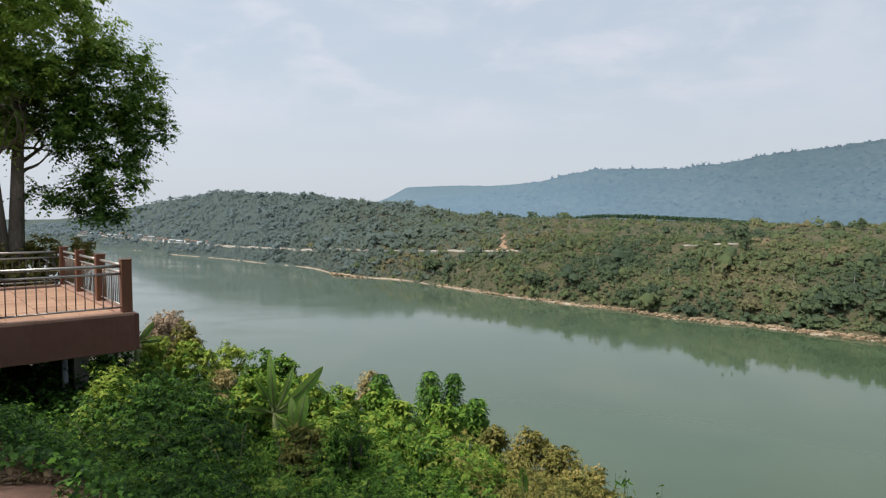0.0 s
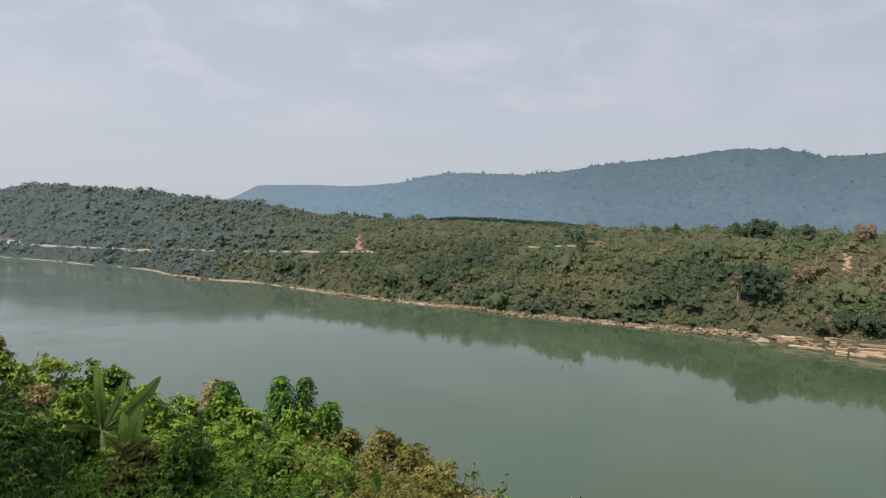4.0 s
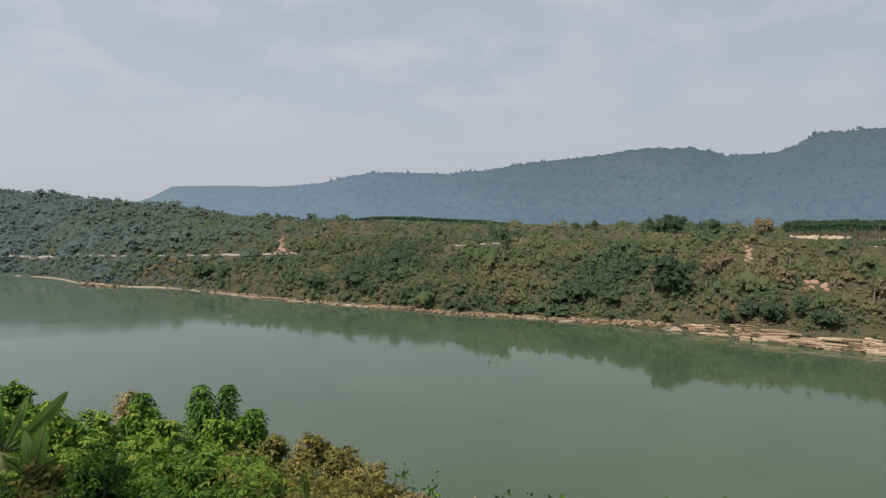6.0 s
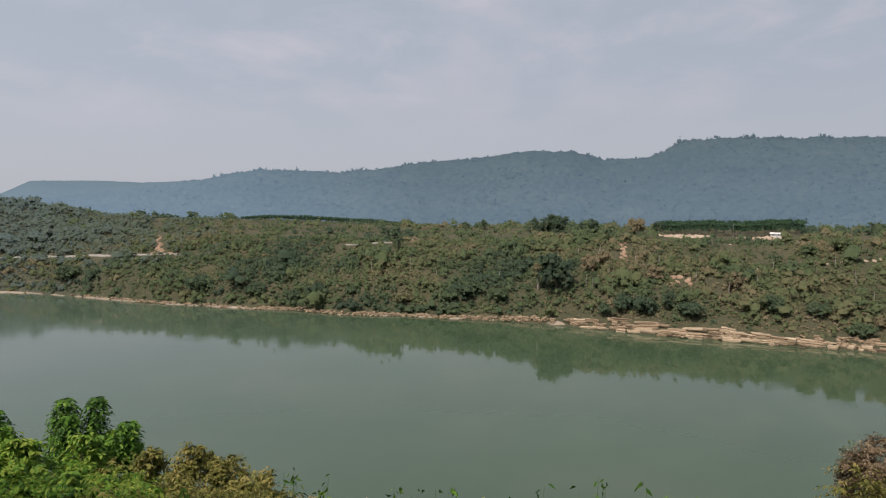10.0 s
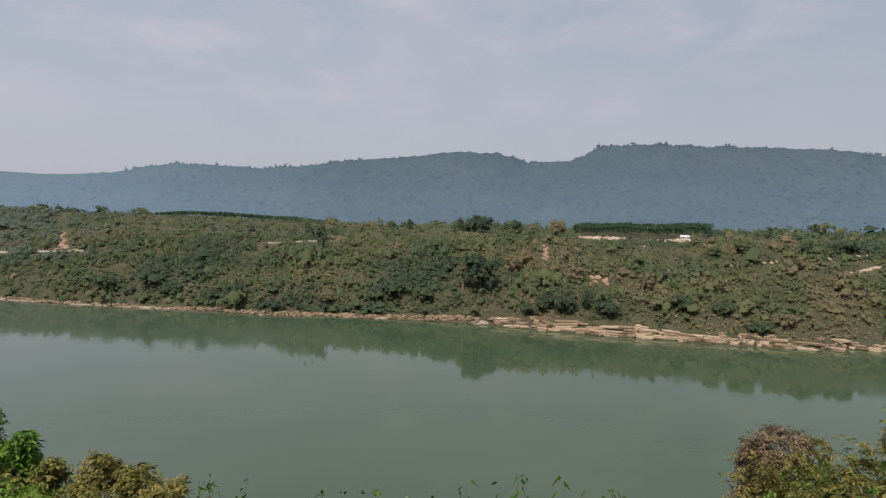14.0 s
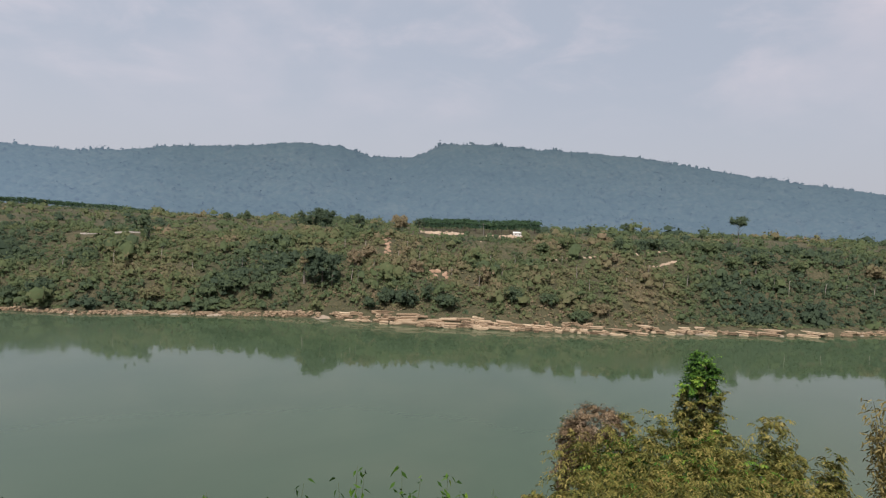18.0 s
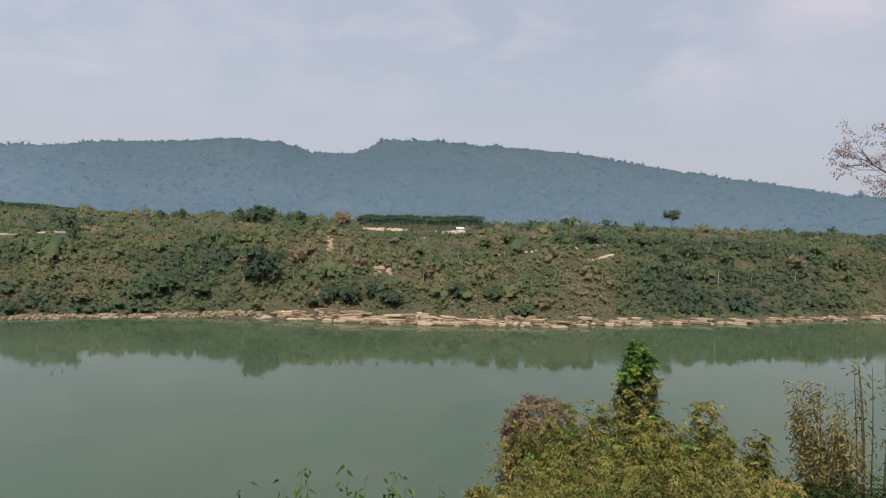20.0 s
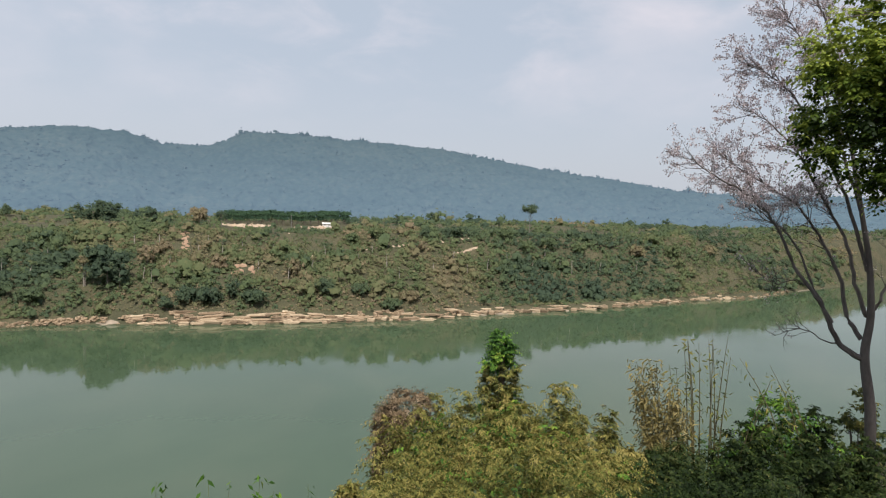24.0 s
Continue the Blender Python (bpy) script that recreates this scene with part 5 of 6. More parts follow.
    # crown: lobes of leaf clumps round the limbs; upper and left ones tinted lighter, as if sunlit
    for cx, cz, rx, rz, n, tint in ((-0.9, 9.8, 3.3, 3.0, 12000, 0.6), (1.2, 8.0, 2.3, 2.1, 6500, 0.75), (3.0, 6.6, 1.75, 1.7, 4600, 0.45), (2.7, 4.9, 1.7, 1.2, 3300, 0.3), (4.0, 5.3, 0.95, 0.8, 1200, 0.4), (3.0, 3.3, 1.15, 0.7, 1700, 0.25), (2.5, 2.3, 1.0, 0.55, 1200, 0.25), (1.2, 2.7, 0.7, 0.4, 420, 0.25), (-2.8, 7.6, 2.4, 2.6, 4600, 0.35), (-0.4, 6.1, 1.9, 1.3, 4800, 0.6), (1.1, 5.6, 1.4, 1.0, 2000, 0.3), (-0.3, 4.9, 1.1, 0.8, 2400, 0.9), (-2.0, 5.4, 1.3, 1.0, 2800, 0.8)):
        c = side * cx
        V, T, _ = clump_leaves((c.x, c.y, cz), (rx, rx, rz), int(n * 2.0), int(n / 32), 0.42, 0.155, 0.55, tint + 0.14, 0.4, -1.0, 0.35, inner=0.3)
        Vs.append(V)
        Ts.append(T)
    part("crown", quad_mesh("crown", np.concatenate(Vs), np.concatenate(Ts), "tree_leaf"), None, t)


big_left_tree()


# added almost wholly out of view, placed so its crown shades the near slope
def overhanging_tree():
    base = np.array([-8.7, 5.6, float(terrain(-8.7, 5.6))])
    t = thing("overhanging_tree", "broad leafy tree shading the slope beside the platform", "tree", at=base)
    rnd = random.Random(31)
    h = 6.0 - base[2]
    part("trunk", Geo().tube([(0, 0, -0.4), (0.1, 0, h * 0.5), (0.0, 0.1, h)], [0.26, 0.2, 0.12], 10), "bark", t, smooth=True)
    for k in range(8):
        lg, tips = Geo(), []
        a = k * 0.8
        grow(lg, Vector((0, 0, h * (0.7 + 0.04 * k))), Vector((math.cos(a), math.sin(a), 0.5)).normalized(), 1.5, 0.07, 2, tips, rnd, 0.5, 0.75, 0.1)
        part("limb", lg, "bark", t)
    V, T, _ = clump_leaves((0.4, 0.2, h + 1.7), (3.6, 3.6, 2.0), 12000, 240, 0.5, 0.19, 0.55, 0.35, 0.3, -1.0, 0.35, inner=0.2)
    part("crown", quad_mesh("crown", V, T, "tree_leaf"), None, t)


overhanging_tree()


def bare_tree():
    r = 16.0
    base = polar(106.2, r)
    base[2] = terrain(base[0], base[1])
    t = thing("bare_tree", "slender tree shedding its leaves, bare grey branches with few brown leaves", "tree", at=base)
    left = Vector((-math.cos(radians(106.2)), math.sin(radians(106.2)), 0))
    away = Vector((math.sin(radians(106.2)), math.cos(radians(106.2)), 0))
    rnd = random.Random(12)
    eye = EYE_Z - base[2]
    at = lambda a, h, dep=0.0: left * a + away * dep + Vector((0, 0, eye + h))

    def smooth(P, per=5):
        """A rounded line through the places P."""
        out = []
        for i in range(len(P) - 1):
            p0, p1, p2, p3 = P[max(i - 1, 0)], P[i], P[i + 1], P[min(i + 2, len(P) - 1)]
            for k in range(per):
                u = k / per
                out.append(((p1 * 2) + (p2 - p0) * u + (p0 * 2 - p1 * 5 + p2 * 4 - p3) * u * u + (p1 * 3 - p0 - p2 * 3 + p3) * u ** 3) * 0.5)
        return out + [P[-1]]

    stem = smooth([Vector((0, 0, -0.4)), at(-0.01, -4.26), at(0.17, -2.83), at(0.11, -1.93), at(0.19, -0.84), at(0.38, 0.25), at(0.66, 1.84), at(0.7, 2.9)])
    m = len(stem)
    part("trunk", Geo().tube(stem, [0.15 - 0.125 * (i / m) ** 0.6 for i in range(m)], 10), "twig_bark", t, smooth=True)
    tips = []

    def limb(pts, rad, twigs, depth=0.0, start=0.3, size=1.0):
        lg = Geo()
        n = len(pts)
        fine = smooth([at(a, h, depth * i / n) for i, (a, h) in enumerate(pts)])
        fine = [p + Vector((rnd.gauss(0, 0.012), rnd.gauss(0, 0.012), rnd.gauss(0, 0.012))) for p in fine]
        m = len(fine)
        lg.tube(fine, [rad * (1 - 0.86 * (i / m) ** 0.8) for i in range(m)], 7)
        for _ in range(twigs):
            i = rnd.randint(int(m * start), m - 2)
            d = (fine[i + 1] - fine[i]).normalized()
            nd = (d * 0.7 + left * rnd.gauss(0.1, 0.35) + away * rnd.gauss(0, 0.5) + Vector((0, 0, rnd.gauss(0.12, 0.45)))).normalized()
            grow(lg, fine[i], nd, rnd.uniform(0.2, 0.38) * size, max(0.01, rad * 0.34 * (1 - i / m)), 3, tips, rnd, 0.42, 0.8, 0.02, (2, 3))
        tips.append((fine[-1], (fine[-1] - fine[-2]).normalized()))
        part("limb", lg, "twig_bark", t)

    limb([(0.19, -2.87), (0.59, -2.62), (0.82, -2.15), (1.12, -1.54), (1.54, -0.93), (1.93, -0.04), (2.49, 0.6), (3.2, 1.05), (3.75, 1.5)], 0.07, 34, -0.9, 0.6)
    limb([(0.59, -2.63), (0.96, -2.55), (1.41, -2.39), (1.99, -2.64)], 0.022, 10, 0.3, 0.5, 0.7)
    limb([(0.24, -2.44), (0.52, -1.98), (0.72, -1.13), (1.08, -0.4), (1.55, 0.35), (2.14, 0.8), (2.76, 1.21), (3.45, 1.75)], 0.055, 46, 0.6, 0.4)
    limb([(0.18, -1.94), (0.41, -1.23), (0.66, -0.25), (1.07, 0.49), (1.49, 1.37), (2.04, 2.1), (2.6, 2.55)], 0.05, 42, -0.5, 0.4)
    limb([(0.22, -0.96), (0.71, 0.61), (1.31, 2.0), (1.91, 3.05), (2.52, 3.63), (2.95, 3.85)], 0.045, 38, 0.7, 0.45)
    limb([(0.4, 0.25), (0.88, 1.85), (1.38, 3.37), (1.75, 4.17), (2.05, 4.7)], 0.04, 34, -0.3, 0.4)
    limb([(0.83, 1.85), (1.08, 3.71), (1.4, 4.86), (1.72, 5.78)], 0.035, 27, 0.4)
    limb([(1.12, -1.54), (1.52, -1.26), (1.98, -1.36), (2.47, -0.97)], 0.022, 17, -0.3, 0.4, 0.8)
    limb([(0.82, -2.15), (1.25, -1.3), (1.74, -0.3), (2.35, 0.14), (2.95, 0.5)], 0.04, 22, 0.8, 0.5)
    limb([(0.11, -1.93), (-0.08, -1.42), (-0.34, -0.45), (-0.62, 1.2)], 0.045, 19, 0.3, 0.4)
    P, N = [], []
    for p, d in tips:
        # the lower boughs have shed nearly all
        if p.z < eye + 0.35 and rnd.random() < 0.92:
            continue
        for _ in range(rnd.randint(3, 5)):
            P.append(tuple(p + d * rnd.uniform(-0.12, 0.02) + Vector((rnd.gauss(0, 0.025), rnd.gauss(0, 0.025), rnd.gauss(0, 0.02)))))
            N.append((rnd.gauss(0, 1), rnd.gauss(0, 1), rnd.gauss(0.4, 0.7)))
    P, N = np.array(P), np.array(N)
    part("leaves", quad_mesh("leaves", leaf_quads(P, N, np.full(len(P), 0.05), 0.55, 0.6), np.clip(rng.normal(size=len(P)) * 0.22 + 0.5, 0, 1), "bare_leaf"), None, t, "sparse dry pinkish brown leaves")


bare_tree()


def leafy_right_tree():
    r = 13.5
    base = polar(110.5, r)
    base[2] = terrain(base[0], base[1])
    zt = lambda el: EYE_Z + r * math.tan(radians(el)) - base[2]
    t = thing("leafy_tree", "dense dark green leafy tree with sunlit upper leaves", "tree", at=base)
    left = Vector((-math.cos(radians(110.5)), math.sin(radians(110.5)), 0))
    rnd = random.Random(21)
    g = Geo().tube([(0, 0, -0.4), (0, 0, zt(-4)), tuple(left * 0.1 + Vector((0, 0, zt(6)))), tuple(left * 0.3 + Vector((0, 0, zt(18))))], [0.22, 0.17, 0.13, 0.07], 10)
    part("trunk", g, "bark", t, smooth=True)
    tips = []
    for k in range(12):
        lg = Geo()
        d = (left * rnd.uniform(0.2, 1.0) + Vector((rnd.gauss(0, 0.4), rnd.gauss(0, 0.4), rnd.uniform(-0.1, 0.7)))).normalized()
        grow(lg, left * 0.15 + Vector((0, 0, zt(rnd.uniform(4, 16)))), d, rnd.uniform(0.5, 0.9), 0.04, 2, tips, rnd, 0.5, 0.75, 0.1)
        part("limb", lg, "bark", t)
    Vs, Ts = [], []
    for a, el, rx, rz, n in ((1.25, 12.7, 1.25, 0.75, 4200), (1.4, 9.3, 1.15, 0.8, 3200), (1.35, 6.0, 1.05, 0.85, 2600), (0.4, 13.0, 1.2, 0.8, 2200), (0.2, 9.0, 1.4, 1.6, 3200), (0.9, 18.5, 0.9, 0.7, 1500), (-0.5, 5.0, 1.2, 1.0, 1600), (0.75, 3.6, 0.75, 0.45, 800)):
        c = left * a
        # higher lobes tinted lighter, putting sun on the upper leaves into the colour
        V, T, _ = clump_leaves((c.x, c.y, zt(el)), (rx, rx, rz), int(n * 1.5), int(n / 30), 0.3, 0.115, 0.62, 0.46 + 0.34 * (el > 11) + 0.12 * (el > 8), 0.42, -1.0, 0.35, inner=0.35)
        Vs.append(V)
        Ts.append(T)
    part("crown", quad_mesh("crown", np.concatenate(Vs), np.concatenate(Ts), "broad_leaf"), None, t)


leafy_right_tree()


# ---- near slope: bushes, vines, bananas, bamboo ----
def bush(name, az, el, r, half_w, mat, label, leaf=0.13, n=3500, tint=0.5, vary=0.3, clump=0.3, width=0.5, category="bush", group="bushes on the near slope", down=None):
    """A bush whose top shows at that bearing and angle; half_w in degrees; down: how far the crown reaches below its top, in metres."""
    p = polar(az, r)
    gz = float(terrain(p[0], p[1]))
    top = EYE_Z + r * math.tan(radians(el))
    w = r * math.tan(radians(half_w))
    down = down or min(top - gz, 2.6 * w)
    t = thing(name, label, category, group, at=(p[0], p[1], gz))
    H = top - gz
    rnd = random.Random(int(az * 10 + r * 7))
    for k in range(5):
        a = rnd.uniform(0, 6.28)
        e = Vector((math.cos(a) * w * 0.55, math.sin(a) * w * 0.55, H - rnd.uniform(0.2, 0.6) * down))
        m = Vector((e.x * 0.4, e.y * 0.4, e.z * 0.55))
        part("stem", Geo().tube([(e.x * 0.1, e.y * 0.1, -0.3), tuple(m), tuple(e)], [0.03 + 0.008 * H, 0.02 + 0.004 * H, 0.008], 5), "bark", t)
    Vs, Ts = [], []
    lobes = 6
    for k in range(lobes):
        a, q = rnd.uniform(0, 6.28), (0.0 if k == 0 else rnd.uniform(0.35, 0.7))
        lr = w * (0.5 if k == 0 else rnd.uniform(0.3, 0.5))
        lh = down * rnd.uniform(0.2, 0.32)
        top_k = H - (0.0 if k == 0 else rnd.uniform(0.05, 0.6) * down)
        V, T, _ = clump_leaves((math.cos(a) * q * w, math.sin(a) * q * w, top_k - lh), (lr, lr, lh), n // lobes, max(8, int(n / lobes / 38)), clump * min(1.3, max(0.45, w / 1.6)), leaf, width, tint + rnd.uniform(-0.08, 0.08), vary, -1.0, 0.35, inner=0.3)
        Vs.append(V)
        Ts.append(T)
    # loose sprays that break the outline
    for k in range(16):
        a, u = rnd.uniform(0, 6.28), rnd.uniform(-0.2, 1.0)
        d = np.array([math.cos(a) * (1 - 0.5 * u), math.sin(a) * (1 - 0.5 * u), 0.35 + 0.5 * u])
        o = np.array([math.cos(a) * w * 0.75 * (1 - max(u, 0) * 0.7), math.sin(a) * w * 0.75 * (1 - max(u, 0) * 0.7), H - down * (0.55 - 0.5 * u)])
        uu = rng.uniform(0, 1, 14)[:, None]
        P = o + d * uu * w * 0.38 - np.array([0, 0, 1.0]) * uu ** 2 * w * 0.12 + rng.normal(size=(14, 3)) * 0.03
        Vs.append(leaf_quads(P, rng.normal(size=P.shape) * 0.6 + np.array([0, 0, 1.0]), np.full(14, leaf * 0.9), width, 0.4))
        Ts.append(np.clip(rng.normal(size=14) * 0.1 + tint + 0.1, 0, 1))
    V, T = np.concatenate(Vs), np.concatenate(Ts)
    part("foliage", quad_mesh("foliage", V, T, mat), None, t)
    return t


for row in (
    # bearing, angle of the top, distance, half width, leaf kind, leaf size, leaves, tint
    (-24.4, -7.7, 17.5, 2.7, "dry_leaf", 0.09, 6400, 0.85, "dry greyish brown bush"),
    (-25.2, -8.5, 17.4, 1.3, "dry_leaf", 0.09, 2600, 0.8, "dry greyish brown bush"),
    (-23.4, -8.9, 16.6, 1.6, "olive_leaf", 0.11, 2600, 0.3, "green shrub in front of a dry bush"),
    (-25.4, -10.3, 15.5, 2.2, "vine_leaf", 0.12, 3800, 0.9, "yellow-green leafy bush by the platform"),
    (-22.8, -10.8, 15.0, 2.6, "vine_leaf", 0.12, 4800, 0.85, "bright green leafy bush"),
    (-19.6, -11.1, 15.8, 2.0, "vine_leaf", 0.1, 3000, 0.95, "olive bush on the slope"),
    (-17.0, -11.9, 17.0, 1.8, "vine_leaf", 0.14, 3000, 0.35, "dark green vine-covered bush"),
    (-14.8, -12.6, 16.0, 1.7, "vine_leaf", 0.14, 3000, 0.55, "green leafy bush"),
    (-20.0, -13.4, 13.5, 1.3, "straw_leaf", 0.1, 1300, 0.5, "yellowing bush among green ones"),
    (-17.8, -14.0, 12.5, 2.6, "vine_leaf", 0.13, 4200, 0.6, "bright green climbing vines"),
    (-12.6, -14.6, 14.0, 1.8, "vine_leaf", 0.12, 2600, 0.8, "yellow-green bush"),
    (-9.6, -15.6, 14.0, 2.0, "vine_leaf", 0.11, 3000, 0.6, "yellow-green bush beside a banana plant"),
    (-7.0, -14.3, 18.0, 1.4, "straw_leaf", 0.1, 3200, 0.75, "pale dry bush behind green plants"),
    (-6.0, -15.4, 14.5, 1.5, "vine_leaf", 0.15, 2800, 0.35, "dark green shrub"),
    (-4.2, -16.6, 13.0, 2.2, "vine_leaf", 0.14, 4000, 0.5, "leafy green shrub"),
    (-9.2, -17.9, 9.2, 3.0, "vine_leaf", 0.07, 6400, 0.3, "dark feathery green shrub"),
    (0.2, -17.4, 13.5, 2.0, "vine_leaf", 0.14, 3600, 0.5, "leafy green shrub"),
    (2.7, -17.2, 14.5, 1.5, "vine_leaf", 0.14, 2800, 0.4, "green shrub with drooping leaves"),
    (-1.0, -19.8, 10.5, 3.2, "vine_leaf", 0.13, 5600, 0.55, "broad green shrub"),
    (-13.0, -18.8, 10.5, 3.0, "olive_leaf", 0.12, 4400, 0.35, "yellow-green scrub with dead stalks"),
    (4.8, -19.2, 13.5, 1.8, "olive_leaf", 0.11, 3200, 0.45, "olive brown bush"),
    (8.3, -19.4, 13.0, 2.2, "olive_leaf", 0.10, 4600, 0.48, "golden brown dry bush"),
    (11.4, -20.5, 12.5, 2.2, "olive_leaf", 0.10, 4200, 0.5, "golden brown dry bush"),
    (14.3, -22.3, 12.0, 2.0, "olive_leaf", 0.10, 3200, 0.45, "golden brown dry bush"),
    (4.5, -22.4, 10.0, 3.2, "vine_leaf", 0.12, 5000, 0.6, "yellow-green shrub"),
    (9.5, -24.0, 10.0, 3.0, "olive_leaf", 0.10, 4600, 0.6, "dry olive shrub"),
    (18.0, -24.2, 11.0, 2.4, "straw_leaf", 0.09, 1600, 0.45, "thin dry grassy shrub"),
    (23.0, -25.0, 10.5, 2.6, "straw_leaf", 0.09, 1400, 0.4, "thin dry grassy shrub"),
    (35.0, -25.6, 9.5, 2.2, "vine_leaf", 0.11, 1800, 0.45, "low green shrub"),
    (62.5, -24.0, 12.0, 2.2, "olive_leaf", 0.11, 2400, 0.45, "olive shrub below the vine-grown thicket"),
):
    az_, el_, r_, hw_, mat_, leaf_, n_, tint_, lab_ = row
    bush("bush", az_, el_, r_, hw_, mat_, lab_ + " on the near slope" if "slope" not in lab_ else lab_, leaf_, int(n_ * 1.25), tint_ + 0.08)
# bushes under the platform, tinted dark for the shade there
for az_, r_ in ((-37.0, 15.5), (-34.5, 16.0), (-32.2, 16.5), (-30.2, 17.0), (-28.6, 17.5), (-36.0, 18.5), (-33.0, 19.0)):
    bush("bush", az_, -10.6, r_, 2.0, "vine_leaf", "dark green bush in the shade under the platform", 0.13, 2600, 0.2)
# bushes behind the platform
for az_, el_, r_, hw_, tint_ in ((-33.2, -1.3, 24.0, 1.8, 0.6), (-30.8, -1.6, 24.5, 1.6, 0.65), (-37, -2.0, 24, 3, 0.5), (-35.5, -2.8, 23, 2, 0.45)):
    bush("bush", az_, el_, r_, hw_, "olive_leaf", "yellow-green bush beyond the platform railing", 0.16, 2600, tint_, 0.3)
# the big vine-grown thicket below the lookout
for az_, el_, r_, hw_, mat_, leaf_, n_, tint_, down_, lab_ in (
    (65.2, -16.0, 14.3, 0.9, "olive_leaf", 0.07, 1800, 0.2, 2.6, "dead grey-brown bush hung with dry creeper"),
    (65.6, -18.6, 14.0, 1.7, "dry_leaf", 0.09, 2400, 0.3, 1.8, "dark dead bush at the thicket's edge"),
    (70.2, -16.3, 14.5, 1.6, "olive_leaf", 0.09, 2600, 0.5, 1.4, "olive bush with narrow leaves"),
    (70.0, -18.2, 13.8, 2.4, "vine_leaf", 0.09, 4000, 0.35, 1.6, "grey-green leafy bush in the thicket"),
    (73.4, -16.9, 14.5, 2.0, "olive_leaf", 0.1, 3600, 0.55, 2.0, "olive yellow bush in the thicket"),
    (76.8, -15.4, 14.8, 2.3, "olive_leaf", 0.1, 4400, 0.6, 2.0, "golden olive bush below a vine-grown trunk"),
    (68.5, -20.8, 13.2, 3.0, "olive_leaf", 0.1, 4600, 0.5, 1.8, "olive bush of narrow leaves"),
    (74.5, -19.8, 13.2, 3.2, "olive_leaf", 0.1, 5600, 0.5, 2.0, "broad olive thicket with narrow leaves"),
    (80.0, -18.2, 13.5, 2.6, "olive_leaf", 0.1, 4400, 0.5, 2.0, "dense olive thicket below the lookout"),
    (82.0, -15.4, 14.5, 1.2, "olive_leaf", 0.1, 2000, 0.35, 1.6, "pointed olive bush above the thicket"),
    (83.6, -16.8, 14.2, 1.6, "olive_leaf", 0.1, 2600, 0.5, 1.8, "rounded olive bush in the thicket"),
    (86.4, -16.9, 14.0, 1.6, "olive_leaf", 0.1, 2600, 0.4, 1.8, "olive bush with dark vines"),
    (84.5, -20.0, 13.0, 3.0, "vine_leaf", 0.1, 4600, 0.45, 2.0, "green vine-covered thicket below the lookout"),
    (88.2, -19.4, 13.2, 1.8, "olive_leaf", 0.1, 2800, 0.6, 1.8, "golden olive bush in the thicket"),
    (79.0, -22.6, 12.4, 4.0, "olive_leaf", 0.1, 5000, 0.5, 1.6, "broad olive thicket with narrow leaves"),
    (70.5, -23.6, 12.2, 3.6, "olive_leaf", 0.1, 4200, 0.5, 1.4, "broad olive thicket with narrow leaves"),
    (88.0, -22.8, 12.0, 3.2, "vine_leaf", 0.1, 3600, 0.55, 1.4, "bright green vines over the thicket"),
    (92.0, -18.3, 13.5, 2.6, "shaded_leaf", 0.1, 3200, 0.6, 2.0, "dark dry thicket under bamboo"),
    (93.5, -21.0, 12.4, 3.2, "shaded_leaf", 0.1, 4600, 0.5, 1.8, "dark olive thicket under bamboo"),
    (97.4, -15.9, 14.5, 1.8, "shaded_leaf", 0.11, 2600, 0.45, 1.8, "dark green bush by the trees"),
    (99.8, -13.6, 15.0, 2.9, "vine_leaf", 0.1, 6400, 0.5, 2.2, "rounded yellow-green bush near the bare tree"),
    (98.5, -17.5, 13.2, 3.2, "shaded_leaf", 0.1, 5000, 0.3, 2.0, "dark green tangled thicket under the trees"),
    (103.0, -14.4, 14.5, 1.8, "shaded_leaf", 0.12, 2800, 0.45, 1.8, "dark green bush at the foot of the bare tree"),
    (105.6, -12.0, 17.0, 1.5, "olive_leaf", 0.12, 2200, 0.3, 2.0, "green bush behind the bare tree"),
    (103.5, -17.8, 12.5, 3.4, "shaded_leaf", 0.1, 5000, 0.28, 2.0, "dark tangled thicket under the trees"),
    (100.0, -20.6, 11.5, 3.6, "shaded_leaf", 0.1, 4200, 0.25, 1.6, "dark brown tangled thicket under the trees"),
    (107.0, -15.0, 13.5, 2.5, "shaded_leaf", 0.1, 3600, 0.45, 2.0, "dark green bush by the trees"),
    (106.5, -21.5, 10.5, 2.0, "vine_leaf", 0.12, 2200, 0.4, 1.2, "bright green shrub under the trees"),
):
    bush("thicket_bush", az_, el_, r_, hw_, mat_, lab_, leaf_, n_, tint_, 0.32, 0.26, 0.4, group="thicket below the lookout", down=down_)


def vine_trunk():
    r, az = 15.0, 76.4
    p = polar(az, r)
    gz = float(terrain(p[0], p[1]))
    H = EYE_Z + r * math.tan(radians(-10.7)) - gz
    t = thing("vine_grown_trunk", "broken tree trunk wrapped in green and brown creeper", "tree", at=(p[0], p[1], gz))
    part("trunk", Geo().tube([(0, 0, -0.3), (0.05, 0, H * 0.5), (0, 0, H - 0.25)], [0.2, 0.15, 0.1], 8), "bark", t)
    Vg, Tg, Vd, Td = [], [], [], []
    for k in range(15):
        z = H - 0.2 - 0.17 * k
        w = 0.24 + 0.1 * min(k, 4) / 4 + 0.022 * k
        ox, oy = 0.07 * math.sin(k * 1.9), 0.07 * math.cos(k * 2.3)
        V, T, _ = clump_leaves((ox, oy, z), (w, w, 0.2), 900, 26, 0.17, 0.085, 0.6, (0.3 if k < 4 else 0.42) + 0.05 * math.sin(k * 2.7), 0.4, -1)
        if k < 4 or k == 9:
            Vg.append(V), Tg.append(T)
        else:
            Vd.append(V), Td.append(T)
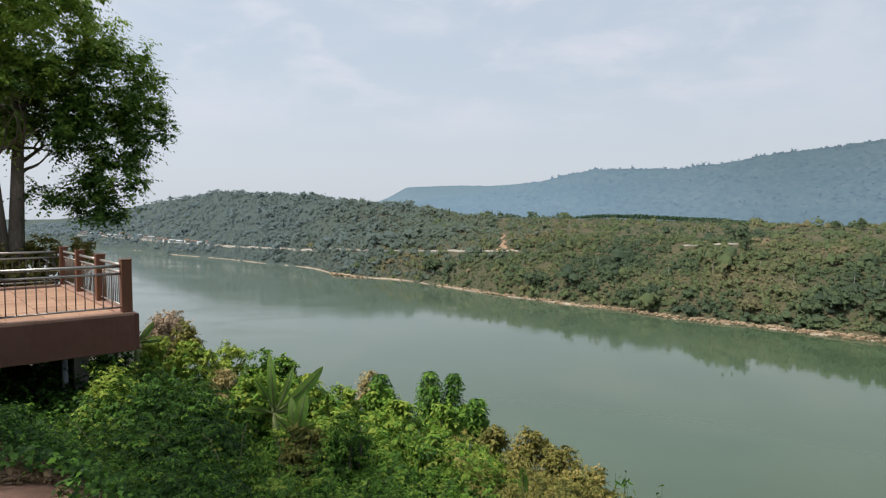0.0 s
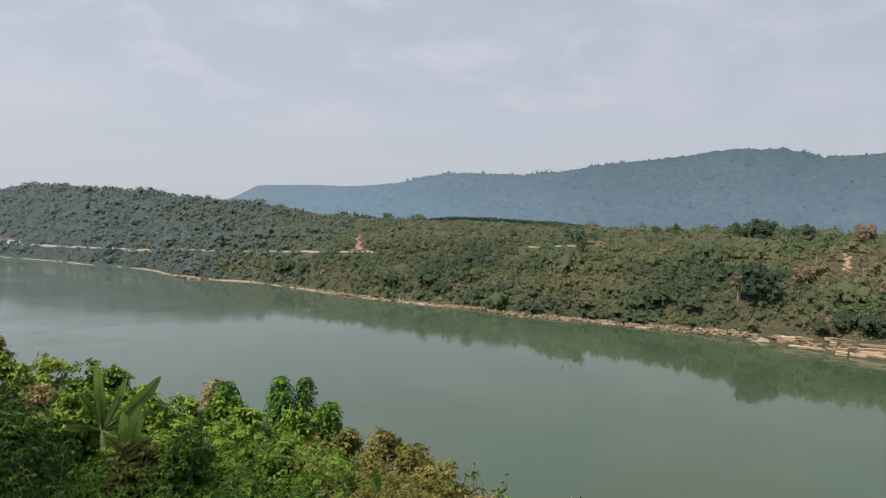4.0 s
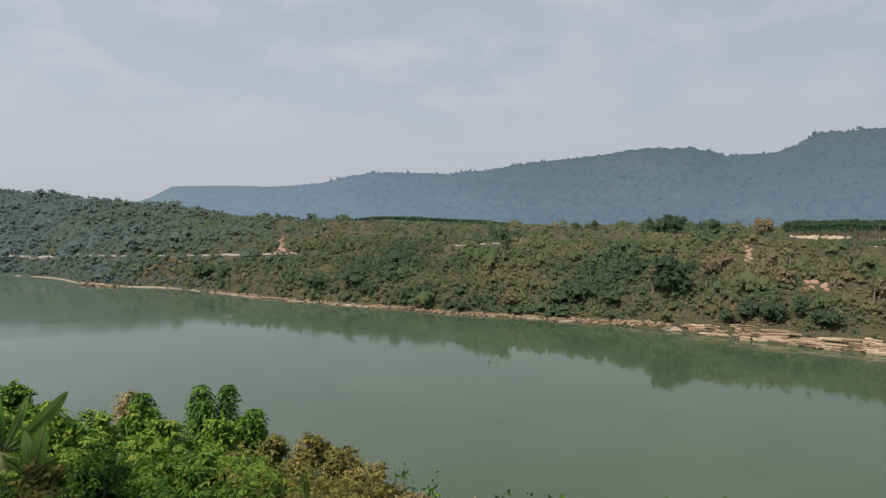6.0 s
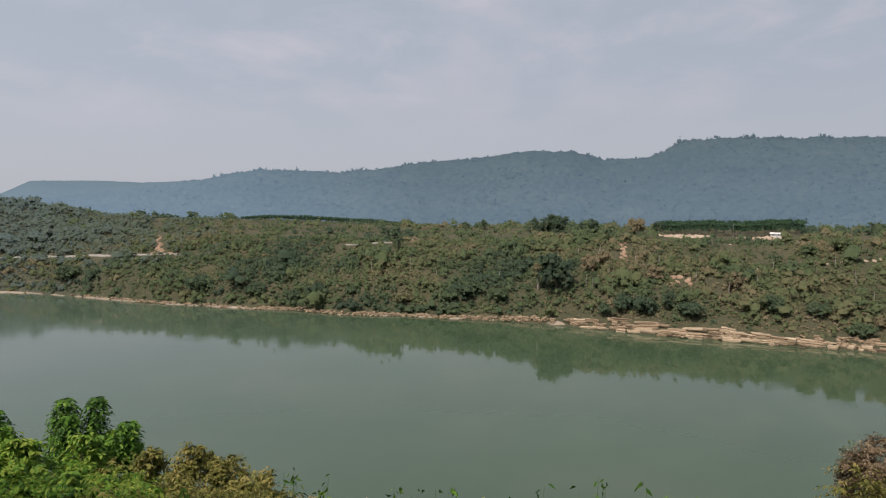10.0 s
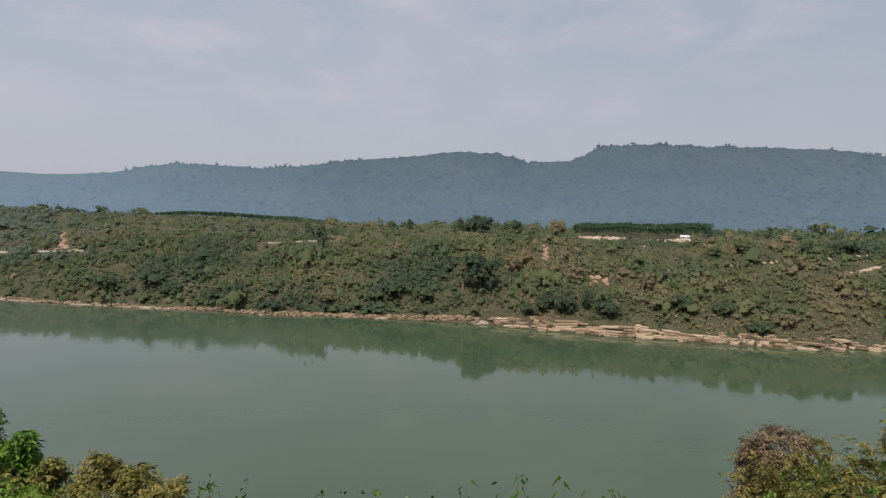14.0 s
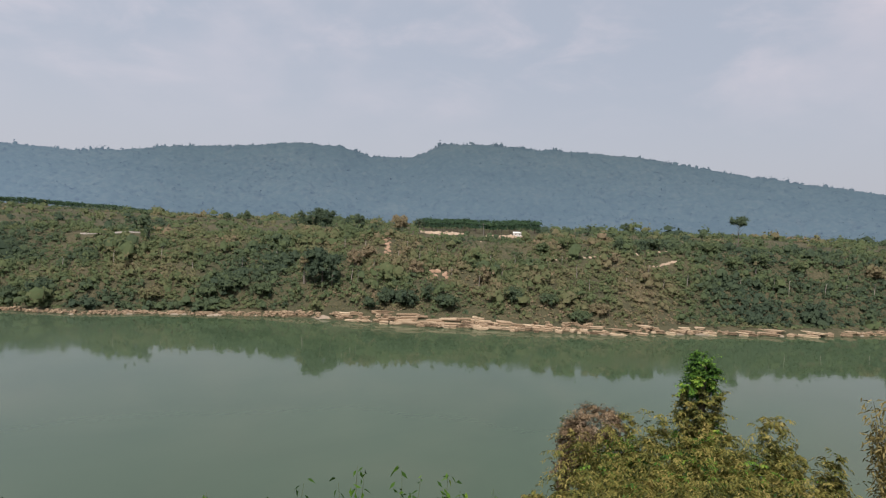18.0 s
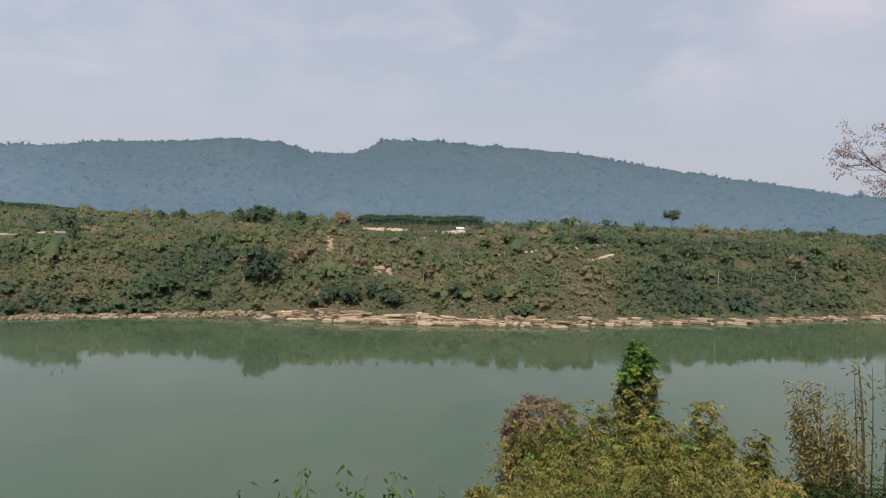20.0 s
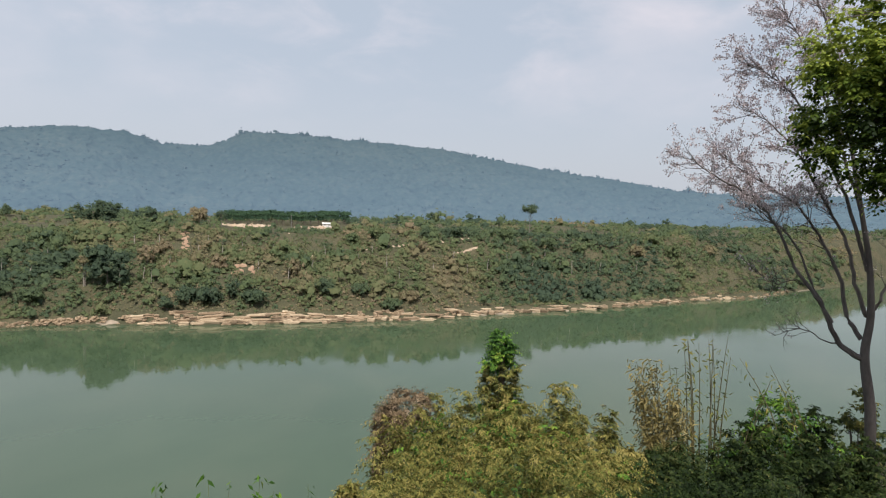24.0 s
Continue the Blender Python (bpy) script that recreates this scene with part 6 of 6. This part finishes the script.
    part("green_creeper", quad_mesh("green_creeper", np.concatenate(Vg), np.concatenate(Tg), "vine_leaf"), None, t, "fresh green creeper on the top")
    part("dry_creeper", quad_mesh("dry_creeper", np.concatenate(Vd), np.concatenate(Td), "olive_leaf"), None, t, "withered brown creeper")


vine_trunk()


def dead_bush(az, el, r, wide, high, n):
    p = polar(az, r)
    gz = float(terrain(p[0], p[1]))
    H = EYE_Z + r * math.tan(radians(el)) - gz
    t = thing("dead_bush", "dead pinkish brown bush hung with dry creeper", "bush", "thicket below the lookout", at=(p[0], p[1], gz))
    for k in range(5):
        a = k * 1.3
        part("stem", Geo().tube([(0, 0, -0.3), (math.cos(a) * wide * 0.3, math.sin(a) * wide * 0.3, H * 0.6), (math.cos(a) * wide * 0.7, math.sin(a) * wide * 0.7, H - high * 0.6)], [0.05, 0.03, 0.01], 5), "bark", t)
    V, T, _ = clump_leaves((0, 0, H - high), (wide, wide, high), n, n // 42, 0.2, 0.07, 0.45, 0.36, 0.4, -0.9, 0.6, inner=0.4)
    part("creeper", quad_mesh("creeper", V, T, "dry_leaf"), None, t)


dead_bush(67.6, -16.2, 14.3, 0.58, 0.5, 6500)
dead_bush(66.2, -17.2, 14.0, 0.42, 0.6, 4200)


def seen(az, el, r):
    """The place at that bearing, angle and distance from the lookout."""
    return Vector(polar(az, r, EYE_Z + r * math.tan(radians(el))))


def banana(az, el, r, tips, group="banana plants"):
    """A banana plant whose crown stands at that bearing and angle; tips: bearing and angle of each leaf's tip, its nearness and width."""
    c = seen(az, el, r)
    gz = float(terrain(c.x, c.y))
    t = thing("banana_plant", "banana plant with long torn green leaves on the slope", "banana plant", group, at=(c.x, c.y, gz))
    H = c.z - gz
    part("stem", Geo().tube([(0, 0, -0.3), (0.02, 0, H * 0.5), (0, 0.02, H + 0.1)], [0.13, 0.1, 0.05], 9), "stem", t, smooth=True)
    rnd = random.Random(int(az * 10))
    for ta, te, dr, wd in tips:
        e = seen(ta, te, r + dr) - Vector((c.x, c.y, gz))
        b = Vector((0, 0, H))
        d = e - b
        ln = d.length
        s = (d.normalized().cross(Vector((c.x, c.y, 0)).normalized()) + Vector((0, 0, 0.12))).normalized()
        nrm = s.cross(d).normalized()
        if nrm.z < 0:
            nrm = -nrm
        n = 16
        mid = [b + d * (i / n) + nrm * ln * 0.16 * math.sin(math.pi * i / n) for i in range(n + 1)]
        V, T = [], []
        for i in range(2, n):
            w0, w1 = (wd * max(0.02, math.sin(math.pi * min(1, (q / n - 0.1) / 0.9))) ** 0.55 for q in (i, i + 1))
            for k in (-1, 1):
                tear = rnd.uniform(0.0, 0.22) if rnd.random() < 0.4 else 0.0
                o0, o1 = s * k * w0 + nrm * 0.25 * w0, s * k * w1 + nrm * (0.25 - tear) * w1
                V.append([mid[i], mid[i + 1], mid[i + 1] + o1 * (1 - tear * 0.3), mid[i] + o0])
                T.append(0.5 + 0.12 * k + rnd.uniform(-0.05, 0.05))
        lf = part("leaf", quad_mesh("leaf", np.array(V), np.array(T), "banana"), None, t)
        part("midrib", Geo().tube(mid[:-1], [0.028 * (1 - 0.8 * i / n) for i in range(n)], 5), "stem", lf)


banana(-15.7, -17.5, 12.0, [(-11.3, -13.7, 0.4, 0.12), (-16.1, -12.1, 0.2, 0.08), (-17.4, -14.4, 0.0, 0.07), (-14.0, -13.6, 0.5, 0.07), (-12.0, -16.4, 0.1, 0.09), (-18.4, -17.0, -0.2, 0.08), (-13.4, -18.6, -0.4, 0.08)])
banana(-14.0, -19.7, 11.0, [(-12.9, -15.9, 0.2, 0.11), (-12.0, -18.6, -0.2, 0.09), (-15.6, -18.0, -0.3, 0.07), (-14.2, -16.2, 0.3, 0.08), (-11.6, -20.6, -0.5, 0.08)])
banana(-27.0, -10.6, 15.2, [(-25.6, -8.9, 0.2, 0.07), (-27.0, -8.6, 0.0, 0.06), (-25.2, -10.4, -0.3, 0.07), (-28.0, -9.4, 0.2, 0.06)])
banana(7.8, -26.0, 9.2, [(7.6, -22.6, 0.0, 0.08), (5.4, -25.2, -0.2, 0.08), (1.0, -24.6, 0.2, 0.08), (9.4, -25.4, 0.1, 0.08)])


def drooping_plant(az, el, r, half, n_tier, lean, label):
    """A tall shoot with tiers of long drooping leaves."""
    p = polar(az, r)
    gz = float(terrain(p[0], p[1]))
    top = EYE_Z + r * math.tan(radians(el))
    H = top - gz
    t = thing("tall_shoot_plant", label, "plant", "tall shoots on the near slope", at=(p[0], p[1], gz))
    side = Vector((math.cos(radians(-az)), math.sin(radians(-az)), 0))
    w = r * math.tan(radians(half))
    stem = [side * lean * (k / 5) ** 2 + Vector((0, 0, H * k / 5)) for k in range(6)]
    part("stem", Geo().tube(stem, [0.035, 0.03, 0.026, 0.02, 0.015, 0.008], 6), "stem", t)
    Vs, Ts = [], []
    for i in range(n_tier):
        dz = 0.1 * i
        u = max(0.0, 1 - dz / H)
        k0 = min(4, int(u * 5))
        c = np.array(stem[k0].lerp(stem[k0 + 1], u * 5 - k0))
        # a whorl of feathered leaves, each arching over and hanging
        n = 7
        a = i * 1.1 + np.arange(n) * 2 * math.pi / n + rng.normal(size=n) * 0.2
        d = np.stack([np.cos(a), np.sin(a), np.full(n, 0.8 if i == 0 else 0.5)], 1)
        V, T = sprays(np.repeat(c[None], n, 0), d, w * (0.8 if i else 0.6) * rng.uniform(0.85, 1.15, n), 9, w * 0.4, 0.42, np.full(n, 0.36) + rng.normal(size=n) * 0.12, 1.0)
        Vs.append(V)
        Ts.append(T)
    part("leaves", quad_mesh("leaves", np.concatenate(Vs), np.clip(np.concatenate(Ts), 0, 1), "vine_leaf"), None, t, "tiers of drooping dark green leaflets")


drooping_plant(-2.9, -14.5, 15.0, 1.5, 14, 0.45, "tall green shoot with tiers of drooping leaves")
drooping_plant(-0.5, -14.7, 15.0, 1.5, 14, 0.4, "tall green shoot with tiers of drooping leaves")
drooping_plant(-1.6, -15.8, 14.5, 1.5, 10, 0.15, "tall green shoot with tiers of drooping leaves")
drooping_plant(2.4, -17.0, 14.0, 1.7, 10, 0.2, "bushy green shoot with drooping leaves")
drooping_plant(-6.3, -14.7, 15.0, 1.6, 14, 0.1, "green shoot with drooping leaves")


def sprig(az, el, r, n, label="thin leafy sprig rising from the slope", mat="vine_leaf", leaf=0.1, spread=0.25, lean=0.1):
    p = polar(az, r)
    gz = float(terrain(p[0], p[1]))
    H = EYE_Z + r * math.tan(radians(el)) - gz
    t = thing("sprig", label, "plant", "sprigs on the near slope", at=(p[0], p[1], gz))
    rnd = random.Random(int(az * 31))
    g = Geo()
    P = []
    for k in range(n):
        a = rnd.uniform(0, 6.28)
        e = Vector((math.cos(a) * spread * rnd.random() + lean, math.sin(a) * spread * rnd.random(), H * rnd.uniform(0.9, 1.0)))
        part("stem", Geo().tube([(0, 0, -0.2), (e.x * 0.3, e.y * 0.3, e.z * 0.6), tuple(e)], [0.012, 0.008, 0.003], 4), "stem", t)
        for _ in range(16):
            P.append(tuple(Vector((e.x * 0.3, e.y * 0.3, e.z * 0.6)).lerp(e, rnd.uniform(0.35, 1.05)) + Vector((rnd.gauss(0, 0.05), rnd.gauss(0, 0.05), rnd.gauss(0, 0.03)))))
    P = np.array(P)
    part("leaves", quad_mesh("leaves", leaf_quads(P, rng.normal(size=P.shape) + np.array([0, 0, 1.0]), np.full(len(P), leaf), 0.36, 0.9), np.clip(rng.normal(size=len(P)) * 0.15 + 0.35, 0, 1), mat), None, t)


for az_, el_, r_, n_ in ((45.4, -22.9, 9.5, 3), (50.5, -23.7, 9.5, 4), (26.0, -23.8, 9.5, 3), (30.0, -24.6, 9.5, 2), (39.0, -25.0, 9.0, 3), (53.5, -24.4, 9.5, 2), (20.0, -23.8, 10.0, 3), (59.0, -24.8, 9.5, 3), (16.5, -22.8, 12.0, 3), (55.5, -25.0, 9.0, 3)):
    sprig(az_, el_ + 0.7, r_, n_ + 1, leaf=0.14, spread=0.4)


def bamboo(az, el, r, culms, mat, label, lean=0.15, leaf_n=20, spread=0.5):
    p = polar(az, r)
    gz = float(terrain(p[0], p[1]))
    t = thing("bamboo_clump", label, "bamboo", "bamboo below the lookout", at=(p[0], p[1], gz))
    H = EYE_Z + r * math.tan(radians(el)) - gz
    side = Vector((math.cos(radians(-az)), math.sin(radians(-az)), 0))
    rnd = random.Random(int(az * 17))
    Vs, Ts = [], []
    for k in range(culms):
        x0, h = rnd.uniform(-spread, spread), H * (1 if k == 0 else rnd.uniform(0.82, 1.0))
        ln = lean * rnd.uniform(0.4, 1.6) * (1 if rnd.random() < 0.75 else -1)
        pts = [side * (x0 * (0.4 + 0.6 * u) + ln * h * u ** 2.5) + Vector((0.1 * math.sin(k), 0.1 * math.cos(k), h * u)) for u in (0, 0.25, 0.5, 0.7, 0.85, 1.0)]
        part("culm", Geo().tube(pts, [0.02, 0.018, 0.015, 0.012, 0.008, 0.004], 6), "cane", t)
        P = np.array([tuple(pts[2].lerp(pts[5], rnd.random()) + Vector((rnd.gauss(0, 0.09), rnd.gauss(0, 0.09), rnd.gauss(0, 0.05)))) for _ in range(leaf_n)])
        Vs.append(leaf_quads(P, rng.normal(size=P.shape) + np.array([0, 0, 0.6]), np.full(len(P), 0.15), 0.22, 0.7))
        Ts.append(np.clip(rng.normal(size=len(P)) * 0.15 + 0.5, 0, 1))
    part("leaves", quad_mesh("leaves", np.concatenate(Vs), np.concatenate(Ts), mat), None, t)


bamboo(91.0, -12.2, 14.0, 9, "straw_leaf", "clump of dry straw-coloured bamboo", -0.1, 260, 0.26)
bamboo(92.0, -14.4, 14.0, 8, "straw_leaf", "clump of dry straw-coloured bamboo", -0.05, 170, 0.4)
bamboo(93.8, -10.0, 14.5, 7, "olive_leaf", "tall thin bamboo canes with few leaves", -0.05, 34, 0.3)
bamboo(95.2, -9.6, 14.5, 5, "olive_leaf", "tall thin bamboo canes with few leaves", 0.03, 30, 0.2)
bamboo(97.5, -12.8, 14.0, 3, "vine_leaf", "leafy arching bamboo shoots", 0.12, 40, 0.3)
bamboo(102.5, -11.3, 14.0, 3, "olive_leaf", "arching thin bamboo shoots", -0.2, 34, 0.3)


def ground_cover(name, az0, az1, r0, r1, n, leaf, mat, label, tint, height=0.35):
    az = rng.uniform(az0, az1, n)
    r = np.sqrt(rng.uniform(r0 ** 2, r1 ** 2, n))
    x, y = r * np.sin(np.radians(az)), r * np.cos(np.radians(az))
    hump = np.clip(wave(x, y, 0.55) * 0.5 + wave(x, y, 1.3) * 0.6 + 0.5, 0.02, 1.5)
    z = terrain(x, y) + hump * height * rng.uniform(0.5, 1.0, n)
    # no leaves through the deck
    inx = (x - CORNER.x) * U.x + (y - CORNER.y) * U.y
    iny = (x - CORNER.x) * Wd.x + (y - CORNER.y) * Wd.y
    keep = ~((inx > -0.3) & (iny > -0.3) & (z > -0.9)) & (hump > 0.1) & ~((x < -2.3) & (r < 5.4 + 0.5 * wave(x, y, 0.8)) & (az < -33))
    P = np.stack([x, y, z], 1)[keep]
    # tint rises on humps and falls in hollows, as light would
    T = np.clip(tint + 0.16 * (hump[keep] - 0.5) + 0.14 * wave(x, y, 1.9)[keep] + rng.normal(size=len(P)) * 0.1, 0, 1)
    V = leaf_quads(P, rng.normal(size=P.shape) * 0.5 + np.array([0, 0, 1.0]), np.full(len(P), leaf), 0.7, 0.3)
    tagged(new(name, quad_mesh(name, V, T, mat)), label, "ground cover", kind="stuff")


def canopy(name, table, n, leaf, mat, label, tint, near_r, hump_h=0.5, low=-27.0, width=0.55, droop=0.35):
    """A closed mass of foliage on the slope; table: bearing, angle of its top, distance of its top."""
    A = [q[0] for q in table]
    m = n // 95
    az = rng.uniform(A[0], A[-1], m)
    u = rng.uniform(0, 1, m) ** 0.75
    top, rt = np.interp(az, A, [q[1] for q in table]), np.interp(az, A, [q[2] for q in table])
    r = near_r + (rt - near_r) * u
    x, y = r * np.sin(np.radians(az)), r * np.cos(np.radians(az))
    cr = rng.uniform(0.22, 0.58, m) * (0.45 + 0.55 * u)
    hump = wave(x, y, 0.6) * 0.5 + wave(x + 7, y, 1.3) * 0.5 + rng.normal(size=m) * 0.3
    z = np.maximum(EYE_Z + r * np.tan(np.radians(low + (top - low) * u ** 0.85)) + (hump - 0.25) * hump_h * (0.35 + 0.65 * u) - cr, terrain(x, y) + 0.1)
    inx = (x - CORNER.x) * U.x + (y - CORNER.y) * U.y
    iny = (x - CORNER.x) * Wd.x + (y - CORNER.y) * Wd.y
    z = np.where((inx > -0.6) & (iny > -0.6), np.minimum(z, -1.25), z)
    keep = ~((az < -29.5) & (r < 6.0 + 0.5 * wave(x, y, 0.7) - 0.14 * (az + 36)))
    # humps lighter, hollows darker: light and shade put into the tint
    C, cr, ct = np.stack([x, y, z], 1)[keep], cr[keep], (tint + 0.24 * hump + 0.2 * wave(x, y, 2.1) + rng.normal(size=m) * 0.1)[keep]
    size = leaf * (0.36 + 0.64 * u[keep])
    m = n // 10
    who = rng.integers(0, len(C), m)
    dd = unit(rng.normal(size=(m, 3)) + np.array([0, 0, 0.5]))
    O = C[who] + dd * (cr[who] * 0.4)[:, None]
    V, T = sprays(O, dd, cr[who] * rng.uniform(0.7, 1.5, m), 10, size[who], width, ct[who] + rng.normal(size=m) * 0.1, droop + 0.1)
    tagged(new(name, quad_mesh(name, V, T, mat)), label, "vegetation", kind="stuff")


# high and low tints put sun and shade into the colour of the vines
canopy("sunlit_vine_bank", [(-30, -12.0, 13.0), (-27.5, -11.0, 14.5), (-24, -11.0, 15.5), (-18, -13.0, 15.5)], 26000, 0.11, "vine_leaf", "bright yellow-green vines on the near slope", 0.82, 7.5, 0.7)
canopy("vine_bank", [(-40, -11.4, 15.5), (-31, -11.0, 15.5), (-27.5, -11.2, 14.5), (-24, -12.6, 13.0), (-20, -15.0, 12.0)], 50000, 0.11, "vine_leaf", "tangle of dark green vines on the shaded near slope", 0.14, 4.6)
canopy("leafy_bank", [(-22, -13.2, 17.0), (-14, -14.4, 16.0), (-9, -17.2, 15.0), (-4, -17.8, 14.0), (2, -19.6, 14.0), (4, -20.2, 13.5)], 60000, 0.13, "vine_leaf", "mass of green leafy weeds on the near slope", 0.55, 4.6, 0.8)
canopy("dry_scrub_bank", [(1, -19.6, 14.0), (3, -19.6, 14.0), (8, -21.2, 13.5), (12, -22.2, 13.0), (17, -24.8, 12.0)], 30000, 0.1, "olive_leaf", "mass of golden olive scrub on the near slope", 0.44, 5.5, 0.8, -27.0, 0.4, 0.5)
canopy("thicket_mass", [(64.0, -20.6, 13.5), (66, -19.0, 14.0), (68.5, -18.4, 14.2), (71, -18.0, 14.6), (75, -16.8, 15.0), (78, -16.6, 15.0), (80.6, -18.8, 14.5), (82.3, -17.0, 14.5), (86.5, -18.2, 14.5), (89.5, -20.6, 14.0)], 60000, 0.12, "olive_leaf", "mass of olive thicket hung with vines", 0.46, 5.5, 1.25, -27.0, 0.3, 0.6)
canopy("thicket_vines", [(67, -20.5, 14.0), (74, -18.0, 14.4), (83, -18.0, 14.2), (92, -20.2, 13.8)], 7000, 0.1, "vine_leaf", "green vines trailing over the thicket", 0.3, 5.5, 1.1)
# the shade at the foot of the trees is in this leaf colour
canopy("dark_thicket_mass", [(88, -20.4, 14.0), (91, -17.6, 14.5), (96, -17.4, 15.0), (99, -16.6, 14.0), (104, -16.4, 14.5), (110, -15.6, 14.5)], 46000, 0.1, "shaded_leaf", "dark tangled thicket at the foot of the trees", 0.34, 5.5, 0.8)
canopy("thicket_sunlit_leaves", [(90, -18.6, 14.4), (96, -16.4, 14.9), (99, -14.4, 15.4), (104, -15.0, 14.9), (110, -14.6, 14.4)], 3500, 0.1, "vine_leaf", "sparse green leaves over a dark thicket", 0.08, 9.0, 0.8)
# creeper tint kept low, deepening the shade on the slope
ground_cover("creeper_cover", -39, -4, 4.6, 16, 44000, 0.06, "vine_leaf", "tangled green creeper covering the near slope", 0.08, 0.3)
ground_cover("slope_undergrowth", -4, 112, 5, 20, 40000, 0.14, "olive_leaf", "olive undergrowth on the steep near slope", 0.35, 0.5)
ground_cover("dry_leaf_litter", -39, -20, 4.2, 8, 6000, 0.07, "dry_leaf", "dry brown leaf litter on red soil", 0.25, 0.05)

# bare red soil at the top of the slope
sgm = Geo()
for i in range(13):
    for j in range(9):
        a_, r_ = -46 + i * 2.0, 3.2 + j * 0.45
        x_, y_ = r_ * math.sin(radians(a_)), r_ * math.cos(radians(a_))
        edge = i in (0, 12) or j in (0, 8)
        sgm.v.append((x_, y_, float(terrain(x_, y_)) + (-0.06 if edge else 0.03 + 0.03 * noise.noise(Vector((x_ * 2, y_ * 2, 0))))))
for i in range(12):
    for j in range(8):
        sgm.f.append((i * 9 + j, i * 9 + j + 1, (i + 1) * 9 + j + 1, (i + 1) * 9 + j))
tagged(new("soil_edge", sgm.mesh("soil_edge", "soil", True)), "bare red soil at the top of the slope", "soil", kind="structure")


def dead_stalk(az, el, r, az2, el2, r2):
    """A thin pale dead vine lying over the foliage."""
    a, b = seen(az, el, r), seen(az2, el2, r2)
    t = thing("dead_vine", "thin pale dead vine trailing over green leaves", "vine", "dead vines on the near slope", at=a)
    d = b - a
    rnd = random.Random(int(az * 77 + el * 13))
    pts = [d * (k / 7) + Vector((0, 0, 0.1 * d.length * math.sin(math.pi * k / 7))) + Vector((rnd.gauss(0, 0.012), rnd.gauss(0, 0.012), rnd.gauss(0, 0.012))) for k in range(8)]
    part("stem", Geo().tube(pts, [0.0045] * 7 + [0.002], 5), "cane", t)


for row in ((-22.0, -18.6, 9.2, -20.4, -21.6, 8.4), (-18.2, -18.2, 9.6, -18.9, -22.0, 8.6), (-26.4, -18.0, 9.0, -24.6, -18.9, 8.8), (-21.4, -22.4, 8.0, -17.2, -24.0, 7.8), (-15.4, -19.6, 9.8, -15.4, -24.6, 8.6), (-32.4, -16.0, 9.4, -30.4, -18.2, 8.8), (-12.4, -20.2, 9.8, -12.8, -23.0, 9.0)):
    dead_stalk(*row)
